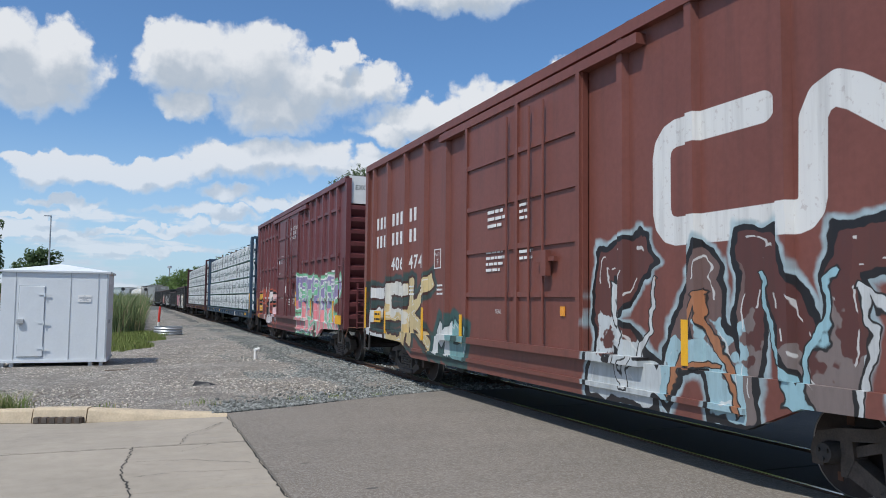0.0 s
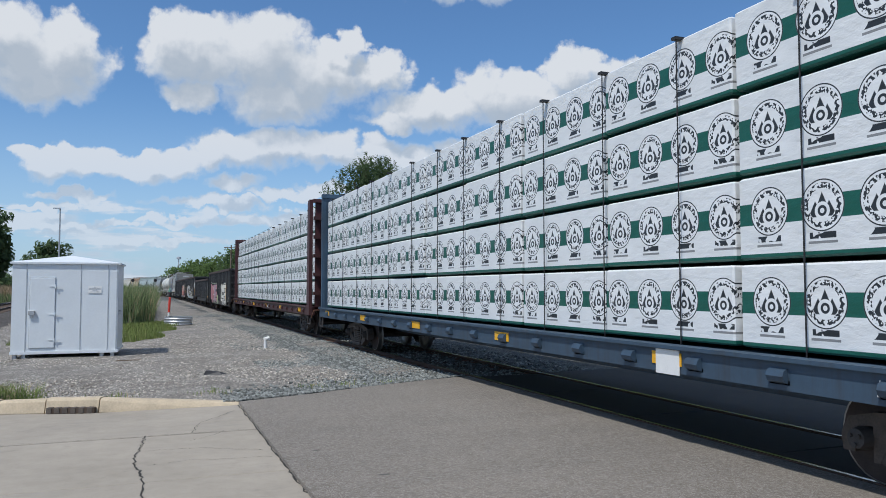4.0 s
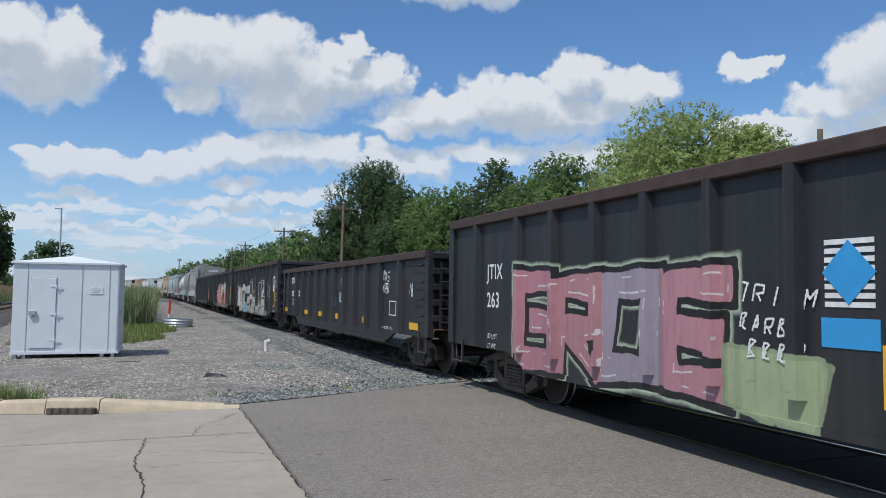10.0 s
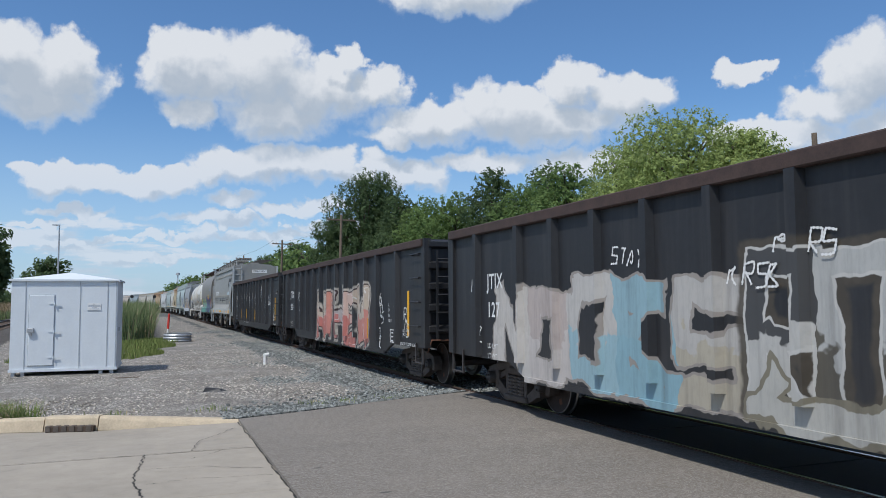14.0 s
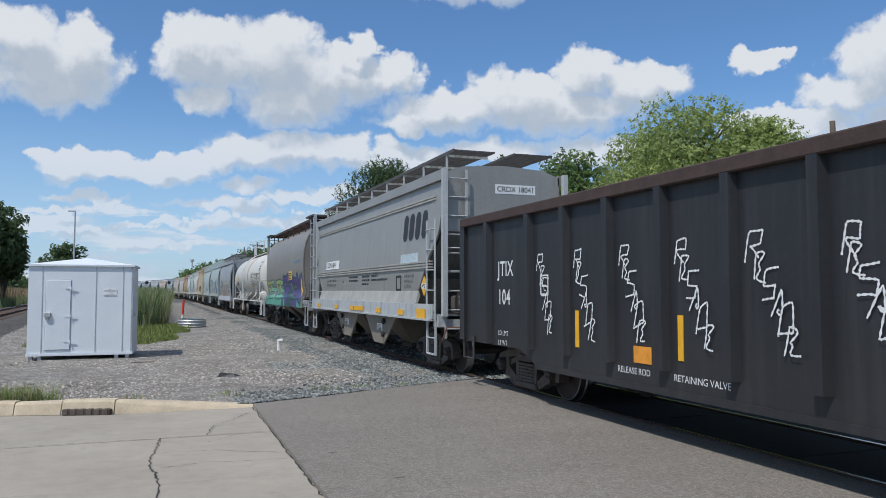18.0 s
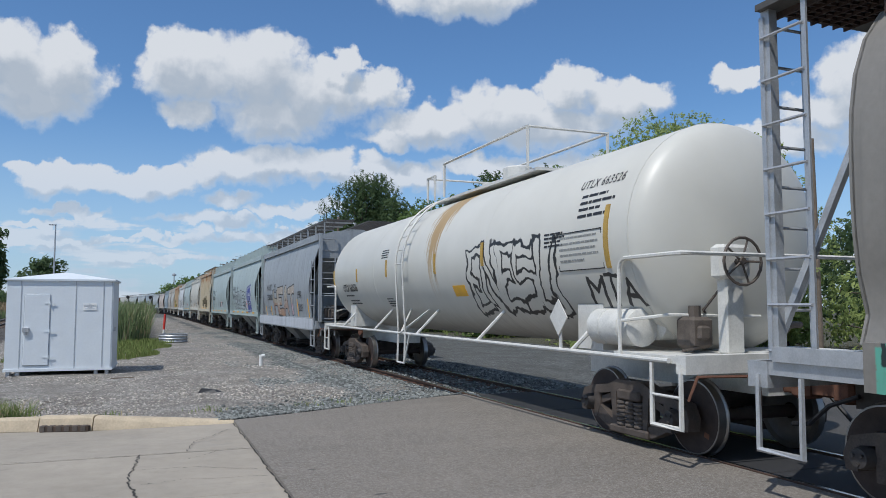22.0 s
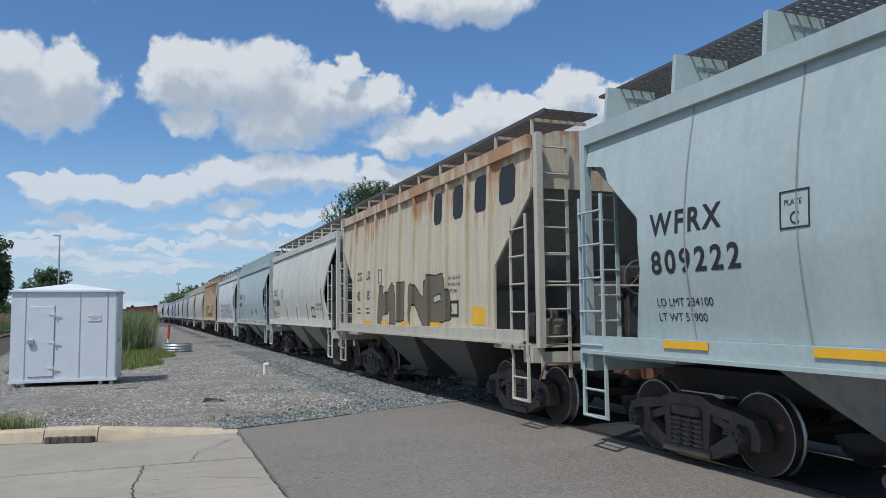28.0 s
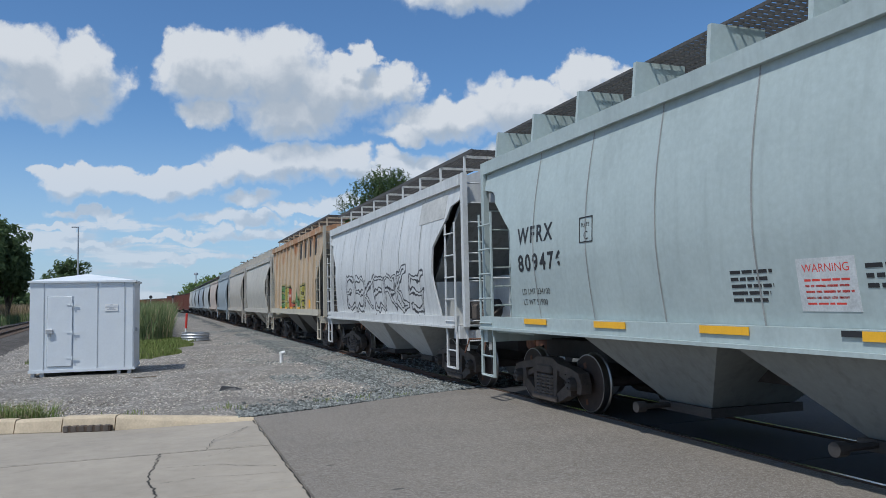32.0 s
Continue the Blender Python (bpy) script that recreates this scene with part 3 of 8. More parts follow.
# ---- mesh helpers ----
class Shape:
    """Collects boxes, bars and prisms into one mesh."""

    def __init__(self):
        self.v, self.f, self.m = [], [], []

    def add(self, verts, faces, mat=0):
        n = len(self.v)
        self.v += [tuple(p) for p in verts]
        self.f += [tuple(i + n for i in f) for f in faces]
        self.m += [mat] * len(faces)
        return self

    def box(self, x0, x1, y0, y1, z0, z1, mat=0, bev=0.0):
        if not bev:
            v = [(x, y, z) for x in (x0, x1) for y in (y0, y1) for z in (z0, z1)]
            return self.add(v, [(0, 1, 3, 2), (4, 6, 7, 5), (0, 4, 5, 1), (2, 3, 7, 6), (0, 2, 6, 4), (1, 5, 7, 3)], mat)
        b, out = bev, []
        for z, i in ((z0, b), (z0 + b, 0), (z1 - b, 0), (z1, b)):
            out.append([(x0 + i + b, y0 + i, z), (x1 - i - b, y0 + i, z), (x1 - i, y0 + i + b, z), (x1 - i, y1 - i - b, z),
                        (x1 - i - b, y1 - i, z), (x0 + i + b, y1 - i, z), (x0 + i, y1 - i - b, z), (x0 + i, y0 + i + b, z)])
        return self.loft(out, mat)

    def loft(self, rings, mat=0, caps=True):
        n, v, f = len(rings[0]), [p for r in rings for p in r], []
        for i in range(len(rings) - 1):
            for j in range(n):
                a, b = i * n + j, i * n + (j + 1) % n
                f.append((a, b, b + n, a + n))
        if caps:
            f += [tuple(range(n))[::-1], tuple(range(len(v) - n, len(v)))]
        return self.add(v, f, mat)

    def prism(self, pts, axis, a, b, mat=0):
        """A polygon pushed along an axis: pts are the two other coordinates, in xyz order."""
        def at(p, d):
            return {"x": (d, p[0], p[1]), "y": (p[0], d, p[1]), "z": (p[0], p[1], d)}[axis]
        return self.loft([[at(p, a) for p in pts], [at(p, b) for p in pts]], mat)

    def bar(self, p, q, r, n=6, mat=0):
        """A round bar from p to q."""
        p, q = Vector(p), Vector(q)
        d = (q - p).normalized()
        s = d.orthogonal().normalized()
        t = d.cross(s)
        ring = [s * math.cos(2 * math.pi * i / n) * r + t * math.sin(2 * math.pi * i / n) * r for i in range(n)]
        return self.loft([[p + o for o in ring], [q + o for o in ring]], mat)

    def tube(self, pts, r, n=6, mat=0):
        """A bent round bar through all the points, in one piece."""
        P = [Vector(p) for p in pts]
        rings, s = [], None
        for i, p in enumerate(P):
            a = (p - P[i - 1]).normalized() if i else (P[1] - p).normalized()
            b = (P[i + 1] - p).normalized() if i + 1 < len(P) else a
            d = (a + b).normalized() if (a + b).length > 0.2 else a
            s = d.orthogonal().normalized() if s is None else (s - d * s.dot(d)).normalized()
            t = d.cross(s)
            k = 1 / max(0.5, d.dot(a))
            rings.append([p + (s * math.cos(2 * math.pi * j / n) + t * math.sin(2 * math.pi * j / n)) * r * (1 if k < 1.05 else min(k, 1.4)) for j in range(n)])
        return self.loft(rings, mat)

    def lathe(self, prof, centre=(0, 0, 0), axis="x", n=20, mat=0, caps=True):
        """prof: (along the axis, radius)."""
        rings = []
        for a, r in prof:
            ring = []
            for i in range(n):
                c, s = math.cos(2 * math.pi * i / n) * r, math.sin(2 * math.pi * i / n) * r
                o = {"x": (a, c, s), "y": (c, a, s), "z": (c, s, a)}[axis]
                ring.append(tuple(o[j] + centre[j] for j in range(3)))
            rings.append(ring)
        return self.loft(rings, mat, caps)

    def mesh(self, name, mats, smooth=False):
        me = bpy.data.meshes.new(name)
        me.from_pydata(self.v, [], self.f)
        for m in mats if isinstance(mats, (list, tuple)) else [mats]:
            me.materials.append(m)
        if any(self.m):
            me.polygons.foreach_set("material_index", self.m)
        bm = bmesh.new()
        bm.from_mesh(me)
        if len(bm.faces) < 60000:
            bmesh.ops.recalc_face_normals(bm, faces=bm.faces)
        bm.to_mesh(me)
        bm.free()
        if smooth:
            me.polygons.foreach_set("use_smooth", [True] * len(me.polygons))
            me.set_sharp_from_angle(angle=radians(35))
        return me


def part(name, shape, material, parent, label="", m=None, smooth=False):
    """One mesh object under a thing or a part. shape may be a ready mesh, to be shared."""
    me = shape if isinstance(shape, bpy.types.Mesh) else shape.mesh(name, material, smooth)
    ob = new(name, me)
    ob.parent = parent
    if m is not None:
        ob.matrix_basis = m
    return tagged(ob, label)


def thing(name, label, category, m=None, group="", kind="", mesh=None):
    ob = new(name, mesh)
    if m is not None:
        ob.matrix_basis = m
    return tagged(ob, label, category, group, kind)


# ---- track ----
TRACK_X, GAUGE = 6.862, 0.7525
BEND, RADIUS = 150.0, 450.0


def path(d):
    """Place and turn at the distance d along the track."""
    if d <= BEND:
        return TRACK_X, d, 0.0
    a = (d - BEND) / RADIUS
    return TRACK_X - RADIUS * (1 - math.cos(a)), BEND + RADIUS * math.sin(a), a


def sweep(shape, prof, stations, mat=0, way=path):
    """A cross-section (x across, z) carried along the track."""
    rings = []
    for d in stations:
        x, y, a = way(d)
        rings.append([(x + px * math.cos(a), y + px * math.sin(a), pz) for px, pz in prof])
    return shape.loft(rings, mat)


RAIL = [(-0.07, -0.17), (0.07, -0.17), (0.07, -0.155), (0.012, -0.13), (0.012, -0.045), (0.036, -0.03), (0.036, -0.004),
        (0.028, 0.0), (-0.028, 0.0), (-0.036, -0.004), (-0.036, -0.03), (-0.012, -0.045), (-0.012, -0.13), (-0.07, -0.155)]
LONG = [-60, 0, 20, 60, 100, 150] + [150 + 12 * i for i in range(1, 40)]


def rail_line(name, label, stations, way, low=0.0):
    t = thing(name, label, "railway track", kind="structure")
    for side in (-1, 1):
        s = Shape()
        prof = [(x + side * GAUGE, z + low) for x, z in RAIL]
        sweep(s, prof, stations, 0, way)
        top = [(side * GAUGE - 0.026, 0.0005 + low), (side * GAUGE + 0.026, 0.0005 + low), (side * GAUGE + 0.026, 0.002 + low), (side * GAUGE - 0.026, 0.002 + low)]
        sweep(s, top, stations, 1, way)
        part("rail", s, [RAIL_SIDE, RAIL_TOP], t, "rusty steel rail with a polished running band")
    return t


def ground_level():
    g = Shape()
    g.box(-2500, 2500, -2500, 2500, -1.2, -0.30)
    thing("ground", "flat green and brown open ground", "ground", kind="structure", mesh=g.mesh("ground", SOIL))
    # gravel yard with gentle lumps
    s, rng = Shape(), random.Random(3)
    nx, ny = 60, 220
    v = []
    for j in range(ny + 1):
        for i in range(nx + 1):
            x = -9.5 + i * (15.2 / nx)
            y = 11.5 + j * (110.0 / ny)
            lump = 0.05 * noise.noise(Vector((x * 0.35, y * 0.35, 0))) + 0.02 * noise.noise(Vector((x * 1.4, y * 1.4, 5)))
            fall = min(0, (x + 5.5) * 0.06)
            z = -0.075 + lump * 0.7 + fall * 0.6
            if x < 1.6 and y < 12.35 + (1.4 - x) * 0.27:
                z = -0.45
            v.append((x, y, z))
    f = [(j * (nx + 1) + i, j * (nx + 1) + i + 1, (j + 1) * (nx + 1) + i + 1, (j + 1) * (nx + 1) + i) for j in range(ny) for i in range(nx)]
    s.add(v, f)
    thing("gravel_yard", "pale crushed limestone gravel yard with dusty patches", "gravel", kind="structure", mesh=s.mesh("gravel_yard", GRAVEL, True))
    # ballast bank under the main track
    b = Shape()
    prof = [(-4.6, -0.30), (-3.4, -0.10), (-2.3, -0.06), (-1.75, -0.105), (1.75, -0.105), (2.4, -0.12), (4.2, -0.18), (12.0, -0.20), (12.6, -0.35)]
    sweep(b, prof, [13.6, 30, 60, 100, 150] + [150 + 12 * i for i in range(1, 36)])
    thing("ballast_bank", "grey crushed stone ballast bed along the railway track", "ballast", kind="structure", mesh=b.mesh("ballast_bank", BALLAST))
    b = Shape()
    sweep(b, prof, [-60, -30, -9.5])
    thing("ballast_bank", "grey crushed stone ballast bed along the railway track", "ballast", kind="structure", mesh=b.mesh("ballast_bank", BALLAST))


def road():
    a = Shape()
    near = [(1.38, -9.0), (1.36, 6.9), (1.40, 12.1), (2.6, 12.55), (4.2, 13.35), (6.05, 13.95), (6.05, -9.0)]
    a.prism(near, "z", -0.30, -0.012)
    mid = [(6.17, -9.0), (6.17, 13.9), (7.55, 13.95), (7.55, -9.0)]
    t = thing("road", "worn grey asphalt road over the railway crossing", "road", kind="structure", mesh=a.mesh("road", ASPHALT))
    far = Shape().prism([(7.68, -9.0), (7.68, 13.95), (60, 17), (60, -7)], "z", -0.30, -0.012)
    part("far_lane", far, DARK_ASPHALT, t, "darker asphalt beyond the rails")
    for i in range(9):
        y0 = -8.9 + i * 2.53
        part("crossing_panel", Shape().box(6.19, 7.53, y0, y0 + 2.5, -0.25, -0.018, bev=0.01), RUBBER, t, "black ribbed rubber crossing panel")
    # concrete apron in slabs with joints and cracks
    c = thing("concrete_apron", "pale cracked concrete apron beside the asphalt", "pavement", kind="structure")
    rows = [(-9.0, 7.55), (7.565, 9.85), (9.865, 12.35)]
    for y0, y1 in rows:
        cols = [(-9.0, -4.2), (-4.185, 1.372)] if y1 < 12 else [(-9.0, 1.385)]
        for x0, x1 in cols:
            s = Shape()
            top = y1 if y1 < 12 else None
            if top:
                s.box(x0, x1, y0, y1, -0.3, -0.05, bev=0.006)
            else:
                rim = [(x0, y0, -0.05), (x1, y0, -0.05), (1.40, 12.0, -0.05), (-0.55, 12.53, -0.13), (-9.0, 14.75, -0.14)]
                s.add(rim + [(x, y, -0.4) for x, y, z in rim], [(0, 1, 3), (1, 2, 3), (0, 3, 4)] + [(i, i + 5, (i + 1) % 5 + 5, (i + 1) % 5) for i in range(5)])
            part("slab", s, CONCRETE, c)

    def crack(points, w):
        s, rng = Shape(), random.Random(len(points))
        pts = []
        for (x0, y0), (x1, y1) in zip(points, points[1:]):
            for i in range(14):
                u = i / 14
                pts.append((x0 + (x1 - x0) * u + rng.uniform(-0.02, 0.02), y0 + (y1 - y0) * u + rng.uniform(-0.02, 0.02)))
        ring = [(x - w * rng.uniform(0.2, 1), y - w * rng.uniform(0, 0.6)) for x, y in pts] + [(x + w * rng.uniform(0.2, 1), y + w * rng.uniform(0, 0.6)) for x, y in pts[::-1]]
        n = len(pts)
        s.add([(x, y, -0.046) for x, y in ring], [(i, i + 1, 2 * n - 2 - i, 2 * n - 1 - i) for i in range(n - 1)])
        part("crack", s, CRACK, c, "dark open crack in the concrete")
    crack([(0.05, 9.86), (0.02, 9.3), (-0.06, 8.6), (0.04, 7.6), (0.0, 6.2)], 0.013)
    crack([(0.60, 9.92), (0.72, 10.6), (1.0, 11.0), (1.28, 11.5)], 0.009)
    crack([(0.10, 9.0), (0.6, 8.95), (1.3, 8.55)], 0.006)
    crack([(0.08, 8.25), (0.45, 8.35), (1.36, 8.2)], 0.006)
    crack([(0.55, 9.4), (0.85, 9.7), (0.95, 9.85)], 0.005)
    crack([(-2.6, 9.86), (-1.6, 9.9), (-1.2, 9.9)], 0.007)
    crack([(-1.2, 9.9), (0.0, 9.88), (1.36, 9.9)], 0.010)
    crack([(1.385, 12.0), (1.37, 10), (1.36, 8.0), (1.36, 6.5)], 0.014)
    # kerb with a drain
    k = thing("kerb", "tan concrete kerb with a drain opening", "kerb", kind="structure")
    d = Vector((1.40 + 2.1, 12.05 - 13.0, 0)).normalized()

    def along(u, w):
        p = Vector((1.40, 12.05, 0)) - d * u + Vector((-d.y, d.x, 0)) * -w
        return p.x, p.y

    def piece(u0, u1, top0, top1, label=""):
        s, rings = Shape(), []
        for u, top in ((u0, top0), (u1, top1)):
            prof = [(-0.02, -0.25), (-0.0, -0.13), (-0.05, top - 0.03), (-0.08, top), (-0.24, top), (-0.26, top - 0.02), (-0.26, -0.25)]
            rings.append([(*along(u, w), z) for w, z in prof])
        s.loft(rings)
        part("kerb_stone", s, KERB, k, label)
    piece(0.0, 2.05, -0.025, 0.065)
    piece(2.065, 2.82, 0.075, 0.075)
    piece(2.835, 3.5, 0.06, 0.045, "tan kerb stone with a chipped top")
    piece(3.512, 5.5, 0.06, 0.065)
    piece(5.515, 11.0, 0.065, 0.065)
    g = Shape()
    u0, u1 = 2.09, 2.80
    ring = [along(u0, -0.012), along(u1, -0.012), along(u1 - 0.04, 0.10), along(u0, 0.10)]
    g.prism(ring, "z", -0.25, -0.05)
    for i in range(6):
        u = u0 + 0.03 + i * 0.115
        g.prism([along(u, -0.01), along(u + 0.07, -0.01), along(u + 0.07, 0.11), along(u, 0.11)], "z", -0.12, -0.042, 1)
    part("drain_grate", g, [TIE, RUSTY_GREY], k, "rusty iron storm drain grate")


def second_path(d):
    a = math.atan2(-0.0625, 1.0)
    return -6.3 - 0.0625 * d, d, 0.0625


def tracks():
    rail_line("main_track", "standard gauge railway track with rusty rails on timber ties", LONG, path)
    main = bpy.data.objects["main_track"]
    tie = Shape().box(-1.3, 1.3, -0.115, 0.115, -0.30, -0.085, bev=0.012).mesh("tie", TIE)
    plate = Shape().box(-0.17, 0.17, -0.09, 0.09, -0.086, -0.07).mesh("tie_plate", RUSTY)
    rng = random.Random(11)
    d = 14.35
    for i in range(130):
        x, y, a = path(d)
        t = part("tie", tie, TIE, main, m=pose(x + rng.uniform(-0.03, 0.03), y, rng.uniform(-0.012, 0.004), 0, 0, math.degrees(a) + rng.uniform(-1, 1)))
        if i < 50:
            for s in (-1, 1):
                part("tie_plate", plate, RUSTY, t, m=pose(s * GAUGE, 0, 0))
        d += 0.54
    far = Shape()
    while d < 200:
        x, y, a = path(d)
        far.box(x - 1.3, x + 1.3, y - 0.11, y + 0.11, -0.3, -0.09)
        d += 0.54
    tagged(part("far_ties", far, TIE, main), kind="stuff")
    rail_line("side_track", "second railway track on dark old ballast", [20, 60, 120, 200, 400], second_path, 0.28)
    b = Shape()
    sweep(b, [(-4.5, -0.35), (-2.2, 0.12), (2.0, 0.12), (3.6, -0.28), (4.4, -0.40)], [18, 60, 120, 200, 400], 0, second_path)
    thing("old_ballast_bank", "dark brown old ballast bank under the second track", "ballast", kind="structure", mesh=b.mesh("old_ballast_bank", DARK_BALLAST))
    side = bpy.data.objects["side_track"]
    d = 24.0
    while d < 110:
        x, y, a = second_path(d)
        part("tie", tie, TIE, side, m=pose(x, y, 0.24, 0, 0, math.degrees(a)))
        d += 0.6


def stones():
    """Loose stones over the ballast and the gravel."""
    rng = random.Random(5)
    base = [[(math.cos(a) * math.sqrt(1 - z * z), math.sin(a) * math.sqrt(1 - z * z), z) for z, a in
             [(-0.8, 0), (-0.8, 2.1), (-0.8, 4.2), (0.05, 1.0), (0.1, 2.5), (0.0, 4.0), (-0.05, 5.4), (0.85, 0.6), (0.8, 3.4)]]]
    faces = [(0, 2, 1), (0, 1, 3), (1, 4, 3), (1, 2, 5), (1, 5, 4), (2, 0, 6), (2, 6, 5), (0, 3, 6), (3, 4, 7), (4, 8, 7), (4, 5, 8), (5, 6, 8), (6, 7, 8), (6, 3, 7)]

    def field(name, label, mat, count, spot, size):
        V, F = [], []
        for _ in range(count):
            x, y, z = spot()
            a, r = rng.uniform(0, 6.28), rng.uniform(*size)
            sx, sy, sz = r * rng.uniform(0.7, 1.3), r * rng.uniform(0.7, 1.3), r * rng.uniform(0.45, 0.85)
            c, s = math.cos(a), math.sin(a)
            n = len(V)
            for px, py, pz in base[0]:
                px, py, pz = px * sx * rng.uniform(0.8, 1.15), py * sy * rng.uniform(0.8, 1.15), pz * sz
                V.append((x + px * c - py * s, y + px * s + py * c, z + pz))
            F += [tuple(i + n for i in f) for f in faces]
        me = bpy.data.meshes.new(name)
        me.from_pydata(V, [], F)
        me.materials.append(mat)
        thing(name, label, "gravel", kind="stuff", mesh=me)

    def on_ballast():
        y = 13.6 + 46 * rng.random() ** 1.7
        x = TRACK_X + rng.uniform(-4.3, -0.9) if rng.random() < 0.8 else TRACK_X + rng.uniform(-0.7, 2.5)
        o = x - TRACK_X
        z = -0.075 if o > -2.3 else -0.06 - (-2.3 - o) * 0.035
        if o < -3.4:
            z = -0.09
        return x, y, z - rng.uniform(0, 0.015)

    def on_yard():
        y = 12.4 + 34 * rng.random() ** 1.6
        x = rng.uniform(-7.5, 4.0)
        y = max(y, 12.45 + max(0, 1.4 - x) * 0.27)
        return x, y, -0.075 + 0.035 * noise.noise(Vector((0, y * 0.35, 0)))

    def at_edge():
        x = rng.uniform(1.2, 6.0)
        y = 12.1 + (x - 1.4) * 0.41 + rng.gauss(0.45, 0.5)
        return x, y, -0.05 if y > 12.0 + (x - 1.4) * 0.42 else -0.008

    def on_edge():
        x, y, z = at_edge()
        return x, max(y, 12.2 + max(0, x - 1.4) * 0.40), z
    field("ballast_stones", "loose grey angular ballast stones beside the track", STONE, 44000, on_ballast, (0.018, 0.046))
    field("edge_stones", "loose grey stones along the asphalt edge", STONE, 4500, on_edge, (0.014, 0.042))
    field("gravel_stones", "loose pale limestone pieces in the yard", PALE_STONE, 34000, on_yard, (0.008, 0.029))


ground_level()
road()
tracks()

# ---- shed and small things ----
def shed():
    m = Matrix.Translation((-0.61, 21.98, -0.06)) @ Matrix.Rotation(radians(-2.6), 4, "Z")
    W, D, H = 2.50, 1.9, 2.42          # the front runs along -x from the corner
    t = thing("equipment_shed", "white sheet-metal equipment shed with a low hipped roof on short blocks", "shed", m)
    walls = Shape().box(-W, 0, 0, D, 0.14, H)
    part("wall", walls, SHED, t)
    roof = Shape()
    e = 0.05
    roof.loft([[(-W - e, -e, H), (e, -e, H), (e, D + e, H), (-W - e, D + e, H)], [(-W - e, -e, H + 0.045), (e, -e, H + 0.045), (e, D + e, H + 0.045), (-W - e, D + e, H + 0.045)],
               [(-W * 0.52, D * 0.45, H + 0.25), (-W * 0.48, D * 0.45, H + 0.25), (-W * 0.48, D * 0.55, H + 0.25), (-W * 0.52, D * 0.55, H + 0.25)]])
    part("roof", roof, SHED, t, "white low hipped metal roof")
    for x in (-W + 0.33, -W * 0.36, -0.24, -0.03):
        part("seam", Shape().box(x - 0.010, x + 0.010, -0.012, 0.004, 0.16, H - 0.01), SHED_SEAM, t)
    part("base_rail", Shape().box(-W - 0.02, 0.02, -0.025, D + 0.02, 0.10, 0.17), SHED, t)
    for x in (-W + 0.04, -W + 0.25, -0.42, -0.16):
        for y in (0.02, D - 0.2):
            part("foot", Shape().box(x, x + 0.09, y, y + 0.15, -0.05, 0.12), GALV, t)
    x0, x1, z0, z1 = -W + 0.42, -W + 1.0, 0.26, 2.06
    dr = part("door", Shape().box(x0, x1, -0.03, 0.01, z0, z1, bev=0.008), SHED, t, "white flush metal door")
    for a, b, c, d in ((x0 - 0.014, x0, z0, z1), (x1, x1 + 0.014, z0, z1), (x0 - 0.014, x1 + 0.014, z1, z1 + 0.014), (x0 - 0.014, x1 + 0.014, z0 - 0.014, z0)):
        part("door_gap", Shape().box(a, b, -0.010, 0.004, c, d), SHED_SEAM, t)
    for z in (0.46, 1.12, 1.84):
        h = Shape().box(x1 - 0.13, x1 + 0.13, -0.045, -0.028, z - 0.012, z + 0.012).bar((x1 + 0.01, -0.05, z - 0.05), (x1 + 0.01, -0.05, z + 0.05), 0.014)
        part("hinge", h, SHED, dr, "white strap hinge")
    part("lock_box", Shape().box(x0 - 0.03, x0 + 0.13, -0.10, -0.03, 1.10, 1.22, bev=0.01).box(x0 + 0.03, x0 + 0.08, -0.08, -0.03, 1.03, 1.10), GALV, dr)
    notice = part("notice", Shape().box(-0.72, -0.40, -0.016, -0.006, 1.66, 1.84), WHITE, t, "white notice with small print")
    for i, w in enumerate((0.05, 0.28, 0.30, 0.12, 0.22)):
        part("print_line", Shape().box(-0.56 - w / 2, -0.56 + w / 2, -0.019, -0.015, 1.815 - i * 0.031, 1.828 - i * 0.031), SHED_SEAM, notice)
    part("side_door_handle", Shape().box(0.0, 0.05, 0.3, 0.42, 1.1, 1.2), GALV, t)


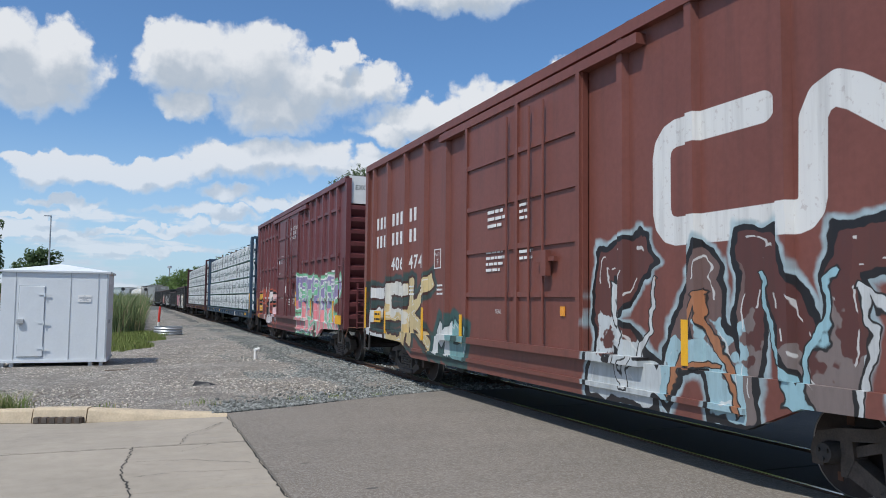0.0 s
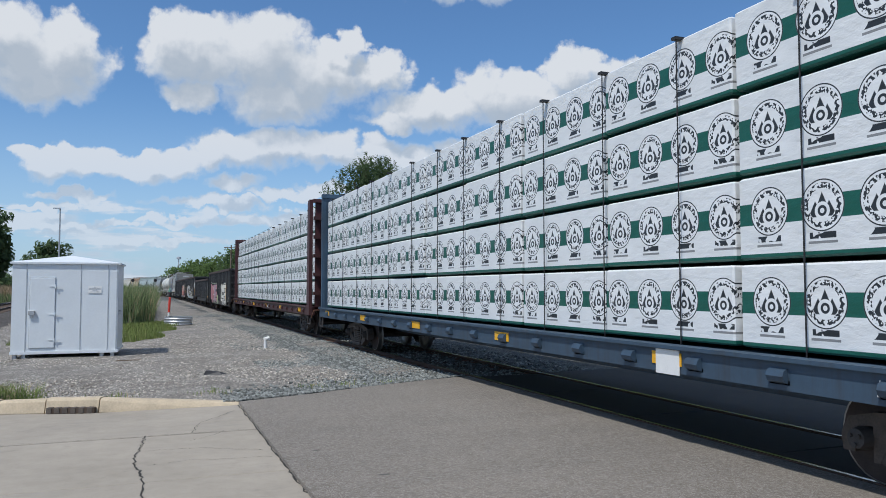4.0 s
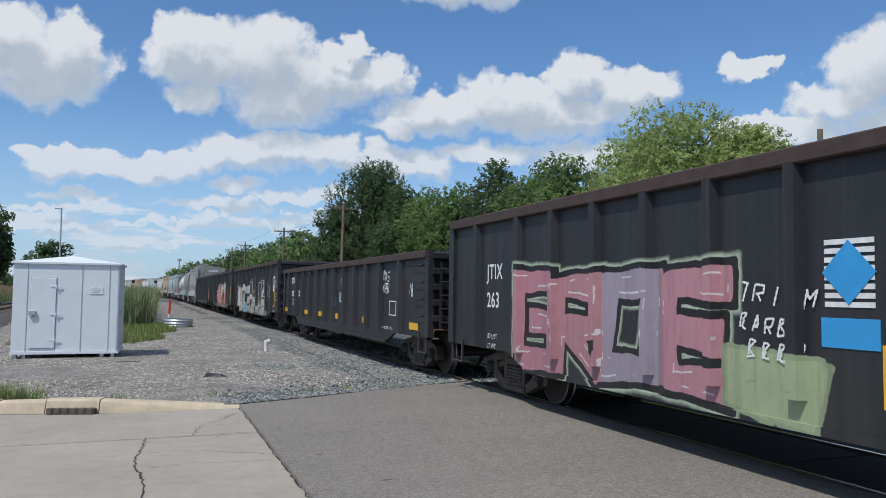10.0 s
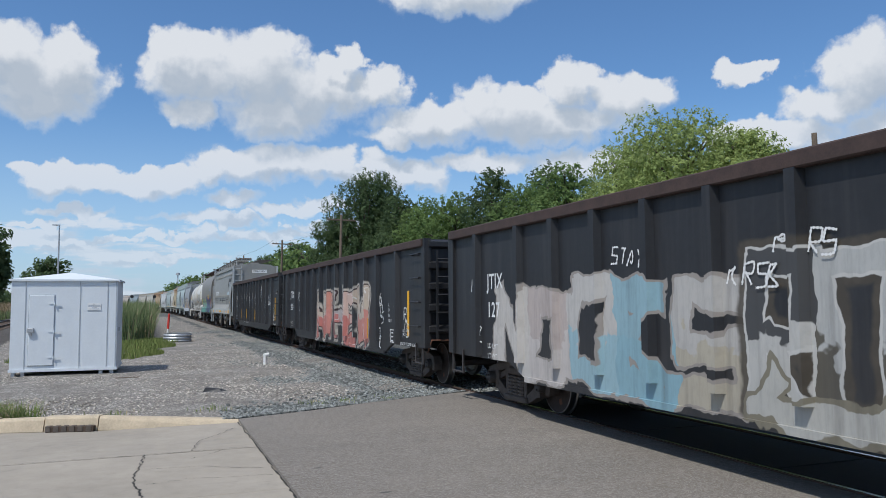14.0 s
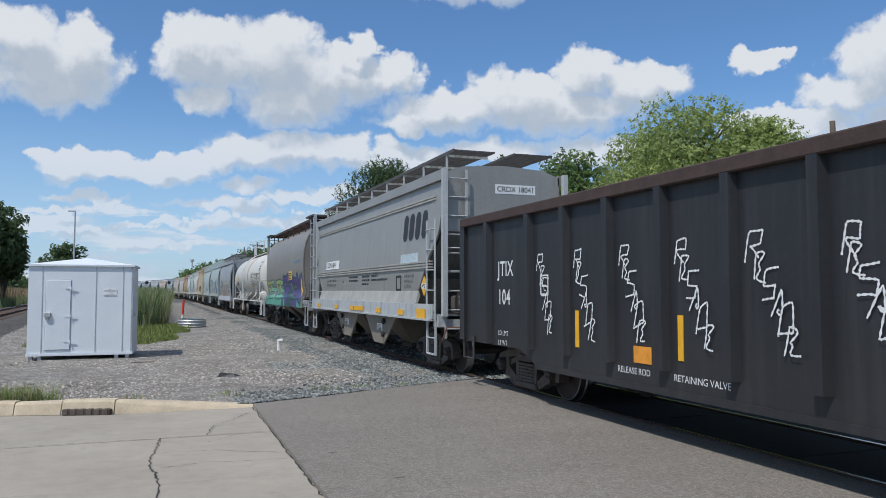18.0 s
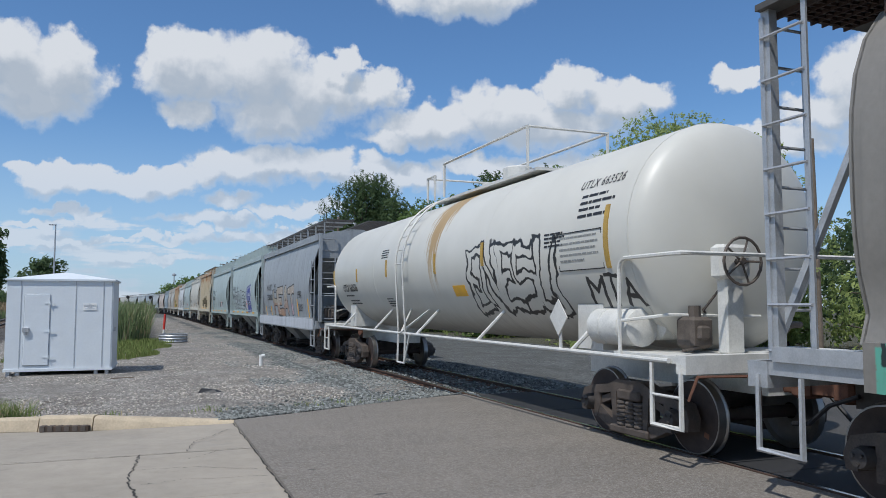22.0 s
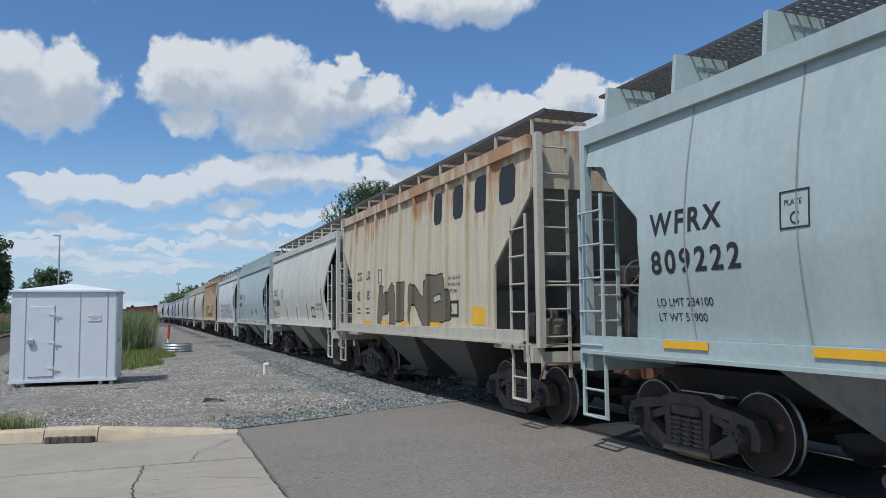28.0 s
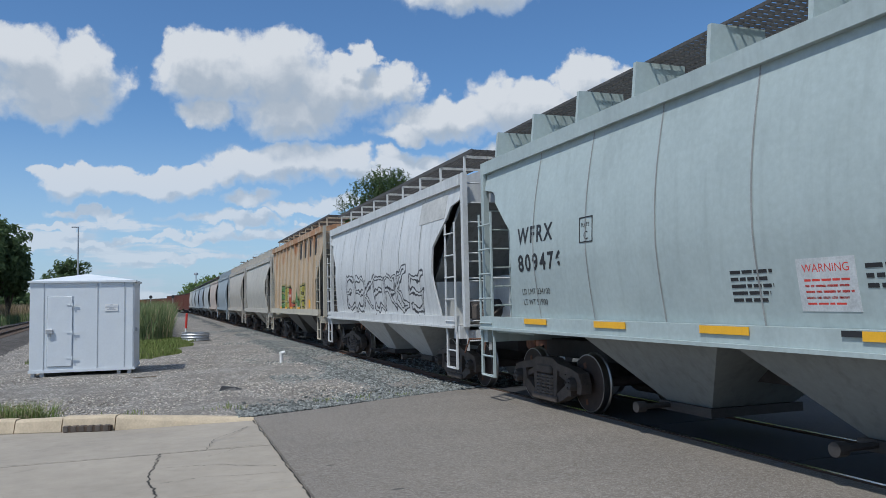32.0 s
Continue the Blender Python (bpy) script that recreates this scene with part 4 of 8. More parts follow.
def small_things():
    # culvert ring and marker post
    s = Shape()
    prof = []
    for i in range(25):
        z = i / 24 * 0.40
        prof.append((z, 0.66 + 0.022 * math.sin(z / 0.40 * 6.28 * 3)))
    prof += [(0.40, 0.62), (0.0, 0.62)]
    s.lathe(prof, axis="z", n=36)
    t = thing("culvert_ring", "corrugated galvanised steel culvert ring lying on gravel", "pipe", pose(1.65, 39.6, -0.05), mesh=s.mesh("culvert_ring", GALV, True))
    t = thing("marker_post", "red and white slim marker post", "post", pose(1.28, 43.0, -0.06, 0, 3, 0))
    part("lower_tube", Shape().lathe([(0.0, 0.055), (0.52, 0.055)], axis="z", n=10), WHITE, t, "white lower tube")
    part("upper_tube", Shape().lathe([(0.52, 0.058), (1.28, 0.058), (1.32, 0.04)], axis="z", n=10), RED, t, "red upper tube")
    # white pipe stub
    t = thing("pipe_stub", "small white bent vent pipe in the ballast", "pipe", pose(3.47, 23.4, -0.10))
    part("riser", Shape().lathe([(0, 0.05), (0.26, 0.05), (0.30, 0.06), (0.34, 0.06)], axis="z", n=10), WHITE, t)
    part("cap", Shape().bar((-0.02, -0.06, 0.30), (0.10, -0.02, 0.33), 0.055, 8), WHITE, t)
    # dark lump of tie plate
    s = Shape().loft([[(-0.22, -0.09, 0), (0.2, -0.1, 0), (0.26, 0.08, 0), (-0.18, 0.12, 0)], [(-0.17, -0.06, 0.10), (0.10, -0.05, 0.07), (0.13, 0.04, 0.06), (-0.15, 0.08, 0.09)]])
    thing("iron_scrap", "dark broken piece of rubber lying on gravel", "debris", pose(1.43, 16.6, -0.08, 0, 0, -20), mesh=s.mesh("iron_scrap", BLACK))
    for x, y, r in ((-0.3, 20.6, 8), (-2.4, 15.9, 4)):
        s = Shape().box(-0.28, 0.28, -0.05, 0.05, 0, 0.018)
        thing("wood_lath", "weathered grey board lying in gravel", "debris", pose(x, y, -0.07, 0, 0, r), mesh=s.mesh("wood_lath", WOOD))


def pole(x, y, h, arm=True, lean=0.0, near=False):
    t = thing("utility_pole", "weathered wooden utility pole" + (" with a crossarm" if arm else ""), "utility pole", pose(x, y, -0.3, 0, lean, 0), group="poles along the track")
    part("shaft", Shape().lathe([(0, 0.17), (h * 0.5, 0.145), (h, 0.11)], axis="z", n=10), WOOD, t)
    if arm:
        part("crossarm", Shape().box(-1.25, 1.25, -0.06, 0.06, h - 0.55, h - 0.42), WOOD, t)
        for sx in (-1.1, -0.7, 0.7, 1.1):
            part("insulator", Shape().lathe([(h - 0.42, 0.03), (h - 0.36, 0.05), (h - 0.28, 0.03)], (sx, 0, 0), "z", 8), GALV, t)
        part("brace", Shape().bar((-0.6, 0.08, h - 0.5), (0, 0.1, h - 1.1), 0.02).bar((0.6, 0.08, h - 0.5), (0, 0.1, h - 1.1), 0.02), STEEL, t)
    return t


def wires(a, b, z, n, off):
    s = Shape()
    pts = []
    for i in range(13):
        u = i / 12
        pts.append((a[0] + (b[0] - a[0]) * u + off, a[1] + (b[1] - a[1]) * u, z + (n - z) * u - 1.6 * u * (1 - u)))
    s.tube(pts, 0.012, 4)
    thing("overhead_wire", "thin black overhead wire between poles", "wire", mesh=s.mesh("overhead_wire", BLACK))


# ---- plants ----
def leaf_cloud(lobes, count, size, rng, needle=False):
    """Leaves near the skin of many rounded lobes, uneven and with gaps."""
    r = np.random.default_rng(rng.randrange(1 << 30))
    box = np.array(lobes)
    weights = box[:, 3] * box[:, 4] + box[:, 4] * box[:, 5]
    sprig = 9 if needle else 7
    m = count // sprig
    pick = box[r.choice(len(box), m, p=weights / weights.sum())]

    def unit(v):
        return v / np.maximum(1e-6, np.linalg.norm(v, axis=-1, keepdims=True))
    d = unit(r.normal(size=(m, 3)))
    bumps = np.sin(d[:, 0] * 5 + pick[:, 0] * 3) * np.sin(d[:, 1] * 5 + pick[:, 1] * 3) * np.sin(d[:, 2] * 5 + pick[:, 2] * 3)
    out = r.uniform(0.45, 1.0, m) ** 0.5 * (1 + 0.20 * bumps) * np.where(r.random(m) < 0.05, 1.15, 1.0)
    root = pick[:, :3] + d * pick[:, 3:] * out[:, None]
    go = unit(d + r.normal(size=(m, 3)) * (0.4, 0.4, 0) + (0, 0, 0.95 if needle else 0.45))
    q = np.arange(sprig) / sprig
    p = root[:, None] + go[:, None] * (size * (3.8 if needle else 2.6) * q)[None, :, None]
    p = p + r.normal(size=(m, sprig, 3)) * (1, 1, 0.8) * (size * (0.35 if needle else 0.75) * (1.1 - 0.8 * q))[None, :, None]
    n = unit(d[:, None] + r.uniform(-1, 1, (m, sprig, 3)) * (0.8, 0.8, 0.6) + (0, 0, 0.36))
    s = unit(np.cross(n, r.normal(size=(m, sprig, 3))))
    w = np.cross(n, s)
    ln = size * r.uniform(0.6, 1.35, (m, sprig, 1))
    b = ln * (0.22 if needle else 0.42)
    v = np.stack([p - s * ln, p + w * b + n * b * 0.3, p + s * ln, p - w * b + n * b * 0.3], 2).reshape(-1, 3)
    me = bpy.data.meshes.new("crown")
    k = len(v) // 4
    me.vertices.add(4 * k)
    me.vertices.foreach_set("co", v.astype(np.float32).ravel())
    me.loops.add(4 * k)
    me.loops.foreach_set("vertex_index", np.arange(4 * k, dtype=np.int32))
    me.polygons.add(k)
    me.polygons.foreach_set("loop_start", np.arange(0, 4 * k, 4, dtype=np.int32))
    me.update(calc_edges=True)
    return me


def tree(x, y, h, spread, mat, label, seed, count=9000, size=0.16, base=0.22, group="", conic=False, needle=False, name="tree", ground=-0.3, lobe=26):
    rng = random.Random(seed)
    t = thing(name, label, "tree", pose(x, y, ground, 0, 0, rng.uniform(0, 360)), group=group)
    s = Shape()
    pts = [Vector((0, 0, 0))]
    for i in range(1, 7):
        pts.append(Vector((rng.gauss(0, 0.03 * h * 0.3), rng.gauss(0, 0.03 * h * 0.3), h * 0.85 * i / 6)))
    r0 = 0.018 * h + 0.05
    for i in range(6):
        a, b = pts[i], pts[i + 1]
        ra, rb = r0 * (1 - i / 7), r0 * (1 - (i + 1) / 7)
        s.loft([[a + Vector((math.cos(q) * ra, math.sin(q) * ra, 0)) for q in (0, 1.05, 2.1, 3.14, 4.2, 5.24)],
                [b + Vector((math.cos(q) * rb, math.sin(q) * rb, 0)) for q in (0, 1.05, 2.1, 3.14, 4.2, 5.24)]])
    lobes = []
    n = lobe if not conic else 22
    for i in range(n):
        u = (i + 0.5) / n
        z = h * (base + (0.93 - base) * u)
        if conic:
            reach = spread * (1 - u) ** 0.75
        else:
            reach = spread * math.sin(math.pi * (0.16 + 0.80 * u)) ** 0.7
        a = i * 2.4 + rng.uniform(-0.4, 0.4)
        q = reach * rng.uniform(0.35, 0.95)
        c = Vector((math.cos(a) * q, math.sin(a) * q, z))
        rr = reach * rng.uniform(0.42, 0.68) * (26 / n) ** 0.4 + 0.3
        lobes.append((c.x, c.y, c.z, rr, rr, rr * rng.uniform(0.65, 0.95)))
        start = pts[min(5, max(1, int(u * 6)))]
        s.bar(start, c, r0 * 0.28 * (1.1 - u * 0.6), 5)
    part("trunk", s, BARK, t)
    me = leaf_cloud(lobes, count, size, rng, needle)
    me.materials.append(mat)
    part("crown", me, mat, t)
    return t


def blades(name, label, mat, count, spot, height, width, seed, category="grass", droop=0.35):
    rng = random.Random(seed)
    V, F = [], []
    for _ in range(count):
        x, y, z = spot(rng)
        h, w, a = rng.uniform(*height), rng.uniform(*width), rng.uniform(0, 6.28)
        dx, dy = math.cos(a), math.sin(a)
        lean = rng.uniform(0, droop) * h
        b = rng.uniform(0, 6.28)
        lx, ly = math.cos(b) * lean, math.sin(b) * lean
        k = len(V)
        V += [(x - dx * w, y - dy * w, z), (x + dx * w, y + dy * w, z), (x + lx * 0.35 + dx * w * 0.8, y + ly * 0.35 + dy * w * 0.8, z + h * 0.6),
              (x + lx * 0.35 - dx * w * 0.8, y + ly * 0.35 - dy * w * 0.8, z + h * 0.6), (x + lx, y + ly, z + h)]
        F += [(k, k + 1, k + 2, k + 3), (k + 3, k + 2, k + 4)]
    me = bpy.data.meshes.new(name)
    me.from_pydata(V, [], F)
    me.materials.append(mat)
    thing(name, label, category, kind="stuff", mesh=me)


def planting():
    # trees beyond the train
    T = "trees beyond the railway"
    for az, dist, top, spread, seed in ((39.4, 38, 14.1, 4.7, 1), (36.0, 42, 12.4, 3.1, 2), (43.6, 37, 12.5, 2.5, 3)):
        h = 2.0 + dist * math.tan(radians(top))
        tree(dist * math.sin(radians(az)), dist * math.cos(radians(az)), h, spread, LEAF_BRIGHT, "broad bright green leafy tree with airy twigs", seed, 76000, 0.088, 0.12, T, lobe=48)
    for az, dist, top, spread, seed, mat in ((31.0, 55, 10.4, 4.0, 4, LEAF_MID), (28.0, 60, 9.2, 3.2, 5, LEAF_MID), (25.4, 66, 10.6, 2.8, 6, LEAF_DARK), (22.5, 70, 8.6, 3.6, 7, LEAF_MID),
                                             (20.2, 76, 8.2, 3.2, 8, LEAF_MID), (18.4, 80, 8.6, 3.0, 9, LEAF_DARK), (29.6, 70, 10.8, 3.4, 16, LEAF_DARK)):
        h = 2.0 + dist * math.tan(radians(top))
        tree(dist * math.sin(radians(az)), dist * math.cos(radians(az)), h, spread, mat, "green deciduous tree in a row behind the railway", seed, 24000, 0.16, 0.1, T, lobe=36)
    for az, dist, top, spread, seed in ((15.6, 88, 10.3, 3.6, 10), (17.0, 90, 10.0, 2.9, 11), (13.7, 90, 6.9, 2.4, 12)):
        h = 2.0 + dist * math.tan(radians(top))
        tree(dist * math.sin(radians(az)), dist * math.cos(radians(az)), h, spread, LEAF_DARK, "dark green tree with upswept feathery branches", seed, 24000, 0.24, 0.15, T, needle=True)
    rng = random.Random(77)
    # tree belt that follows the line into the distance
    for i in range(20):
        y = 92 + i * 7.5 + rng.uniform(-2, 2)
        x = 20 + rng.uniform(0, 9) + max(0, y - 150) ** 2 / 900 * -0.16
        h = rng.uniform(5.0, 9.0) * (1.0 if y < 250 else 1.15)
        tree(x, y, h, h * 0.36, rng.choice([LEAF_MID, LEAF_DARK, LEAF_MID]), "green tree in the belt along the railway", 100 + i, 1500, 0.42, 0.06, T)
    for i in range(34):
        az = 1.8 + i * 0.30 + rng.uniform(-0.12, 0.12)
        dist = 320 - 17 * az + rng.uniform(-15, 15)
        top = (1.35 + 0.34 * (az - 1.8)) * rng.uniform(0.86, 1.1)
        h = 2.0 + dist * math.tan(radians(top))
        tree(dist * math.sin(radians(az)), dist * math.cos(radians(az)), h, h * 0.33, rng.choice([LEAF_MID, LEAF_DARK]), "green tree in the belt along the railway", 400 + i, 1400, 0.45, 0.05, T)
    # brush under the near trees
    for i in range(26):
        az, dist = rng.uniform(10, 56), rng.uniform(46, 74)
        if az > 33:
            dist = rng.uniform(38, 46)
        h = rng.uniform(2.2, 4.2)
        tree(dist * math.sin(radians(az)), dist * math.cos(radians(az)), h, h * 0.75, rng.choice([LEAF_BRIGHT, LEAF_MID]), "low green bush beside the railway", 200 + i, 2200, 0.16, 0.02, "bushes", name="bush")
    for az, dist, h in ((52, 70, 10.5), (55, 62, 9.0), (49.5, 80, 10.0)):
        tree(dist * math.sin(radians(az)), dist * math.cos(radians(az)), h, h * 0.36, LEAF_DARK, "dark green tree beyond the road", int(az), 3000, 0.3, 0.1, T)
    # trees left of the second track
    for az, dist, top, spread, seed in ((-10.4, 92, 6.0, 2.6, 21), (-9.4, 96, 4.4, 1.4, 22), (-13.2, 88, 6.0, 4.2, 23)):
        h = 2.0 + dist * math.tan(radians(top))
        tree(dist * math.sin(radians(az)), dist * math.cos(radians(az)), h, spread, LEAF_DARK, "large dark green tree beyond the second track", seed, 8000, 0.3, 0.42, "trees beyond the second track")
    h = 2.0 + 150 * math.tan(radians(3.35))
    tree(150 * math.sin(radians(-5.9)), 150 * math.cos(radians(-5.9)), h, 2.9, LEAF_DARK, "small round-topped dark tree in the distance", 24, 3500, 0.35, 0.35)
    for i in range(30):
        az = -16 + i * 0.28
        dist = rng.uniform(200, 260)
        h = rng.uniform(3.0, 5.5)
        tree(dist * math.sin(radians(az)), dist * math.cos(radians(az)), h, h * 0.6, LEAF_DARK, "tree in a distant wood", 300 + i, 700, 0.7, 0.02, "distant wood")
    # reeds and grass

    def reed(r):
        y = 40.5 + 45 * r.random() ** 1.4
        x = 0.55 - 3.6 * r.random() - max(0, (44 - y)) * 0.25 + (y - 40) * 0.012
        return x, y, -0.15
    blades("reed_bed", "dense tall green reeds beside the gravel", REED, 17000, reed, (0.8, 2.3), (0.010, 0.024), 31, "reeds", 0.5)

    def dry(r):
        y = 44 + 130 * r.random()
        return -6.3 - 0.0625 * y - 3.4 - 9 * r.random() ** 1.5, y, -0.2
    blades("dry_reed_bed", "tall tan and green reeds beyond the second track", DRY_REED, 24000, dry, (1.5, 2.6), (0.015, 0.04), 32, "reeds", 0.2)

    def dry_low(r):
        x, y, z = dry(r)
        return x + 1.0, y, z
    blades("green_reed_bed", "green reeds at the foot of the tan reeds", REED, 14000, dry_low, (0.8, 1.5), (0.015, 0.035), 36, "reeds", 0.25)

    def lawn(r):
        y = 27.5 + 15 * r.random()
        edge = 0.1 + (y - 27.5) * 0.125 + 0.35 * math.sin(y * 1.3)
        return edge - 3.8 * r.random() ** 1.3, y, -0.09
    blades("grass_patch", "short green grass patch behind the shed", LAWN, 16000, lawn, (0.06, 0.22), (0.006, 0.014), 33)

    def weed(r):
        x = r.choice([-4.4, -3.5, -2.9, -2.4, -2.1, -1.75]) + r.gauss(0, 0.17)
        return x, 12.42 + (1.4 - x) * 0.27 + abs(r.gauss(0, 0.22)), -0.06
    blades("kerb_weeds", "tufts of green weeds behind the kerb", BLADE, 2000, weed, (0.06, 0.36), (0.003, 0.008), 34, "grass", 1.1)

    def tuft(r):
        return r.choice([(2.9, 13.4), (3.6, 13.7), (4.3, 13.9), (1.2, 25.5), (-0.4, 23.6)])[0] + r.gauss(0, 0.18), 13.4 + abs(r.gauss(0, 0.15)) + r.choice([0, 0.2, 0.4]), -0.07
    blades("edge_weeds", "sparse weeds at the asphalt edge", BLADE, 260, tuft, (0.03, 0.12), (0.004, 0.008), 35, "grass", 0.6)

    def field(r):
        y = 60 + 240 * r.random()
        return 12 + 6 * r.random() + r.random() * y * 0.02, y * 1.0, -0.3
    blades("verge_grass", "rough green grass along the far side of the railway", BLADE, 9000, field, (0.5, 1.3), (0.03, 0.07), 37)


shed()
small_things()
planting()

# ---- train ----
SPEED, SLOWING = 9.050, -0.02342


def gone(t):
    """Metres that the train has rolled since the start."""
    return SPEED * t + 0.5 * SLOWING * ((t - 16) ** 2 - 256)


WHEEL_R = 0.435
ROLLING = []          # (car, middle on the line, wheelsets)
NEAR = Matrix(((0, 0, -1, 0), (-1, 0, 0, 0), (0, 1, 0, 0), (0, 0, 0, 1)))
FRONT = Matrix(((1, 0, 0, 0), (0, 0, -1, 0), (0, 1, 0, 0), (0, 0, 0, 1)))


def islands(me):
    """The loose pieces of a flat mesh, each as a mesh of its own."""
    bm = bmesh.new()
    bm.from_mesh(me)
    bmesh.ops.remove_doubles(bm, verts=bm.verts, dist=1e-6)
    left, out = set(bm.faces), []
    while left:
        heap = [min(left, key=lambda f: f.index)]
        left.discard(heap[0])
        for f in heap:
            for e in f.edges:
                for g in e.link_faces:
                    if g in left:
                        left.discard(g)
                        heap.append(g)
        index, v = {}, []
        for f in heap:
            for p in f.verts:
                if p not in index:
                    index[p] = len(v)
                    v.append(p.co.copy())
        one = bpy.data.meshes.new("letter")
        one.from_pydata(v, [], [[index[p] for p in f.verts] for f in heap])
        one.materials.append(me.materials[0])
        out.append(one)
    bm.free()
    return out


def text(parent, words, x, y, z, cap, material=None, name="lettering", label="", squeeze=1.0, end=False, bold=0.0, mid=False, space=1.0):
    """Flat lettering on the near side (reading towards -y) or on the leading end."""
    c = bpy.data.curves.new(name, "FONT")
    c.body, c.size, c.offset, c.space_character = words, cap / 0.69, bold, space
    c.fill_mode = "FRONT"
    c.align_x = "CENTER" if mid else "LEFT"
    tmp = bpy.data.objects.new(name, c)
    me = bpy.data.meshes.new_from_object(tmp)
    bpy.data.objects.remove(tmp)
    me.materials.clear()
    me.materials.append(material or LETTER)
    if callable(x):
        for p in me.vertices:
            p.co.z = -(x(z + p.co.y) - 0.0025)
        x = 0.0
    place = Matrix.Translation((x, y, z)) @ (FRONT if end else NEAR) @ Matrix.Diagonal((squeeze, 1, 1, 1))
    for piece in islands(me) if cap >= 0.16 else [me]:
        ob = new("letter" if cap >= 0.16 else name, piece)
        ob.parent = parent
        ob.matrix_basis = place
        tagged(ob, label)


def hug(shape, x):
    """Lets flat pieces follow a curved side: x gives its place at each height."""
    if callable(x):
        shape.v = [(x(p[2]) + p[0], p[1], p[2]) for p in shape.v]
    return shape


def bars(parent, x, y, z, widths, cap, gap=1.6, material=None, name="print_block"):
    """Small print that cannot be read: plain bars of its size."""
    s = Shape()
    o = 0.0 if callable(x) else x
    for i, w in enumerate(widths):
        zz, at = z - i * cap * gap, 0.0
        words = random.Random(int(w * 977 + z * 131 + i * 7))
        while at < w:
            run = min(w - at, cap * words.uniform(1.2, 4.5))
            s.box(o - 0.002, o + 0.002, y - at - run, y - at, zz - cap * 0.72, zz)
            at += run + cap * 0.55
    return part(name, hug(s, x), material or LETTER, parent)


def plate(parent, name, x, y0, y1, z0, z1, material, label="", thick=0.006):
    s, o = Shape(), 0.0 if callable(x) else x
    n = 6 if callable(x) else 1
    s.loft([[(o - thick, y0, z), (o + 0.004, y0, z), (o + 0.004, y1, z), (o - thick, y1, z)] for z in [z0 + (z1 - z0) * i / n for i in range(n + 1)]])
    return part(name, hug(s, x), material, parent, label)


def frame_mark(parent, x, y0, y1, z0, z1, w=0.02, material=None):
    s, o = Shape(), 0.0 if callable(x) else x
    for a, b, c, d in ((y0, y1, z0, z0 + w), (y0, y1, z1 - w, z1), (y0, y0 + w, z0 + w, z1 - w), (y1 - w, y1, z0 + w, z1 - w)):
        s.box(o - 0.005, o + 0.002, a, b, c, d)
    return part("stencil_frame", hug(s, x), material or LETTER, parent)


def side_frame_mesh():
    """Cast frame: arched top member, pedestal jaws over the bearings, dropped middle with an open window for the springs."""
    s = Shape()
    top = [(-1.10, 0.46), (-1.04, 0.60), (-0.80, 0.66), (-0.45, 0.70), (-0.26, 0.78), (0.26, 0.78), (0.45, 0.70), (0.80, 0.66), (1.04, 0.60), (1.10, 0.46)]
    low = [(-0.98, 0.46), (-0.94, 0.53), (-0.76, 0.55), (-0.48, 0.585), (-0.30, 0.62), (0.30, 0.62), (0.48, 0.585), (0.76, 0.55), (0.94, 0.53), (0.98, 0.46)]
    s.loft([[(-0.09, a, b), (0.09, a, b), (0.09, c, d), (-0.09, c, d)] for (a, b), (c, d) in zip(top, low)])
    for sg in (-1, 1):
        s.prism([(sg * 0.74, 0.24), (sg * 0.80, 0.24), (sg * 0.80, 0.56), (sg * 0.68, 0.58), (sg * 0.66, 0.40)], "x", -0.085, 0.085)
        s.prism([(sg * 0.98, 0.30), (sg * 1.10, 0.30), (sg * 1.12, 0.44), (sg * 1.08, 0.54), (sg * 0.98, 0.52)], "x", -0.085, 0.085)
        s.prism([(sg * 0.76, 0.26), (sg * 0.72, 0.44), (sg * 0.42, 0.27), (sg * 0.34, 0.23), (sg * 0.32, 0.11), (sg * 0.46, 0.13)], "x", -0.08, 0.08)
        s.prism([(sg * 0.27, 0.20), (sg * 0.36, 0.20), (sg * 0.40, 0.62), (sg * 0.28, 0.64)], "x", -0.09, 0.09)
        s.prism([(sg * 0.68, 0.42), (sg * 0.72, 0.50), (sg * 0.42, 0.60), (sg * 0.38, 0.52)], "x", -0.05, 0.05)
    s.box(-0.13, 0.10, -0.40, 0.40, 0.10, 0.20, bev=0.02)
    s.box(-0.12, 0.06, -0.24, 0.24, 0.53, 0.66, bev=0.02)
    return s.mesh("side_frame", TRUCK)


def spring_mesh():
    prof = [(0.195, 0.055)]
    for i in range(6):
        z = 0.205 + i * 0.054
        prof += [(z, 0.062), (z + 0.010, 0.086), (z + 0.032, 0.086), (z + 0.042, 0.062)]
    return Shape().lathe(prof, axis="z", n=12).mesh("coil_spring", RUSTY_GREY)


def bearing_mesh():
    s = Shape().lathe([(-0.10, 0.05), (-0.095, 0.085), (-0.04, 0.10), (0.06, 0.105)], (0, 0, 0), "x", 14)
    for i in range(3):
        a = i * 2.094 + 0.5
        s.lathe([(-0.118, 0.018), (-0.09, 0.018)], (0, math.cos(a) * 0.05, math.sin(a) * 0.05), "x", 6)
    return s.mesh("bearing", STEEL, True)


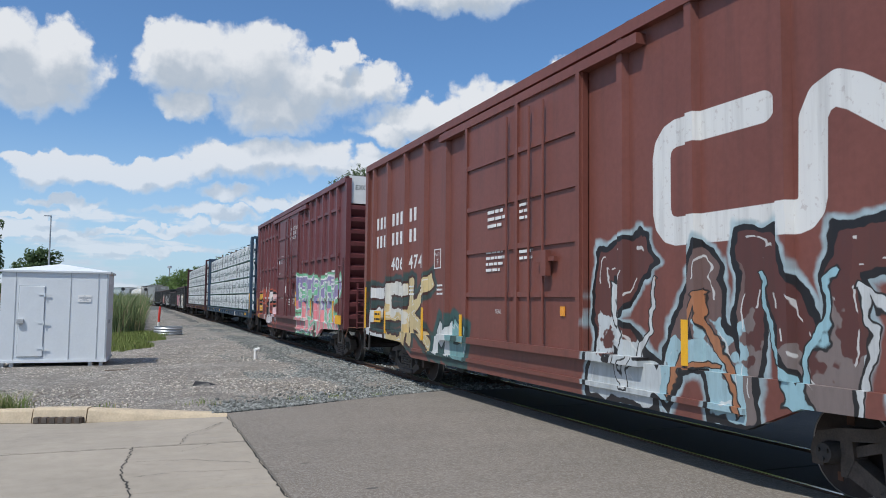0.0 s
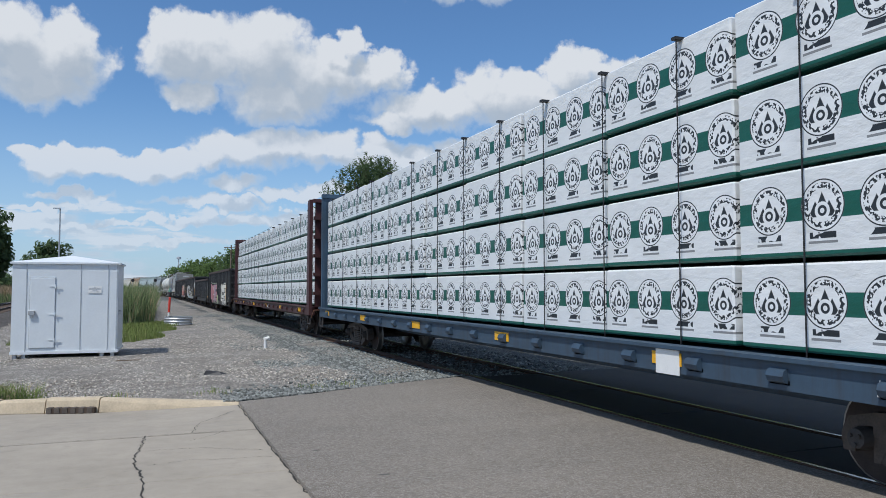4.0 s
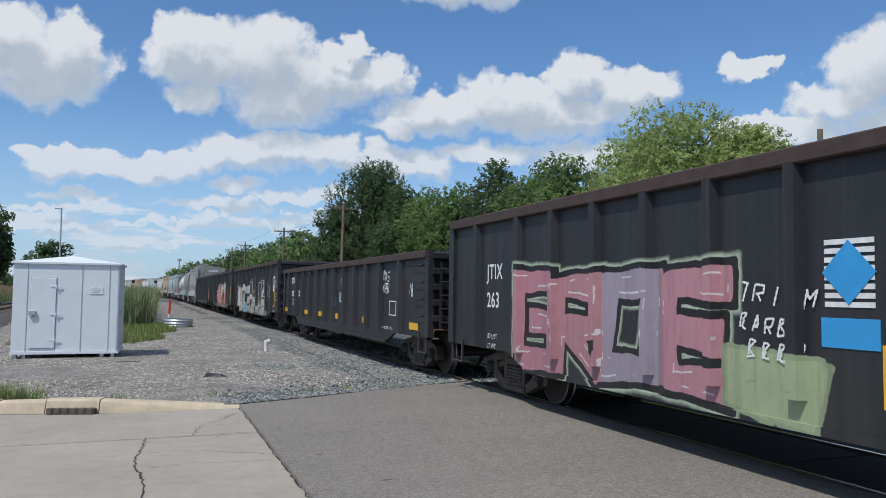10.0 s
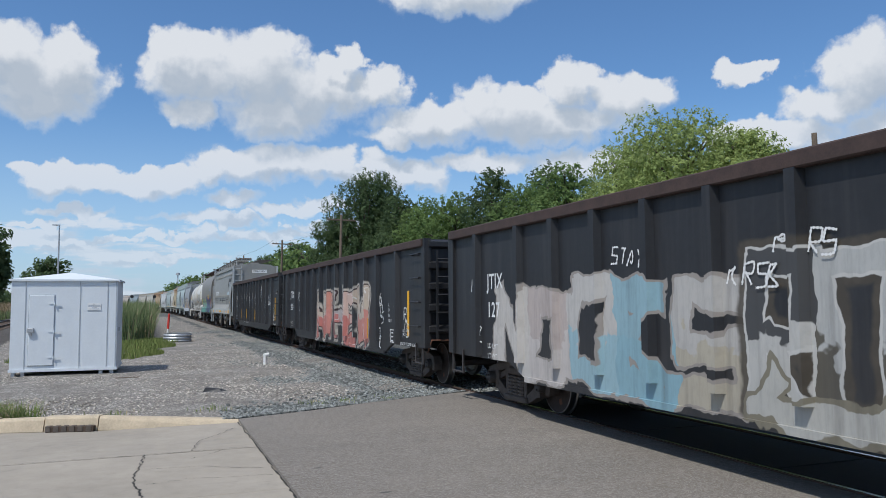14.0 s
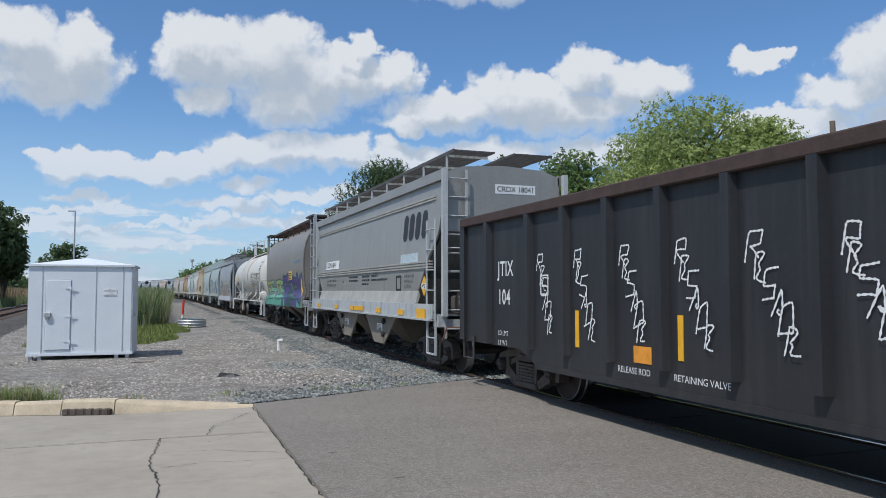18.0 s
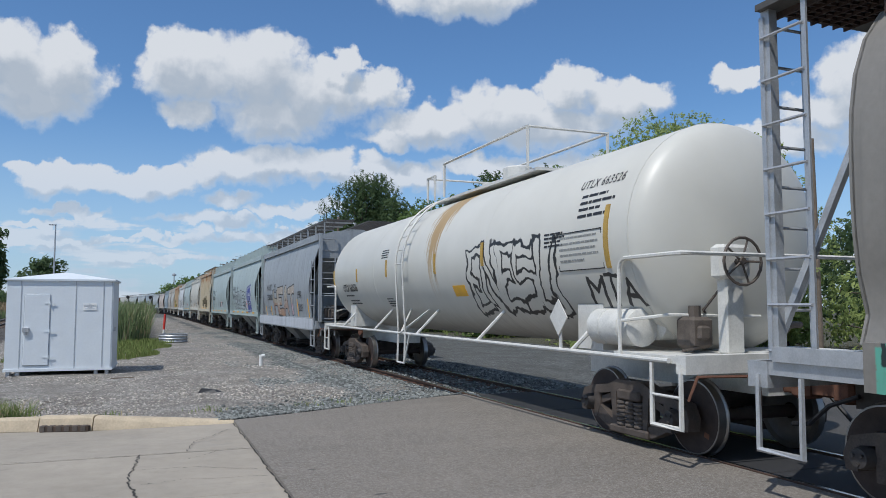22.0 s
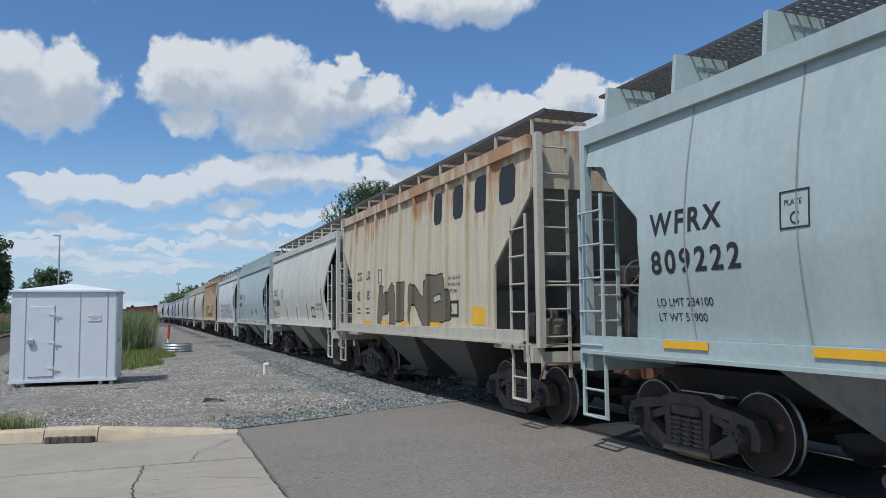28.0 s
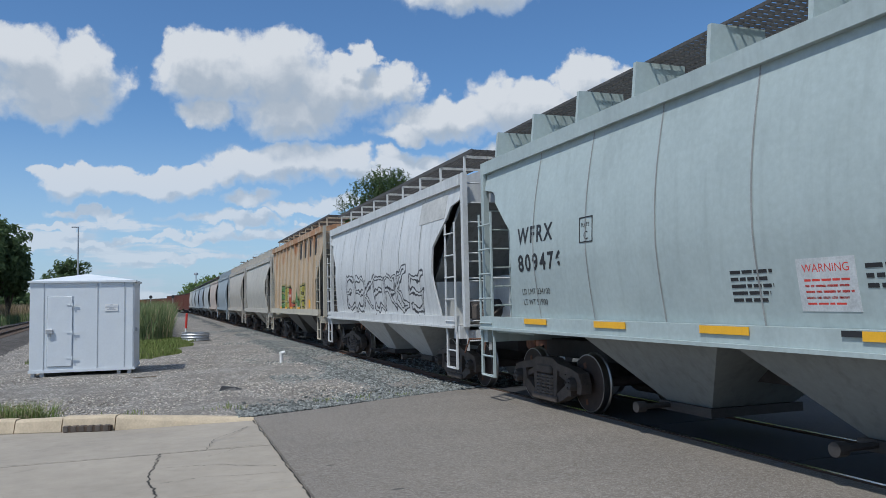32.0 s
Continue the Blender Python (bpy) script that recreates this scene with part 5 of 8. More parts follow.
def wheelset_mesh():
    s = Shape()
    for sg in (-1, 1):
        prof = [(0.80, 0.10), (0.80, 0.16), (0.775, 0.20), (0.77, 0.33), (0.795, 0.365), (0.80, 0.415)]
        s.lathe([(sg * a, r) for a, r in prof], axis="x", n=28)
        tread = [(0.80, 0.415), (0.798, 0.432), (0.70, 0.437), (0.685, 0.460), (0.668, 0.458), (0.664, 0.38), (0.69, 0.34), (0.70, 0.2), (0.69, 0.1)]
        s.lathe([(sg * a, r) for a, r in tread], axis="x", n=28, mat=1, caps=False)
        s.box(sg * 0.79, sg * 0.803, -0.03, 0.05, 0.22, 0.31, 2)
        s.box(sg * 0.79, sg * 0.803, 0.10, 0.16, -0.30, -0.22, 2)
    s.lathe([(-0.95, 0.075), (0.95, 0.075)], axis="x", n=12)
    return s.mesh("wheelset", [WHEEL, TREAD, RUSTY], True)


SIDE_FRAME, SPRINGS, BEARING, WHEELSET = side_frame_mesh(), spring_mesh(), bearing_mesh(), wheelset_mesh()
BOLSTER = Shape().box(-0.95, 0.95, -0.21, 0.21, 0.42, 0.66).lathe([(0.66, 0.24), (0.80, 0.22)], axis="z", n=12).mesh("truck_bolster", TRUCK)
COUPLER = (Shape().box(-0.09, 0.09, -0.75, 0.15, 0.76, 0.94, bev=0.02).box(-0.16, 0.16, -0.95, -0.70, 0.72, 0.99, bev=0.04)).mesh("coupler", RUSTY)
HOSE = Shape().tube([(0.35, 0.1, 0.85), (0.35, -0.25, 0.72), (0.30, -0.55, 0.50), (0.22, -0.85, 0.45)], 0.025, 6).mesh("brake_hose", BLACK)


def trucks(car, spots, detail=True):
    sets = []
    for yc in spots:
        for sx in (-1, 1):
            f = part("side_frame", SIDE_FRAME, TRUCK, car, "dark iron truck side frame", pose(sx * 0.97, yc, 0.0, 0, 0, 0 if sx < 0 else 180))
            for y in (-0.18, 0.0, 0.18):
                part("coil_spring", SPRINGS, TRUCK, f, m=pose(-0.05, y, 0))
            if detail:
                for dy in (-0.89, 0.89):
                    part("bearing", BEARING, STEEL, f, m=pose(-0.09, dy, WHEEL_R, 0, 0, 0))
        part("truck_bolster", BOLSTER, TRUCK, car, m=pose(0, yc, 0))
        for dy in (-0.89, 0.89):
            w = part("wheelset", WHEELSET, WHEEL, car, "steel wheels with polished treads on an axle", pose(0, yc + dy, WHEEL_R))
            sets.append(w)
    return sets


def running_gear(car, u0, u1, h, inset, detail=True):
    """Trucks and couplers of a car that reaches h either way from its middle."""
    sets = trucks(car, (-h + inset, h - inset), detail)
    for sg in (-1, 1):
        turn = 0 if sg < 0 else 180
        part("coupler", COUPLER, RUSTY, car, "rusty knuckle coupler", pose(0, sg * h, 0, 0, 0, turn))
        if detail:
            part("brake_hose", HOSE, BLACK, car, m=pose(0, sg * h, 0, 0, 0, turn))
            lever = Shape().tube([(-1.45, sg * (h + 0.05), 0.72), (-1.38, sg * (h + 0.12), 0.98), (-0.2, sg * (h + 0.16), 0.96), (-0.05, sg * (h + 0.5), 1.0)], 0.016, 5)
            part("uncoupling_lever", lever, RUSTY, car)
    ROLLING.append((car, (u0 + u1) / 2, sets if detail else []))


def ladder(car, name, p, q, w, rungs, material, along="y", r=0.016, rail=0.05):
    """Two stiles between the heights p and q, at place w=(x, y, width), with rungs."""
    x, y, width = w
    s = Shape()
    for o in (0, width):
        if along == "y":
            s.box(x - 0.012, x + 0.012, y + o - rail / 2, y + o + rail / 2, p, q)
        else:
            s.box(x + o - rail / 2, x + o + rail / 2, y - 0.012, y + 0.012, p, q)
    t = part(name, s, material, car)
    me = (Shape().bar((0, 0, 0), (0, width, 0), r, 5) if along == "y" else Shape().bar((0, 0, 0), (width, 0, 0), r, 5)).mesh("rung", material)
    for i in range(rungs):
        part("rung", me, material, t, m=pose(x - (0.02 if along == "y" else 0), y - (0.02 if along == "x" else 0), p + (q - p) * (i + 0.5) / rungs))
    return t


def car_empty(name, label, u0, u1, group=""):
    return thing(name, label, "freight car", pose(TRACK_X, (u0 + u1) / 2, 0), group or "cars of the freight train")


def brake_gear(car, y, z, x=0.35, paint=None):
    """Hand brake, valve and air lines that stand on an end platform; y is the platform's outer edge."""
    paint = paint or STEEL
    stand = part("brake_stand", Shape().box(x - 0.13, x + 0.13, y + 0.18, y + 0.34, z, z + 1.15, bev=0.02).box(x - 0.22, x + 0.22, y + 0.14, y + 0.36, z + 0.85, z + 1.25, bev=0.04), paint, car, "hand brake housing")
    rim = [(x + 0.27 * math.cos(a * 0.3491), y + 0.05, z + 1.05 + 0.27 * math.sin(a * 0.3491)) for a in range(19)]
    wheel = Shape().tube(rim, 0.018, 6)
    for a in range(5):
        wheel.bar((x, y + 0.07, z + 1.05), (x + 0.26 * math.cos(a * 1.2566), y + 0.05, z + 1.05 + 0.26 * math.sin(a * 1.2566)), 0.013, 5)
    wheel.bar((x, y + 0.03, z + 1.05), (x, y + 0.2, z + 1.05), 0.04, 8)
    part("hand_wheel", wheel, RUSTY_GREY, stand, "spoked brake hand wheel")
    part("air_reservoir", Shape().lathe([(-0.62, 0.05), (-0.56, 0.20), (0.56, 0.20), (0.62, 0.05)], (-0.35, y + 1.15, z + 0.32), "x", 14), paint, car, "round air reservoir", smooth=True)
    part("brake_valve", Shape().box(-0.95, -0.62, y + 0.45, y + 0.75, z + 0.05, z + 0.42, bev=0.04).box(-0.88, -0.70, y + 0.40, y + 0.80, z + 0.15, z + 0.32, bev=0.03).lathe([(0.42, 0.07), (0.55, 0.07)], (-0.78, y + 0.6, z), "z", 8), RUSTY_GREY, car)
    part("brake_cylinder", Shape().lathe([(-0.30, 0.11), (-0.28, 0.15), (0.22, 0.15), (0.26, 0.06), (0.55, 0.04)], (0.75, y + 1.0, z + 0.30), "x", 12), RUSTY_GREY, car)
    pipes = Shape().tube([(-1.2, y + 0.3, z + 0.05), (-0.8, y + 0.5, z + 0.06), (-0.3, y + 0.85, z + 0.3), (0.3, y + 0.9, z + 0.62), (0.5, y + 0.5, z + 0.8)], 0.018, 5)
    pipes.tube([(x, y + 0.25, z + 0.9), (x - 0.1, y + 0.6, z + 0.5), (0.2, y + 1.2, z + 0.15)], 0.015, 5).tube([(-0.7, y + 0.7, z + 0.2), (-0.4, y + 1.3, z + 0.1), (0.6, y + 1.4, z + 0.12)], 0.018, 5)
    part("air_pipe", pipes, RUSTY_GREY, car)


# ---- boxcars ----
def boxcar(u0, u1, paint, label, eave, posts, belts, door, end_top=None):
    h = (u1 - u0) / 2
    car = car_empty("boxcar", label, u0, u1)
    W = 1.42
    z0 = 1.00
    part("body", Shape().box(-W, W, -h + 0.06, h - 0.06, z0, eave - 0.04), paint, car)
    part("side_sill", Shape().prism([(-h, 1.06), (h, 1.06), (h, 0.90), (h * 0.66, 0.84), (h * 0.58, 0.56), (-h * 0.58, 0.56), (-h * 0.66, 0.84), (-h, 0.90)], "x", -1.49, -1.40).box(-1.53, -1.48, -h * 0.58, h * 0.58, 0.70, 0.76), paint, car)
    part("side_sill", Shape().prism([(-h, 1.06), (h, 1.06), (h, 0.92), (-h, 0.92)], "x", 1.40, 1.49), paint, car)
    part("underframe", Shape().box(-0.35, 0.35, -h, h, 0.72, 1.0).box(-1.3, 1.3, -0.8, -0.6, 0.7, 1.0).box(-1.3, 1.3, 1.8, 2.0, 0.7, 1.0).lathe([(-0.5, 0.28), (0.5, 0.28)], (0.6, 2.8, 0.66), "y", 12), STEEL, car)
    roof = Shape().prism([(-1.50, eave - 0.10), (-1.50, eave), (0, eave + 0.13), (1.50, eave), (1.50, eave - 0.10)], "y", -h, h)
    for i in range(14):
        y = -h + (i + 0.5) * 2 * h / 14
        roof.prism([(-1.50, eave + 0.005), (0, eave + 0.13), (1.50, eave + 0.005), (0, eave + 0.18)], "y", y - 0.05, y + 0.05)
    part("roof", roof, paint, car)
    part("top_chord", Shape().box(-1.52, -1.42, -h, h, eave - 0.16, eave - 0.02), paint, car)
    for y in posts:
        part("side_post", Shape().prism([(-W - 0.085, y - 0.055), (-W - 0.085, y + 0.055), (-W + 0.01, y + 0.09), (-W + 0.01, y - 0.09)], "z", 1.06, eave - 0.14), paint, car)
    for y0, y1, z in belts:
        part("belt_rail", Shape().box(-W - 0.05, -W + 0.01, y0, y1, z - 0.045, z + 0.045), paint, car)
    for sg in (-1, 1):
        part("corner_post", Shape().box(-1.50, -1.36, sg * h - 0.10, sg * h + 0.10, 0.95, eave - 0.05), paint, car)
        part("corner_post", Shape().box(1.36, 1.50, sg * h - 0.10, sg * h + 0.10, 0.95, eave - 0.05), paint, car)
        n, f, top = 10, sg * h, eave - 0.75
        prof = [(f - sg * 0.10, top), (f - sg * 0.10, 1.05)]
        for i in range(n):
            za, zb = 1.05 + (top - 1.05) * i / n, 1.05 + (top - 1.05) * (i + 1) / n
            prof += [(f - sg * 0.05, za), (f + sg * 0.09, za + (zb - za) * 0.5), (f + sg * 0.09, za + (zb - za) * 0.78), (f - sg * 0.05, za + (zb - za) * 0.95)]
        e = Shape().prism(prof, "x", -1.36, 1.36)
        part("corrugated_end", e, paint, car, "ribbed end wall")
        if end_top:
            part("end_board", Shape().box(-1.40, 1.40, sg * h - 0.05, sg * h + 0.10, top, eave + 0.02), end_top, car, "white height warning board")
            if sg < 0:
                text(car, "EXCESS HEIGHT CAR", -1.25, -h - 0.054, eave - 0.36, 0.13, BLACK, end=True)
        # grab irons and end ladder
        if sg < 0:
            ladder(car, "side_ladder", 1.1, 2.9, (-1.53, -h + 0.06, 0.42), 4, paint)
            ladder(car, "end_ladder", 0.95, 2.2, (-1.15, -h - 0.14, 0.44), 4, paint, along="x")
            part("end_platform", Shape().box(-0.75, 0.8, -h - 0.40, -h, 1.12, 1.16), GALV, car, "galvanised end platform")
        part("side_step", Shape().tube([(-1.5, sg * h - sg * 0.05, 0.95), (-1.5, sg * h - sg * 0.05, 0.55), (-1.5, sg * h - sg * 0.45, 0.55), (-1.5, sg * h - sg * 0.45, 0.95)], 0.02, 5), STEEL, car)
    # door with its ribs and tracks
    d0, d1 = door
    dr = part("door", Shape().box(-1.52, -1.44, d0, d1, 1.12, eave - 0.35), paint, car, "sliding side door")
    for i in range(1, 5):
        z = 1.12 + (eave - 1.47) * i / 5
        part("door_rib", Shape().box(-1.55, -1.515, d0 + 0.05, d1 - 0.05, z - 0.04, z + 0.04), paint, dr)
    for f in (0.02, 0.48, 0.98):
        y = d0 + (d1 - d0) * f
        part("door_stile", Shape().box(-1.56, -1.515, y - 0.045, y + 0.045, 1.12, eave - 0.35), paint, dr)
    for f in (0.25, 0.36, 0.55):
        y = d0 + (d1 - d0) * f
        part("lock_rod", Shape().bar((-1.58, y, 1.15), (-1.58, y, eave - 0.5), 0.02), paint, dr)
    part("door_lever", Shape().box(-1.64, -1.56, d0 + 0.75, d0 + 0.9, 2.1, 2.45).box(-1.60, -1.55, d0 + 0.6, d0 + 1.1, 2.3, 2.36), paint, dr)
    part("door_track", Shape().box(-1.58, -1.42, d0 - 1.2, d1 + 1.2, 1.02, 1.12), paint, car)
    part("door_track", Shape().box(-1.56, -1.42, d0 - 1.2, d1 + 1.2, eave - 0.35, eave - 0.22), paint, car)
    running_gear(car, u0, u1, h, 1.92)
    return car, h


def steps(a, b, n):
    return [a + (b - a) * i / (n - 1) for i in range(n)]


def boxcars():
    # older brown car with a white band mark
    u0, u1 = 2.2, 18.29
    c = (u0 + u1) / 2
    art = [dict(word="BANTZ", y0=-8.3, y1=-2.1, z0=0.64, z1=2.40, top=[(0.115, 0.040, 0.032), (0.16, 0.10, 0.09), (0.10, 0.035, 0.03)], low=[(0.52, 0.56, 0.57), (0.34, 0.50, 0.55), (0.20, 0.16, 0.15)],
                line=(0.012, 0.012, 0.014), edge=0.07, halo=(0.40, 0.52, 0.56), rim=0.05, fat=0.10, split=0.42, wave=0.32),
           dict(word="VAVNW", y0=-8.2, y1=-2.2, z0=0.72, z1=1.9, top=[(0.58, 0.60, 0.60), (0.40, 0.17, 0.08), (0.30, 0.50, 0.56)], line=(0.02, 0.02, 0.02), edge=0.02, fat=0.028, wave=0.5, glint=False),
           dict(word="ESK", y0=3.6, y1=7.9, z0=0.72, z1=2.15, top=[(0.66, 0.66, 0.64), (0.64, 0.62, 0.55), (0.62, 0.50, 0.26)], low=[(0.62, 0.62, 0.60), (0.60, 0.46, 0.22), (0.58, 0.46, 0.24)],
                line=(0.06, 0.022, 0.018), edge=0.05, halo=(0.03, 0.075, 0.07), rim=0.10, fat=0.095, split=0.5, wave=0.30),
           dict(word="MU", y0=1.9, y1=3.3, z0=0.7, z1=1.35, top=[(0.60, 0.62, 0.61), (0.18, 0.34, 0.34)], line=(0.02, 0.05, 0.05), halo=(0.03, 0.10, 0.095), rim=0.12, fat=0.2)]
    bend = [(-3.62 + 0.24 * math.cos(a), 3.36 + 0.24 * math.sin(a)) for a in [math.pi / 2 * (1 - i / 3) for i in range(4)]]
    low = [(-3.62 + 0.24 * math.cos(a), 2.76 - 0.24 * math.sin(a)) for a in [math.pi / 2 * i / 3 for i in range(4)]]
    turn = [(-5.26 - 0.16 * math.sin(a), 2.68 - 0.16 * math.cos(a)) for a in [math.pi / 2 * i / 3 for i in range(4)]]
    ribbon = [(-4.86, 3.60)] + bend + low + turn + [(-5.44, 3.38), (-5.52, 3.52), (-5.68, 3.58), (-5.86, 3.50), (-7.2, 2.55)]
    paint = car_paint("brown_boxcar_paint", (0.185, 0.060, 0.044), 0.05, 0.25, art, 0.5, ribbon=(ribbon, 0.155, (0.70, 0.70, 0.68)))
    car, h = boxcar(u0, u1, paint, "brown steel boxcar with white lettering and sprayed graffiti", 5.10,
                    [7.5, 6.4, 5.2, 4.0, 2.85, -2.7, -3.93, -5.13, -6.35, -7.5], [], (-1.92, 1.83))
    X = -1.424
    # company name as plain blocks, one for each letter
    for z, row in ((3.42, (0.85, 0.85, 0.55)), (2.98, (0.82, 0.85, 0.55))):
        y = 7.36
        for wd, n in zip(row, (3, 3, 2)):
            for i in range(n):
                a = y - wd * i / n
                part("letter_block", Shape().box(X - 0.002, X + 0.002, a - wd / n * 0.50, a, z, z + 0.28), LETTER, car)
            y -= 1.17
    text(car, "406", X, 6.22, 2.42, 0.27, squeeze=1.25, bold=0.010, space=1.2)
    text(car, "474", X, 5.03, 2.42, 0.27, squeeze=1.25, bold=0.010, space=1.2)
    frame_mark(car, X, 3.20, 3.55, 2.36, 2.74)
    text(car, "PLATE", X, 3.52, 2.61, 0.06)
    text(car, "F", X, 3.42, 2.42, 0.13)
    for y, z in ((5.0, 2.05), (4.3, 2.05), (3.4, 2.05)):
        bars(car, X, y, z, (0.3, 0.28, 0.3), 0.05)
    bars(car, -1.535, 0.9, 3.2, (0.55, 0.62, 0.5), 0.07)
    bars(car, -1.535, -0.2, 3.3, (0.7, 0.3, 0.3, 0.3), 0.06)
    bars(car, -1.535, 0.95, 2.55, (0.6, 0.66, 0.62, 0.5), 0.06)
    bars(car, -1.535, -0.2, 2.6, (0.8, 0.4, 0.4), 0.06)
    text(car, "SEAL", -1.535, 0.6, 1.55, 0.07)
    plate(car, "orange_patch", -1.53, -1.5, -1.38, 1.55, 1.68, ORANGE)
    for y, z0, z1 in ((8.02, 1.05, 2.05), (6.44, 0.98, 1.5), (4.03, 0.95, 1.6), (2.1, 1.0, 1.5), (-3.8, 1.09, 1.57)):
        plate(car, "reflector", -1.50 if y != 8.02 else -1.505, y - 0.09, y + 0.02, z0, z1, YELLOW, "yellow reflector strip")
    plate(car, "warning_sign", -1.50, 6.75, 7.25, 1.22, 1.48, YELLOW, "yellow warning sign")
    bars(car, -1.506, 7.2, 1.43, (0.4, 0.42), 0.06, 2.0, BLACK)
    # maroon high car
    u0, u1 = 20.37, 36.27
    art = [dict(word="STACK", y0=-7.3, y1=-1.55, z0=0.62, z1=2.38, top=[(0.28, 0.24, 0.40), (0.31, 0.26, 0.43), (0.26, 0.23, 0.39)], low=[(0.76, 0.28, 0.30), (0.72, 0.32, 0.34), (0.74, 0.26, 0.29)],
                line=(0.72, 0.73, 0.72), edge=0.05, halo=(0.22, 0.54, 0.33), rim=0.08, fat=0.11, split=0.52, wave=0.22, lean=0.05),
           dict(word="VNZWNK", y0=-7.2, y1=-1.7, z0=0.85, z1=2.3, top=[(0.20, 0.50, 0.30), (0.30, 0.55, 0.36)], line=(0.60, 0.62, 0.62), edge=0.022, fat=0.022, wave=0.5, glint=False),
           dict(word="FIBR", y0=2.6, y1=7.3, z0=0.72, z1=1.95, top=[(0.66, 0.38, 0.05), (0.68, 0.66, 0.64), (0.68, 0.62, 0.60), (0.66, 0.44, 0.42)], low=[(0.66, 0.34, 0.04), (0.66, 0.64, 0.64), (0.66, 0.60, 0.60), (0.68, 0.50, 0.52)],
                line=(0.012, 0.010, 0.010), edge=0.08, halo=(0.52, 0.13, 0.08), rim=0.09, fat=0.105, wave=0.28)]
    paint = car_paint("maroon_boxcar_paint", (0.148, 0.042, 0.045), 0.04, 0.22, art, 0.45)
    car, h = boxcar(u0, u1, paint, "maroon high boxcar with ribbed sides and pastel graffiti", 5.16,
                    [-6.95, -6.06, -5.19, -4.26, -3.32, -2.4, -1.85, 2.5, 3.4, 4.2, 5.05, 6.0, 6.87, 7.66], [(y0, y1, z) for y0, y1 in ((-7.1, -1.8), (2.4, 7.4)) for z in (4.36, 3.02)] + [(-6.6, -1.9, 1.73), (2.4, 7.4, 1.78)], (-1.75, 2.3), WHITE)
    X = -1.53
    text(car, "CLOSE AND LOCK", X - 0.03, -0.16, 4.24, 0.12)
    text(car, "DOOR BEFORE", X - 0.03, -0.22, 4.07, 0.12)
    text(car, "MOVING CAR", X - 0.03, -0.3, 3.90, 0.12)
    for words, y in (("21", 7.52), ("04", 6.68), ("3", 5.74)):
        text(car, words, -1.424, y, 2.02, 0.22, squeeze=0.95, bold=0.01)
    text(car, "IC", -1.424, 7.50, 2.52, 0.22, squeeze=0.9, bold=0.008)
    frame_mark(car, -1.424, 4.62, 4.95, 2.05, 2.40)
    text(car, "PLATE", -1.424, 4.93, 2.29, 0.055)
    text(car, "F", -1.424, 4.83, 2.10, 0.12)
    for words, y, z in (("LD LMT", 6.72, 1.60), ("213900", 5.85, 1.60), ("LT WT", 6.72, 1.45), ("72100", 5.85, 1.45)):
        text(car, words, -1.424, y, z, 0.085, squeeze=1.1)
    for y, z, n in ((-5.4, 2.55, 3), (-6.2, 2.6, 5)):
        bars(car, -1.424, y, z, (0.5,) * n, 0.08)
    bars(car, X - 0.03, -0.3, 1.75, (0.3, 0.34, 0.25), 0.06)
    text(car, "UNLATCH", X - 0.03, -1.05, 1.72, 0.055)
    text(car, "TO CLOSE", X - 0.03, -1.05, 1.64, 0.055)
    text(car, "DOOR", X - 0.03, -1.05, 1.56, 0.055)
    text(car, "DO NOT LUBE DOOR", X - 0.03, 1.3, 1.74, 0.05)
    text(car, "SEAL", X - 0.03, 0.2, 1.70, 0.05)
    plate(car, "notice", X - 0.03, 0.32, 0.48, 1.98, 2.22, WHITE, "white notice card", thick=0.003)
    for y, z, w, t in ((3.05, 3.15, 0.22, 0.09), (2.45, 3.12, 0.10, 0.24), (1.95, 3.10, 0.16, 0.12), (1.9, 2.70, 0.16, 0.07), (3.6, 2.75, 0.05, 0.5)):
        plate(car, "tape_scrap", -1.43 if y > 2.4 else X - 0.005, y - w, y, z, z + t, LETTER, "scrap of white tape", thick=0.004)
    text(car, "SECURITY", X - 0.005, 1.55, 3.32, 0.08)
    text(car, "DEVICE", X - 0.005, 1.55, 3.21, 0.08)
    text(car, "ONLY", X - 0.005, 1.55, 3.10, 0.08)
    plate(car, "orange_patch", X - 0.03, -0.2, -0.08, 2.36, 2.48, ORANGE)
    for y, z0, z1 in ((-6.83, 1.1, 1.7), (-3.86, 1.2, 1.7), (-1.35, 1.5, 2.0), (2.3, 1.4, 1.9), (7.35, 1.2, 1.75)):
        plate(car, "reflector", -1.53, y - 0.09, y + 0.02, z0, z1, YELLOW, "yellow reflector strip")
    plate(car, "warning_sign", -1.545, -h + 0.1, -h + 0.75, 1.05, 1.3, YELLOW, "yellow warning sign")
    for i, z in enumerate((4.05, 3.45, 2.95)):
        for r in range(3):
            part("end_print", Shape().box(0.15, 0.75, -h - 0.098, -h - 0.09, z - r * 0.11, z - r * 0.11 + 0.055), LETTER, car)


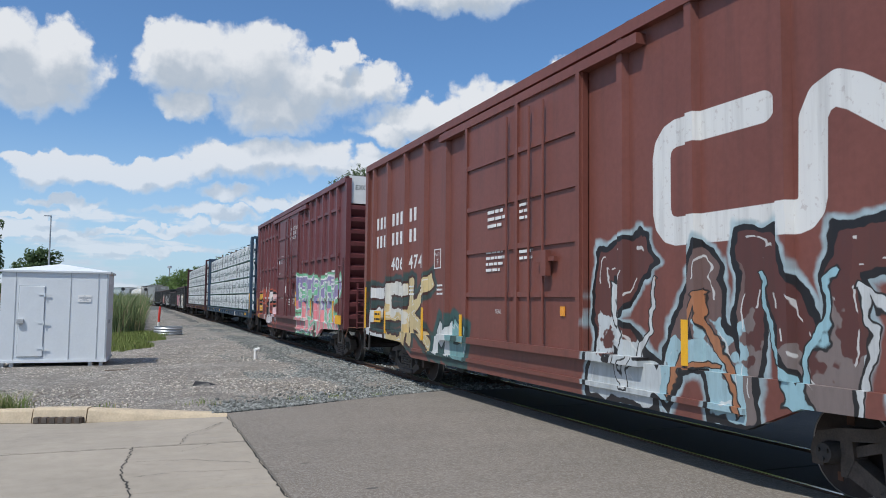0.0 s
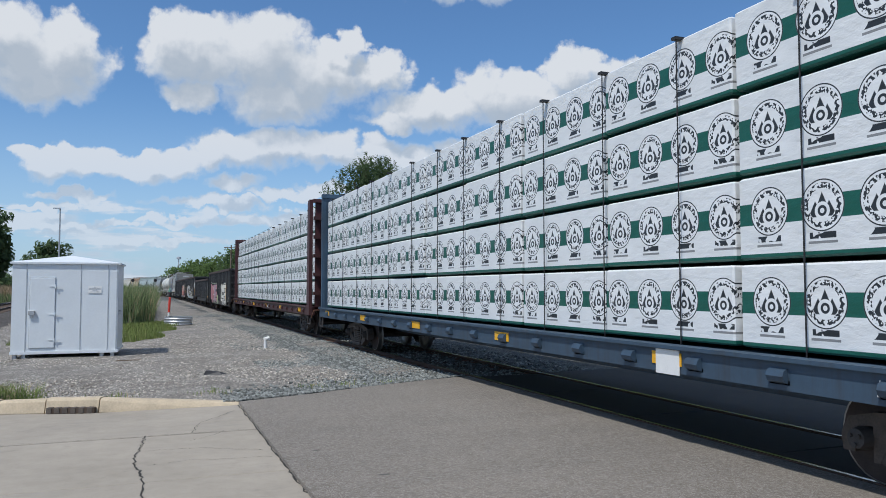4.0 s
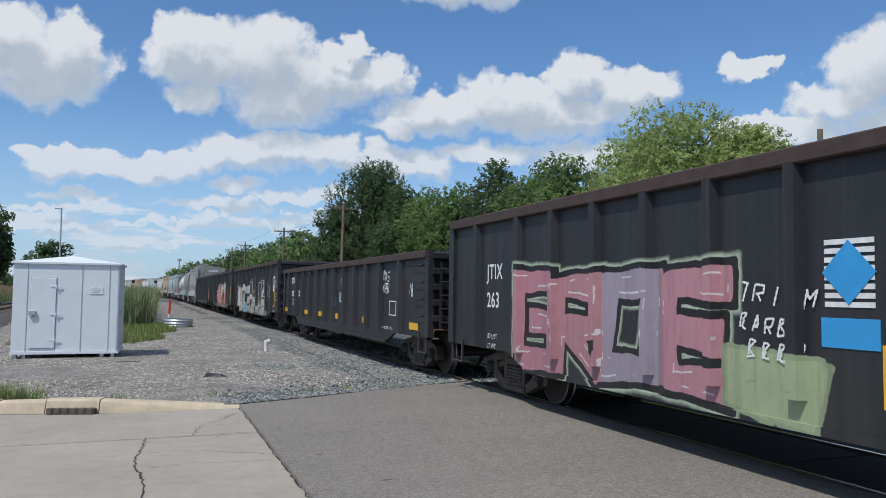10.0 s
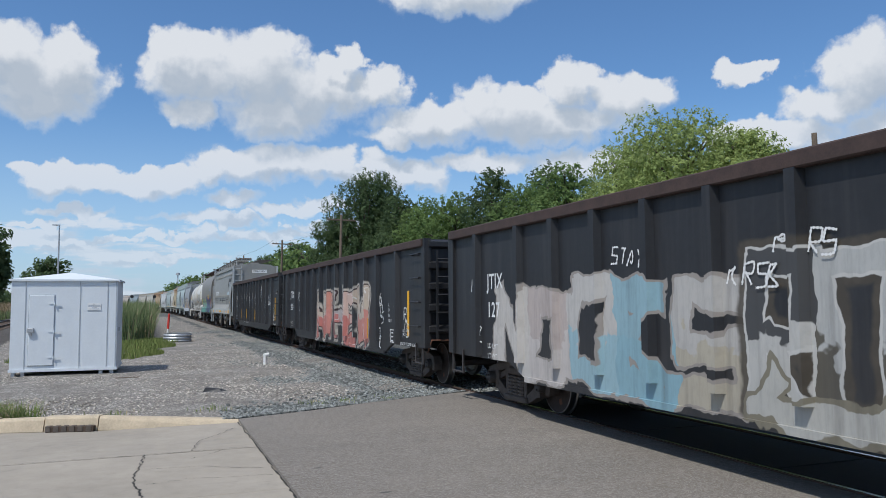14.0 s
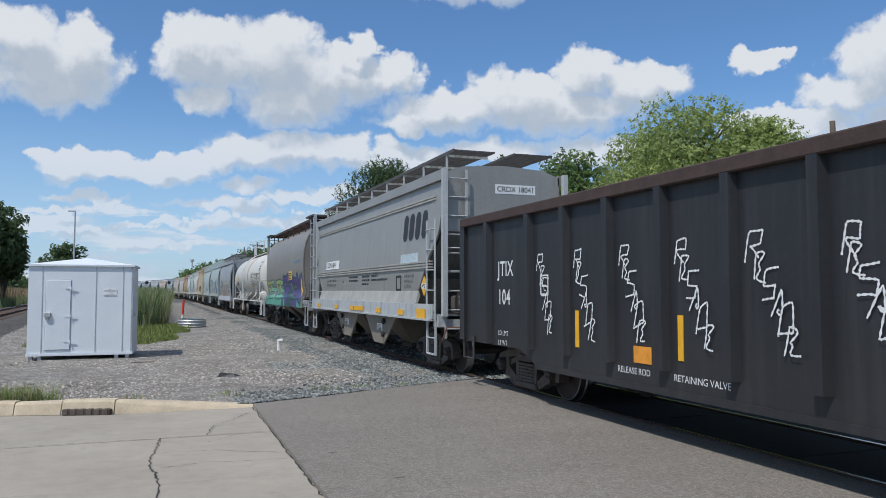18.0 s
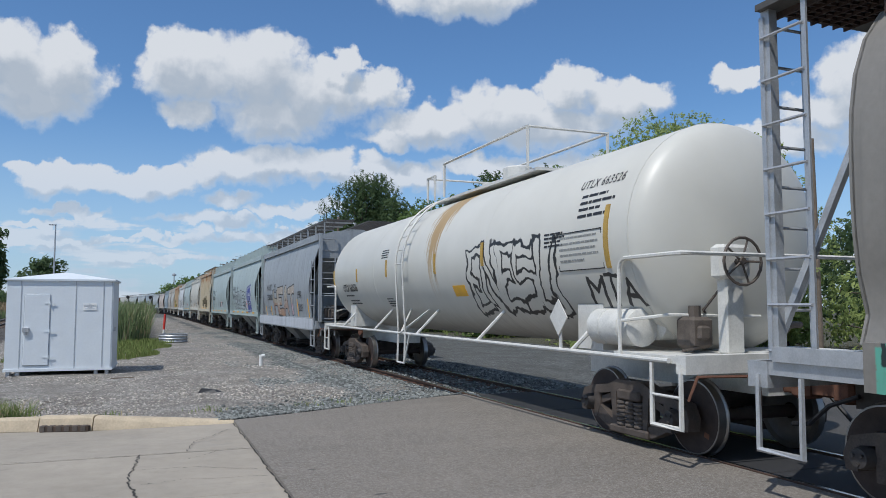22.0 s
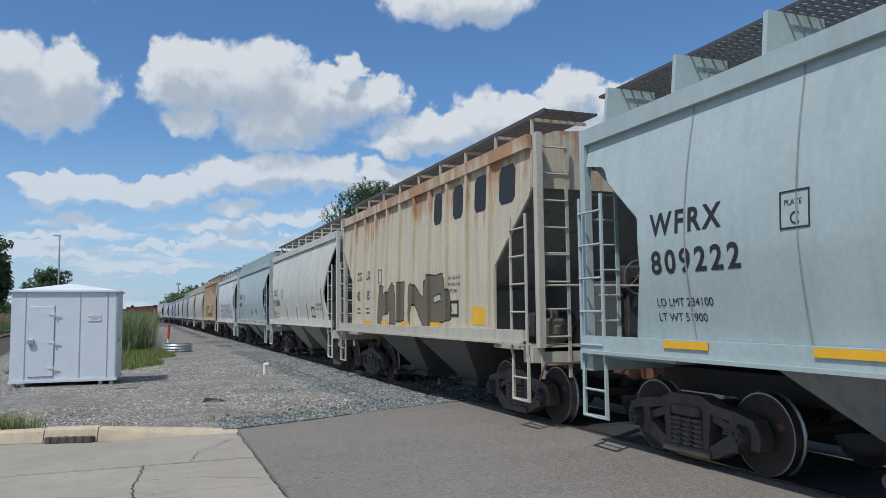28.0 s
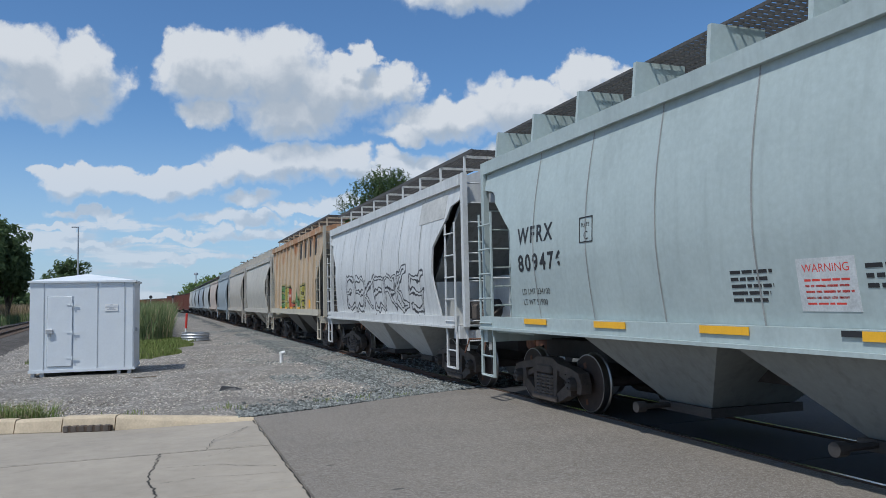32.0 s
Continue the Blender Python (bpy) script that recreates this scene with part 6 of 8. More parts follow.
# ---- lumber cars ----
def lumber_car(u0, u1, paint, label, gaps, seed):
    h = (u1 - u0) / 2
    car = car_empty("lumber_car", label, u0, u1)
    rng = random.Random(seed)
    top = 4.62
    part("deck", Shape().box(-1.35, 1.35, -h, h, 0.98, 1.08), paint, car)
    part("centre_sill", Shape().prism([(-h, 1.0), (h, 1.0), (h, 0.72), (h * 0.68, 0.72), (h * 0.6, 0.55), (-h * 0.6, 0.55), (-h * 0.68, 0.72), (-h, 0.72)], "x", -0.32, 0.32), paint, car)
    for sx in (-1, 1):
        part("side_sill", Shape().box(sx * 1.40 - 0.07, sx * 1.40 + 0.07, -h, h, 0.80, 1.10).box(sx * 1.49 - 0.03, sx * 1.49 + 0.03, -h, h, 1.06, 1.10), paint, car)
    for i in range(20):
        y = -h + 1.2 + i * (2 * h - 2.4) / 19
        part("winch", Shape().lathe([(-0.10, 0.07), (0.10, 0.07)], (-1.47, y, 0.93), "y", 8).box(-1.47, -1.38, y - 0.12, y + 0.12, 0.85, 0.89), paint, car)
    truss = Shape().box(-0.10, 0.10, -h + 0.5, h - 0.5, top - 0.12, top)
    for i in range(12):
        y = -h + 1.0 + i * (2 * h - 2.0) / 11
        truss.box(-0.06, 0.06, y - 0.06, y + 0.06, 1.08, top - 0.1)
    part("centre_truss", truss, paint, car)
    for sg in (-1, 1):
        f = sg * h
        sheet = Shape().box(-1.32, 1.32, min(f, f - sg * 0.08), max(f, f - sg * 0.08), 1.0, 4.71)
        wall = part("bulkhead", sheet, paint, car, "ribbed steel end bulkhead")
        for sx in (-1, 1):
            w = 0.40 if sg < 0 else 0.10
            cheek = Shape().prism([(f + sg * 0.04, 0.80), (f - sg * w, 0.80), (f - sg * w * 0.75, 4.70), (f - sg * w * 0.55, 4.78), (f + sg * 0.04, 4.80)], "x", sx * (1.48 if sg < 0 else 1.36) - 0.06, sx * (1.48 if sg < 0 else 1.36) + 0.06)
            part("bulkhead_cheek", cheek, paint, wall)
        part("bulkhead_cap", Shape().box(-1.42, 1.42, f - 0.12, f + (0.14 if sg < 0 else 0.06), 4.702, 4.82), paint, wall)
        rib = Shape().box(-1.40, 1.40, 0.002 if sg > 0 else -0.16, 0.05 if sg > 0 else -0.002, -0.06, 0.06).mesh("bulkhead_rib", paint)
        for z in (1.55, 2.2, 2.85, 3.5, 4.15):
            part("bulkhead_rib", rib, paint, wall, m=pose(0, f, z))
        for x in (-0.62, 0.62):
            part("bulkhead_post", Shape().box(x - 0.06, x + 0.06, min(f + sg * (0.162 if sg < 0 else 0.052), f + sg * (0.22 if sg < 0 else 0.09)), max(f + sg * (0.162 if sg < 0 else 0.052), f + sg * (0.22 if sg < 0 else 0.09)), 1.0, 4.70), paint, wall)
        if sg < 0:
            ladder(car, "end_ladder", 0.9, 4.6, (-0.98, f - 0.24, 0.42), 9, paint, along="x")
            part("end_platform", Shape().box(-1.2, 1.2, f - 0.55, f - 0.05, 1.05, 1.10), STEEL, car)
            part("hand_brake", Shape().lathe([(-0.05, 0.28), (0, 0.30), (0.05, 0.28)], (0.35, f - 0.3, 2.35), "y", 16), STEEL, car)
        part("side_step", Shape().tube([(-1.46, f - sg * 0.05, 0.85), (-1.46, f - sg * 0.05, 0.5), (-1.46, f - sg * 0.45, 0.5), (-1.46, f - sg * 0.45, 0.85)], 0.02, 5), STEEL, car)
    # wrapped bundles, five stacks long and four high on either side
    a, b = -h + 0.46, h - 0.13
    cuts = [a] + gaps + [b]
    H = 0.865
    straps = []
    for s0, s1 in zip(cuts, cuts[1:]):
        ln = s1 - s0 - 0.05
        for sx in (-1, 1):
            n = 2 if ln > 4 else 1
            for r in range(4):
                for j in range(n):
                    ly = s0 + 0.02 + ln * j / n
                    l2 = ln / n - 0.02
                    dx = rng.uniform(-0.025, 0.025)
                    s = Shape().box(-1.10, -0.02, 0, l2, 0.0, H - 0.045, bev=0.02)
                    bx = -0.14 if sx < 0 else 1.26
                    part("lumber_pack", s, WRAP, car, "white and green wrapped lumber bundle", pose(bx + dx, ly, 1.13 + r * H + rng.uniform(0, 0.012)))
        for k in range(3):
            straps.append(s0 + ln * (k + 0.5) / 3)
    for y in straps:
        y += rng.uniform(-0.1, 0.1)
        part("tie_cable", Shape().bar((-1.29, y, 0.95), (-1.29, y, 4.55), 0.008, 4), BLACK, car)
        part("corner_guard", Shape().box(-1.33, -1.20, y - 0.04, y + 0.04, 4.53, 4.563), BLACK, car, "black strap corner guard")
    for i in range(6):
        y = -h + 1.8 + i * (2 * h - 3.2) / 5
        plate(car, "reflector", -1.475, y, y + 0.5, 0.88, 1.02, YELLOW, "yellow reflector strip")
    running_gear(car, u0, u1, h, 3.2)
    return car, h


def lumber_cars():
    blue = car_paint("blue_lumber_car_paint", (0.035, 0.075, 0.125), 0.10, 0.45, (), 0.55)
    car, h = lumber_car(38.25, 62.2, blue, "blue centre-beam lumber car stacked with white and green bundles", [-6.6, -1.9, 2.6, 7.3], 1)
    plate(car, "reflector", -1.545, -h + 0.05, -h + 0.16, 1.05, 2.0, YELLOW, "yellow reflector strip")
    plate(car, "notice", -1.48, -6.0, -5.6, 0.78, 1.05, WHITE)
    text(car, "JACK HERE", -1.478, -h + 3.6, 0.9, 0.10)
    text(car, "735", 0.95, -h - 0.21, 4.25, 0.2, end=True)
    red = car_paint("maroon_lumber_car_paint", (0.062, 0.017, 0.019), 0.04, 0.35, (), 0.55)
    car, h = lumber_car(63.63, 87.45, red, "maroon centre-beam lumber car stacked with white and green bundles", [-6.4, -1.6, 3.2, 7.0], 2)
    text(car, "62665", -1.478, 5.2, 0.86, 0.17, squeeze=0.9)
    text(car, "IH 11-5", -1.478, -2.4, 0.97, 0.10)
    text(car, "L 76-4 IL 73-0", -1.478, -2.0, 0.84, 0.11)
    text(car, "LD LMT 223", -1.478, 3.9, 0.97, 0.09)
    text(car, "NO WALKING SURFACE", 0.2, -h - 0.15, 4.74, 0.06, end=True)
    frame_mark(car, -1.478, 8.35, 8.65, 0.86, 1.06, 0.012)
    text(car, "C", -1.478, 8.56, 0.89, 0.08)


# ---- gondolas ----
def gondola(u0, u1, paint, label, top, posts, detail=True, foot=0.90):
    h = (u1 - u0) / 2
    car = car_empty("gondola_car", label, u0, u1)
    W = 1.44
    for sx in (-1, 1):
        part("side_wall", Shape().prism([(-h + 0.05, top - 0.05), (-h + 0.05, foot - 0.1), (-h * 0.73, foot - 0.1), (-h * 0.66, foot - 0.32), (h * 0.66, foot - 0.32), (h * 0.73, foot - 0.1), (h - 0.05, foot - 0.1), (h - 0.05, top - 0.05)], "x", sx * W - 0.035, sx * W + 0.035), paint, car)
        part("top_chord", Shape().box(sx * 1.47 - 0.10, sx * 1.47 + 0.10, -h, h, top - 0.16, top, bev=0.015), CHORD, car, "rust-brown top chord")
    part("floor", Shape().box(-W, W, -h + 0.05, h - 0.05, 1.0, 1.10), RUSTY, car)
    part("centre_sill", Shape().box(-0.35, 0.35, -h, h, 0.65, 1.0), STEEL, car)
    part("bottom_chord", Shape().box(-1.50, -1.40, -h * 0.66, h * 0.66, foot - 0.36, foot - 0.28), paint, car)
    for y in posts:
        part("side_post", Shape().prism([(-W - 0.13, y - 0.06), (-W - 0.13, y + 0.06), (-W - 0.02, y + 0.10), (-W - 0.02, y - 0.10)], "z", foot - 0.08, top - 0.15), paint, car)
    for sg in (-1, 1):
        f = sg * h
        part("end_wall", Shape().box(-W, W, f - 0.05, f + 0.05, foot + 0.05, top - 0.02), paint, car)
        for z in steps(foot + 0.3, top - 0.12, 5):
            part("end_rib", Shape().prism([(f, z - 0.11), (f + sg * 0.17, z - 0.05), (f + sg * 0.17, z + 0.05), (f, z + 0.11)], "x", -W, W), paint, car)
        for sx in (-1, 1):
            part("corner_post", Shape().box(sx * 1.46 - 0.07, sx * 1.46 + 0.07, f - 0.11, f + 0.11, foot - 0.08, top), paint, car)
        if detail and sg < 0:
            ladder(car, "end_ladder", 1.0, top - 0.25, (-1.30, f - 0.24, 0.44), 5, paint, along="x")
            for z in steps(1.25, top - 0.3, 4):
                part("grab_iron", Shape().tube([(-1.47, f + 0.18, z), (-1.56, f + 0.18, z), (-1.56, f + 0.72, z), (-1.47, f + 0.72, z)], 0.014, 5), paint, car)
            part("hand_brake", Shape().lathe([(-0.04, 0.24), (0.0, 0.26), (0.04, 0.24)], (0.55, f - 0.32, top - 0.55), "y", 14), STEEL, car)
        if detail:
            part("side_step", Shape().tube([(-1.5, f - sg * 0.05, foot), (-1.5, f - sg * 0.05, 0.5), (-1.5, f - sg * 0.5, 0.5), (-1.5, f - sg * 0.5, foot)], 0.02, 5), STEEL, car)
    if detail:
        part("brake_pipe", Shape().tube([(-1.2, -h + 3.2, 0.75), (-1.2, 0, 0.7), (-1.1, h - 3.2, 0.75)], 0.022, 5), STEEL, car)
        part("air_tank", Shape().lathe([(-0.55, 0.05), (-0.5, 0.2), (0.5, 0.2), (0.55, 0.05)], (-0.75, 1.5, 0.72), "y", 12), STEEL, car)
    running_gear(car, u0, u1, h, 1.70, detail)
    return car, h


COAL = (0.0165, 0.017, 0.0192)
CHORD = plain("rusty_chord", (0.055, 0.034, 0.028), 0.75, vary=0.4, scale=5)


def scribble(car, word, y, z, cap, step, rng, x=-1.478, w=0.011, material=None):
    """A thin sprayed tag: rounded strokes, one shape after another, step=(along, down)."""
    s, n = Shape(), 0
    for c in word:
        p = []
        for q in GLYPHS[c].split():
            for gx, gz in ((q[0], q[1]), (q[2], q[3])):
                p.append(Vector((y - cap * 0.62 * (int(gx) / 4 + rng.uniform(-0.12, 0.12)), z + cap * (int(gz) / 6 + rng.uniform(-0.1, 0.1)))))
        for _ in range(3):
            p = [p[0]] + [q for a, b in zip(p, p[1:]) for q in (a * 0.75 + b * 0.25, a * 0.25 + b * 0.75)] + [p[-1]]
        for _ in range(16):
            p = [p[0]] + [(a + b * 2 + c) / 4 for a, b, c in zip(p, p[1:], p[2:])] + [p[-1]]
        p = [Vector((q.x - 0.22 * (q.y - z), q.y)) for q in p]
        v = []
        for i, o in enumerate(p):
            d = (p[min(len(p) - 1, i + 1)] - p[max(0, i - 1)])
            d = d.normalized() if d.length > 1e-6 else Vector((1, 0))
            ww = w * (1.0 + 0.35 * math.sin(i * 0.5 + n))
            n += 1
            off = x - 0.00008 * n
            v += [(off, o.x + d.y * ww, o.y - d.x * ww), (off, o.x - d.y * ww, o.y + d.x * ww)]
        s.add(v, [(2 * i, 2 * i + 1, 2 * i + 3, 2 * i + 2) for i in range(len(p) - 1)])
        y, z = y - step[0] + rng.uniform(-0.03, 0.03), z - step[1] + rng.uniform(-0.02, 0.02)
    part("sprayed_tag", s, material or LETTER, car, "thin white sprayed scribble" if material is None else "")


def stencils(car, h, rng, number, marks, y):
    X = -1.479
    if marks:
        text(car, marks, X, y, 1.97, 0.24, squeeze=0.85, bold=0.005, space=1.1)
    text(car, number, X, y, 1.50, 0.24, squeeze=0.85, bold=0.005, space=1.1)
    text(car, "LD LMT", X, y, 0.98, 0.08)
    text(car, "LT WT", X, y, 0.82, 0.08)
    text(car, "2 INCH HF COMP SHOES", X, -h + 1.62, 0.81, 0.065)
    text(car, "LIFT AND", X, -h + 1.45, 1.10, 0.065)
    text(car, "JACK HERE", X, -h + 1.45, 1.02, 0.065)
    frame_mark(car, X, -h + 1.86, -h + 2.36, 0.83, 1.13, 0.02)
    bars(car, X, -h + 2.28, 1.07, (0.14, 0.14, 0.14), 0.045, 2.0)
    for i, (k, v) in enumerate((("IL", "52-6"), ("IW", "9-5"), ("IH", "6-5"), ("CU FT", "3267"))):
        text(car, k, X, -h + 2.5, 1.66 - i * 0.12, 0.07)
        text(car, v, X, -h + 2.1, 1.66 - i * 0.12, 0.07)


def gondolas():
    specs = [
        (89.62, 106.32, 3.06, [dict(word="JAS", y0=-5.45, y1=-2.75, z0=0.58, z1=2.0, top=[(0.66, 0.65, 0.60)], line=(0.015, 0.015, 0.015), edge=0.05, back=(0.64, 0.63, 0.58), fat=0.10, hollow=True, wave=0.25),
                             dict(word="GROE", y0=1.05, y1=5.75, z0=0.62, z1=2.05, top=[(0.44, 0.20, 0.23), (0.42, 0.20, 0.22), (0.32, 0.27, 0.32), (0.46, 0.22, 0.25)], line=(0.012, 0.012, 0.012), edge=0.08,
                                  halo=(0.46, 0.54, 0.40), rim=0.035, fat=0.115, lean=0.0, wave=0.10),
                             dict(word="OO", y0=0.1, y1=1.15, z0=0.6, z1=1.2, top=[(0.36, 0.42, 0.24)], line=(0.28, 0.34, 0.20), edge=0.04, fat=0.24, glint=False)],
         "263", "JTIX", "black gondola with white block and pink outlined graffiti", 14),
        (107.66, 124.4, 2.60, [], "3182 53", "DJTX", "black gondola with a white scrawl and a blue sign", 13),
        (126.08, 142.78, 3.06, [dict(word="NOOBS", y0=0.9, y1=6.5, z0=0.6, z1=2.0, top=[(0.50, 0.47, 0.43), (0.44, 0.38, 0.35), (0.48, 0.46, 0.43), (0.26, 0.40, 0.45), (0.45, 0.43, 0.40)],
                                     low=[(0.54, 0.51, 0.47), (0.52, 0.48, 0.45), (0.30, 0.45, 0.50), (0.24, 0.40, 0.46), (0.42, 0.38, 0.30)], line=(0.30, 0.27, 0.24), edge=0.04, fat=0.12, wave=0.35, glint=False),
                                dict(word="ROAUOSH", y0=-4.7, y1=0.95, z0=0.62, z1=2.1, top=[(0.06, 0.06, 0.06), (0.42, 0.42, 0.40), (0.05, 0.05, 0.05), (0.30, 0.34, 0.35)], low=[(0.46, 0.45, 0.42), (0.10, 0.09, 0.07), (0.42, 0.45, 0.46)],
                                     line=(0.50, 0.49, 0.46), edge=0.03, halo=(0.075, 0.062, 0.045), rim=0.08, fat=0.07, wave=0.22, lean=0.02, glint=False),
                                dict(word="UVU", y0=-4.4, y1=0.9, z0=0.58, z1=1.2, top=[(0.45, 0.44, 0.40), (0.40, 0.44, 0.44)], line=(0.20, 0.18, 0.13), edge=0.06, fat=0.20, wave=0.40, glint=False)], "127", "JTIX", "black gondola covered in pale layered graffiti", 14),
        (144.3, 160.9, 3.06, [dict(word="NIHEW", y0=-4.2, y1=2.0, z0=0.6, z1=2.15, top=[(0.50, 0.42, 0.34), (0.52, 0.24, 0.18), (0.40, 0.36, 0.34), (0.55, 0.40, 0.34)], low=[(0.50, 0.18, 0.15), (0.55, 0.24, 0.20), (0.52, 0.20, 0.18)],
                                     line=(0.05, 0.03, 0.03), edge=0.035, halo=(0.52, 0.48, 0.42), rim=0.06, fat=0.105, wave=0.3)], "209", "JTIX", "black gondola with a red and white graffiti block", 14),
        (162.1, 179.1, 3.06, [], "104", "JTIX", "black gondola with thin white scrawls", 14),
    ]
    for i, (u0, u1, top, art, number, marks, label, n) in enumerate(specs):
        rng = random.Random(40 + i)
        h = (u1 - u0) / 2
        paint = car_paint("black_gondola_paint", COAL, 0.26, 0.30, art, 0.52, fade=0.16)
        posts = [-h + 1.75] + steps(-h + 3.3, h - 2.7, n - 3) + [h - 1.15]
        car, h = gondola(u0, u1, paint, label, top, posts)
        if top > 3:
            stencils(car, h, rng, number, marks, h - 1.5)
            ys = (-h + 1.05 if i else -h + 1.78, -4.0, -0.6, h - 1.05)
            for j, y in enumerate(ys):
                plate(car, "reflector", -1.58 if j == 0 and not i else -1.482, y - 0.05, y + 0.06, 1.02 if j in (0, 3) else 0.85, 2.0 if j in (0, 3) else 1.35, YELLOW, "yellow reflector strip")
        else:
            X = -1.479
            text(car, "DJTX", X, 6.93, 2.05, 0.20, squeeze=0.85, bold=0.01)
            text(car, "3182", X, 6.93, 1.55, 0.20, squeeze=0.8, bold=0.01)
            text(car, "53", X, 5.54, 1.55, 0.20, squeeze=0.8, bold=0.01)
            text(car, "LD LMT", X, 6.8, 1.36, 0.08)
            text(car, "LT WT", X, 6.8, 1.22, 0.08)
            for y in (-7.75, -3.93, -0.65, 1.55, 3.76, 7.7):
                plate(car, "reflector", X, y, y + 0.55, 0.93, 1.08, YELLOW, "yellow reflector strip")
            frame_mark(car, X, -6.25, -5.73, 1.19, 1.53, 0.02)
            text(car, "2 INCH HF COMP SHOES", X, -5.0, 0.86, 0.06)
        if i in (0, 1):
            y = -0.24 if i == 0 else -0.14
            s = Shape()
            for r in range(8):
                s.box(-1.484, -1.478, y - 0.24, y + 0.24, 1.64 + r * 0.075, 1.685 + r * 0.075)
            part("striped_emblem", s, LETTER, car, "white striped emblem")
            z = 1.93
            part("emblem_diamond", Shape().prism([(y - 0.26, z), (y, z - 0.27), (y + 0.26, z), (y, z + 0.27)], "x", -1.490, -1.484), BLUE, car, "blue diamond emblem")
            plate(car, "blue_panel", -1.478, y - 0.28, y + 0.28, z - 0.63, z - 0.38, BLUE, "blue panel")
        if i == 2:
            ring = Shape()
            c = (-7.15, 2.05)
            pts = [(-1.482, c[0] + 0.27 * math.cos(a * 0.35), c[1] + 0.34 * math.sin(a * 0.35)) for a in range(19)]
            ring.tube(pts, 0.016, 4).bar((-1.482, c[0], c[1] + 0.33), (-1.482, c[0], c[1]), 0.016, 4).bar((-1.482, c[0], c[1]), (-1.482, c[0] - 0.2, c[1] - 0.24), 0.016, 4).bar((-1.482, c[0], c[1]), (-1.482, c[0] + 0.2, c[1] - 0.24), 0.016, 4)
            part("sprayed_ring", ring, LETTER, car, "white sprayed ring sign")
            text(car, "LOVE", -1.482, -4.35, 2.15, 0.22, squeeze=0.9)
            plate(car, "white_patch", -1.479, -6.6, -5.9, 1.75, 1.95, LETTER)
        panels = [(a + b) / 2 for a, b in zip(posts, posts[1:])][::-1]
        if i == 0:
            scribble(car, "TRISM", 1.0, 1.68, 0.17, (0.20, 0.01), rng)
            scribble(car, "EARB", 1.0, 1.42, 0.15, (0.18, 0.01), rng)
            scribble(car, "BEER", 0.9, 1.16, 0.15, (0.18, 0.0), rng)
            scribble(car, "IB", -2.05, 1.5, 0.22, (0.05, 0.24), rng)
        elif i == 1:
            scribble(car, "MAS", -5.25, 2.05, 0.20, (0.17, 0.03), rng)
            scribble(car, "KRSN", -5.2, 1.72, 0.22, (0.13, 0.02), rng)
            scribble(car, "HAS", -0.95, 1.95, 0.24, (0.14, 0.05), rng)
            scribble(car, "BEASY", -0.8, 1.45, 0.26, (0.14, 0.02), rng)
            scribble(car, "NA", -7.2, 1.7, 0.22, (0.10, 0.1), rng)
        elif i == 2:
            for words, y, z in (("HARS", 0.6, 2.2), ("MRS", -0.6, 2.25), ("STAY", 3.2, 2.2), ("NIGHT", -2.2, 2.18), ("W", -6.6, 2.2), ("KRSB", 1.2, 1.9), ("BARD", -1.2, 1.75)):
                scribble(car, words, y, z, 0.20, (0.17, 0.01), rng)
            for words, y in (("NARBE", 7.5), ("KOAS", -5.2), ("RESA", -7.6)):
                scribble(car, words, y, 1.95, 0.26, (0.06, 0.22), rng)
        elif i == 3:
            for words, y, z in (("WROS", -5.0, 1.75), ("RHS", -6.9, 1.35), ("BADE", -4.8, 1.2)):
                scribble(car, words, y, z, 0.26, (0.10, 0.16), rng)
            scribble(car, "RSAM", 5.3, 1.9, 0.26, (0.16, 0.05), rng)
            scribble(car, "BOZAN", 5.1, 1.5, 0.26, (0.10, 0.12), rng)
        elif i == 4:
            for j, y in enumerate(panels[1:8]):
                scribble(car, "RESADE", y + 0.36, 2.02, 0.27, (0.085, 0.185), rng, w=0.010)
            for j in (2, 4, 7):
                plate(car, "reflector", -1.481, panels[j] + 0.22, panels[j] + 0.31, 0.95, 1.45, YELLOW, "yellow reflector strip")
            frame_mark(car, -1.48, panels[1] - 0.02, panels[1] + 0.22, 1.66, 1.96, 0.02)
            text(car, "C", -1.48, panels[1] + 0.14, 1.72, 0.09)
            scribble(car, "NUN", panels[8] + 0.1, 2.0, 0.9, (0.35, 0.1), rng, w=0.012)
            scribble(car, "MOA", panels[10] + 0.3, 1.9, 0.4, (0.12, 0.35), rng, w=0.010)
            scribble(car, "LOW", panels[11] + 0.45, 1.7, 0.42, (0.33, -0.02), rng, w=0.020)
            scribble(car, "RAE", -7.0, 1.4, 0.36, (0.03, 0.22), rng, w=0.010)
            scribble(car, "FSH", -7.6, 2.2, 0.16, (0.13, 0.0), rng, w=0.007)
            text(car, "RELEASE ROD", -1.479, panels[3] + 0.4, 0.72, 0.075)
            text(car, "RETAINING VALVE", -1.479, panels[4] + 0.4, 0.72, 0.075)
            plate(car, "orange_patch", -1.48, panels[3] - 0.3, panels[3] + 0.05, 0.86, 1.06, ORANGE)


# ---- covered hoppers ----
RIDGE = plain("ridge_metal", (0.40, 0.38, 0.335), 0.5, 0.2, vary=0.3, scale=3)
SEAM = plain("seam_paint", (0.27, 0.275, 0.265), 0.7, vary=0.3, scale=3)
# end sheets: shade under the overhang put into the base colour, plus grime streaks
SHADED_END = car_paint("shaded_grimy_end_paint", (0.19, 0.20, 0.20), 0.1, 0.5)


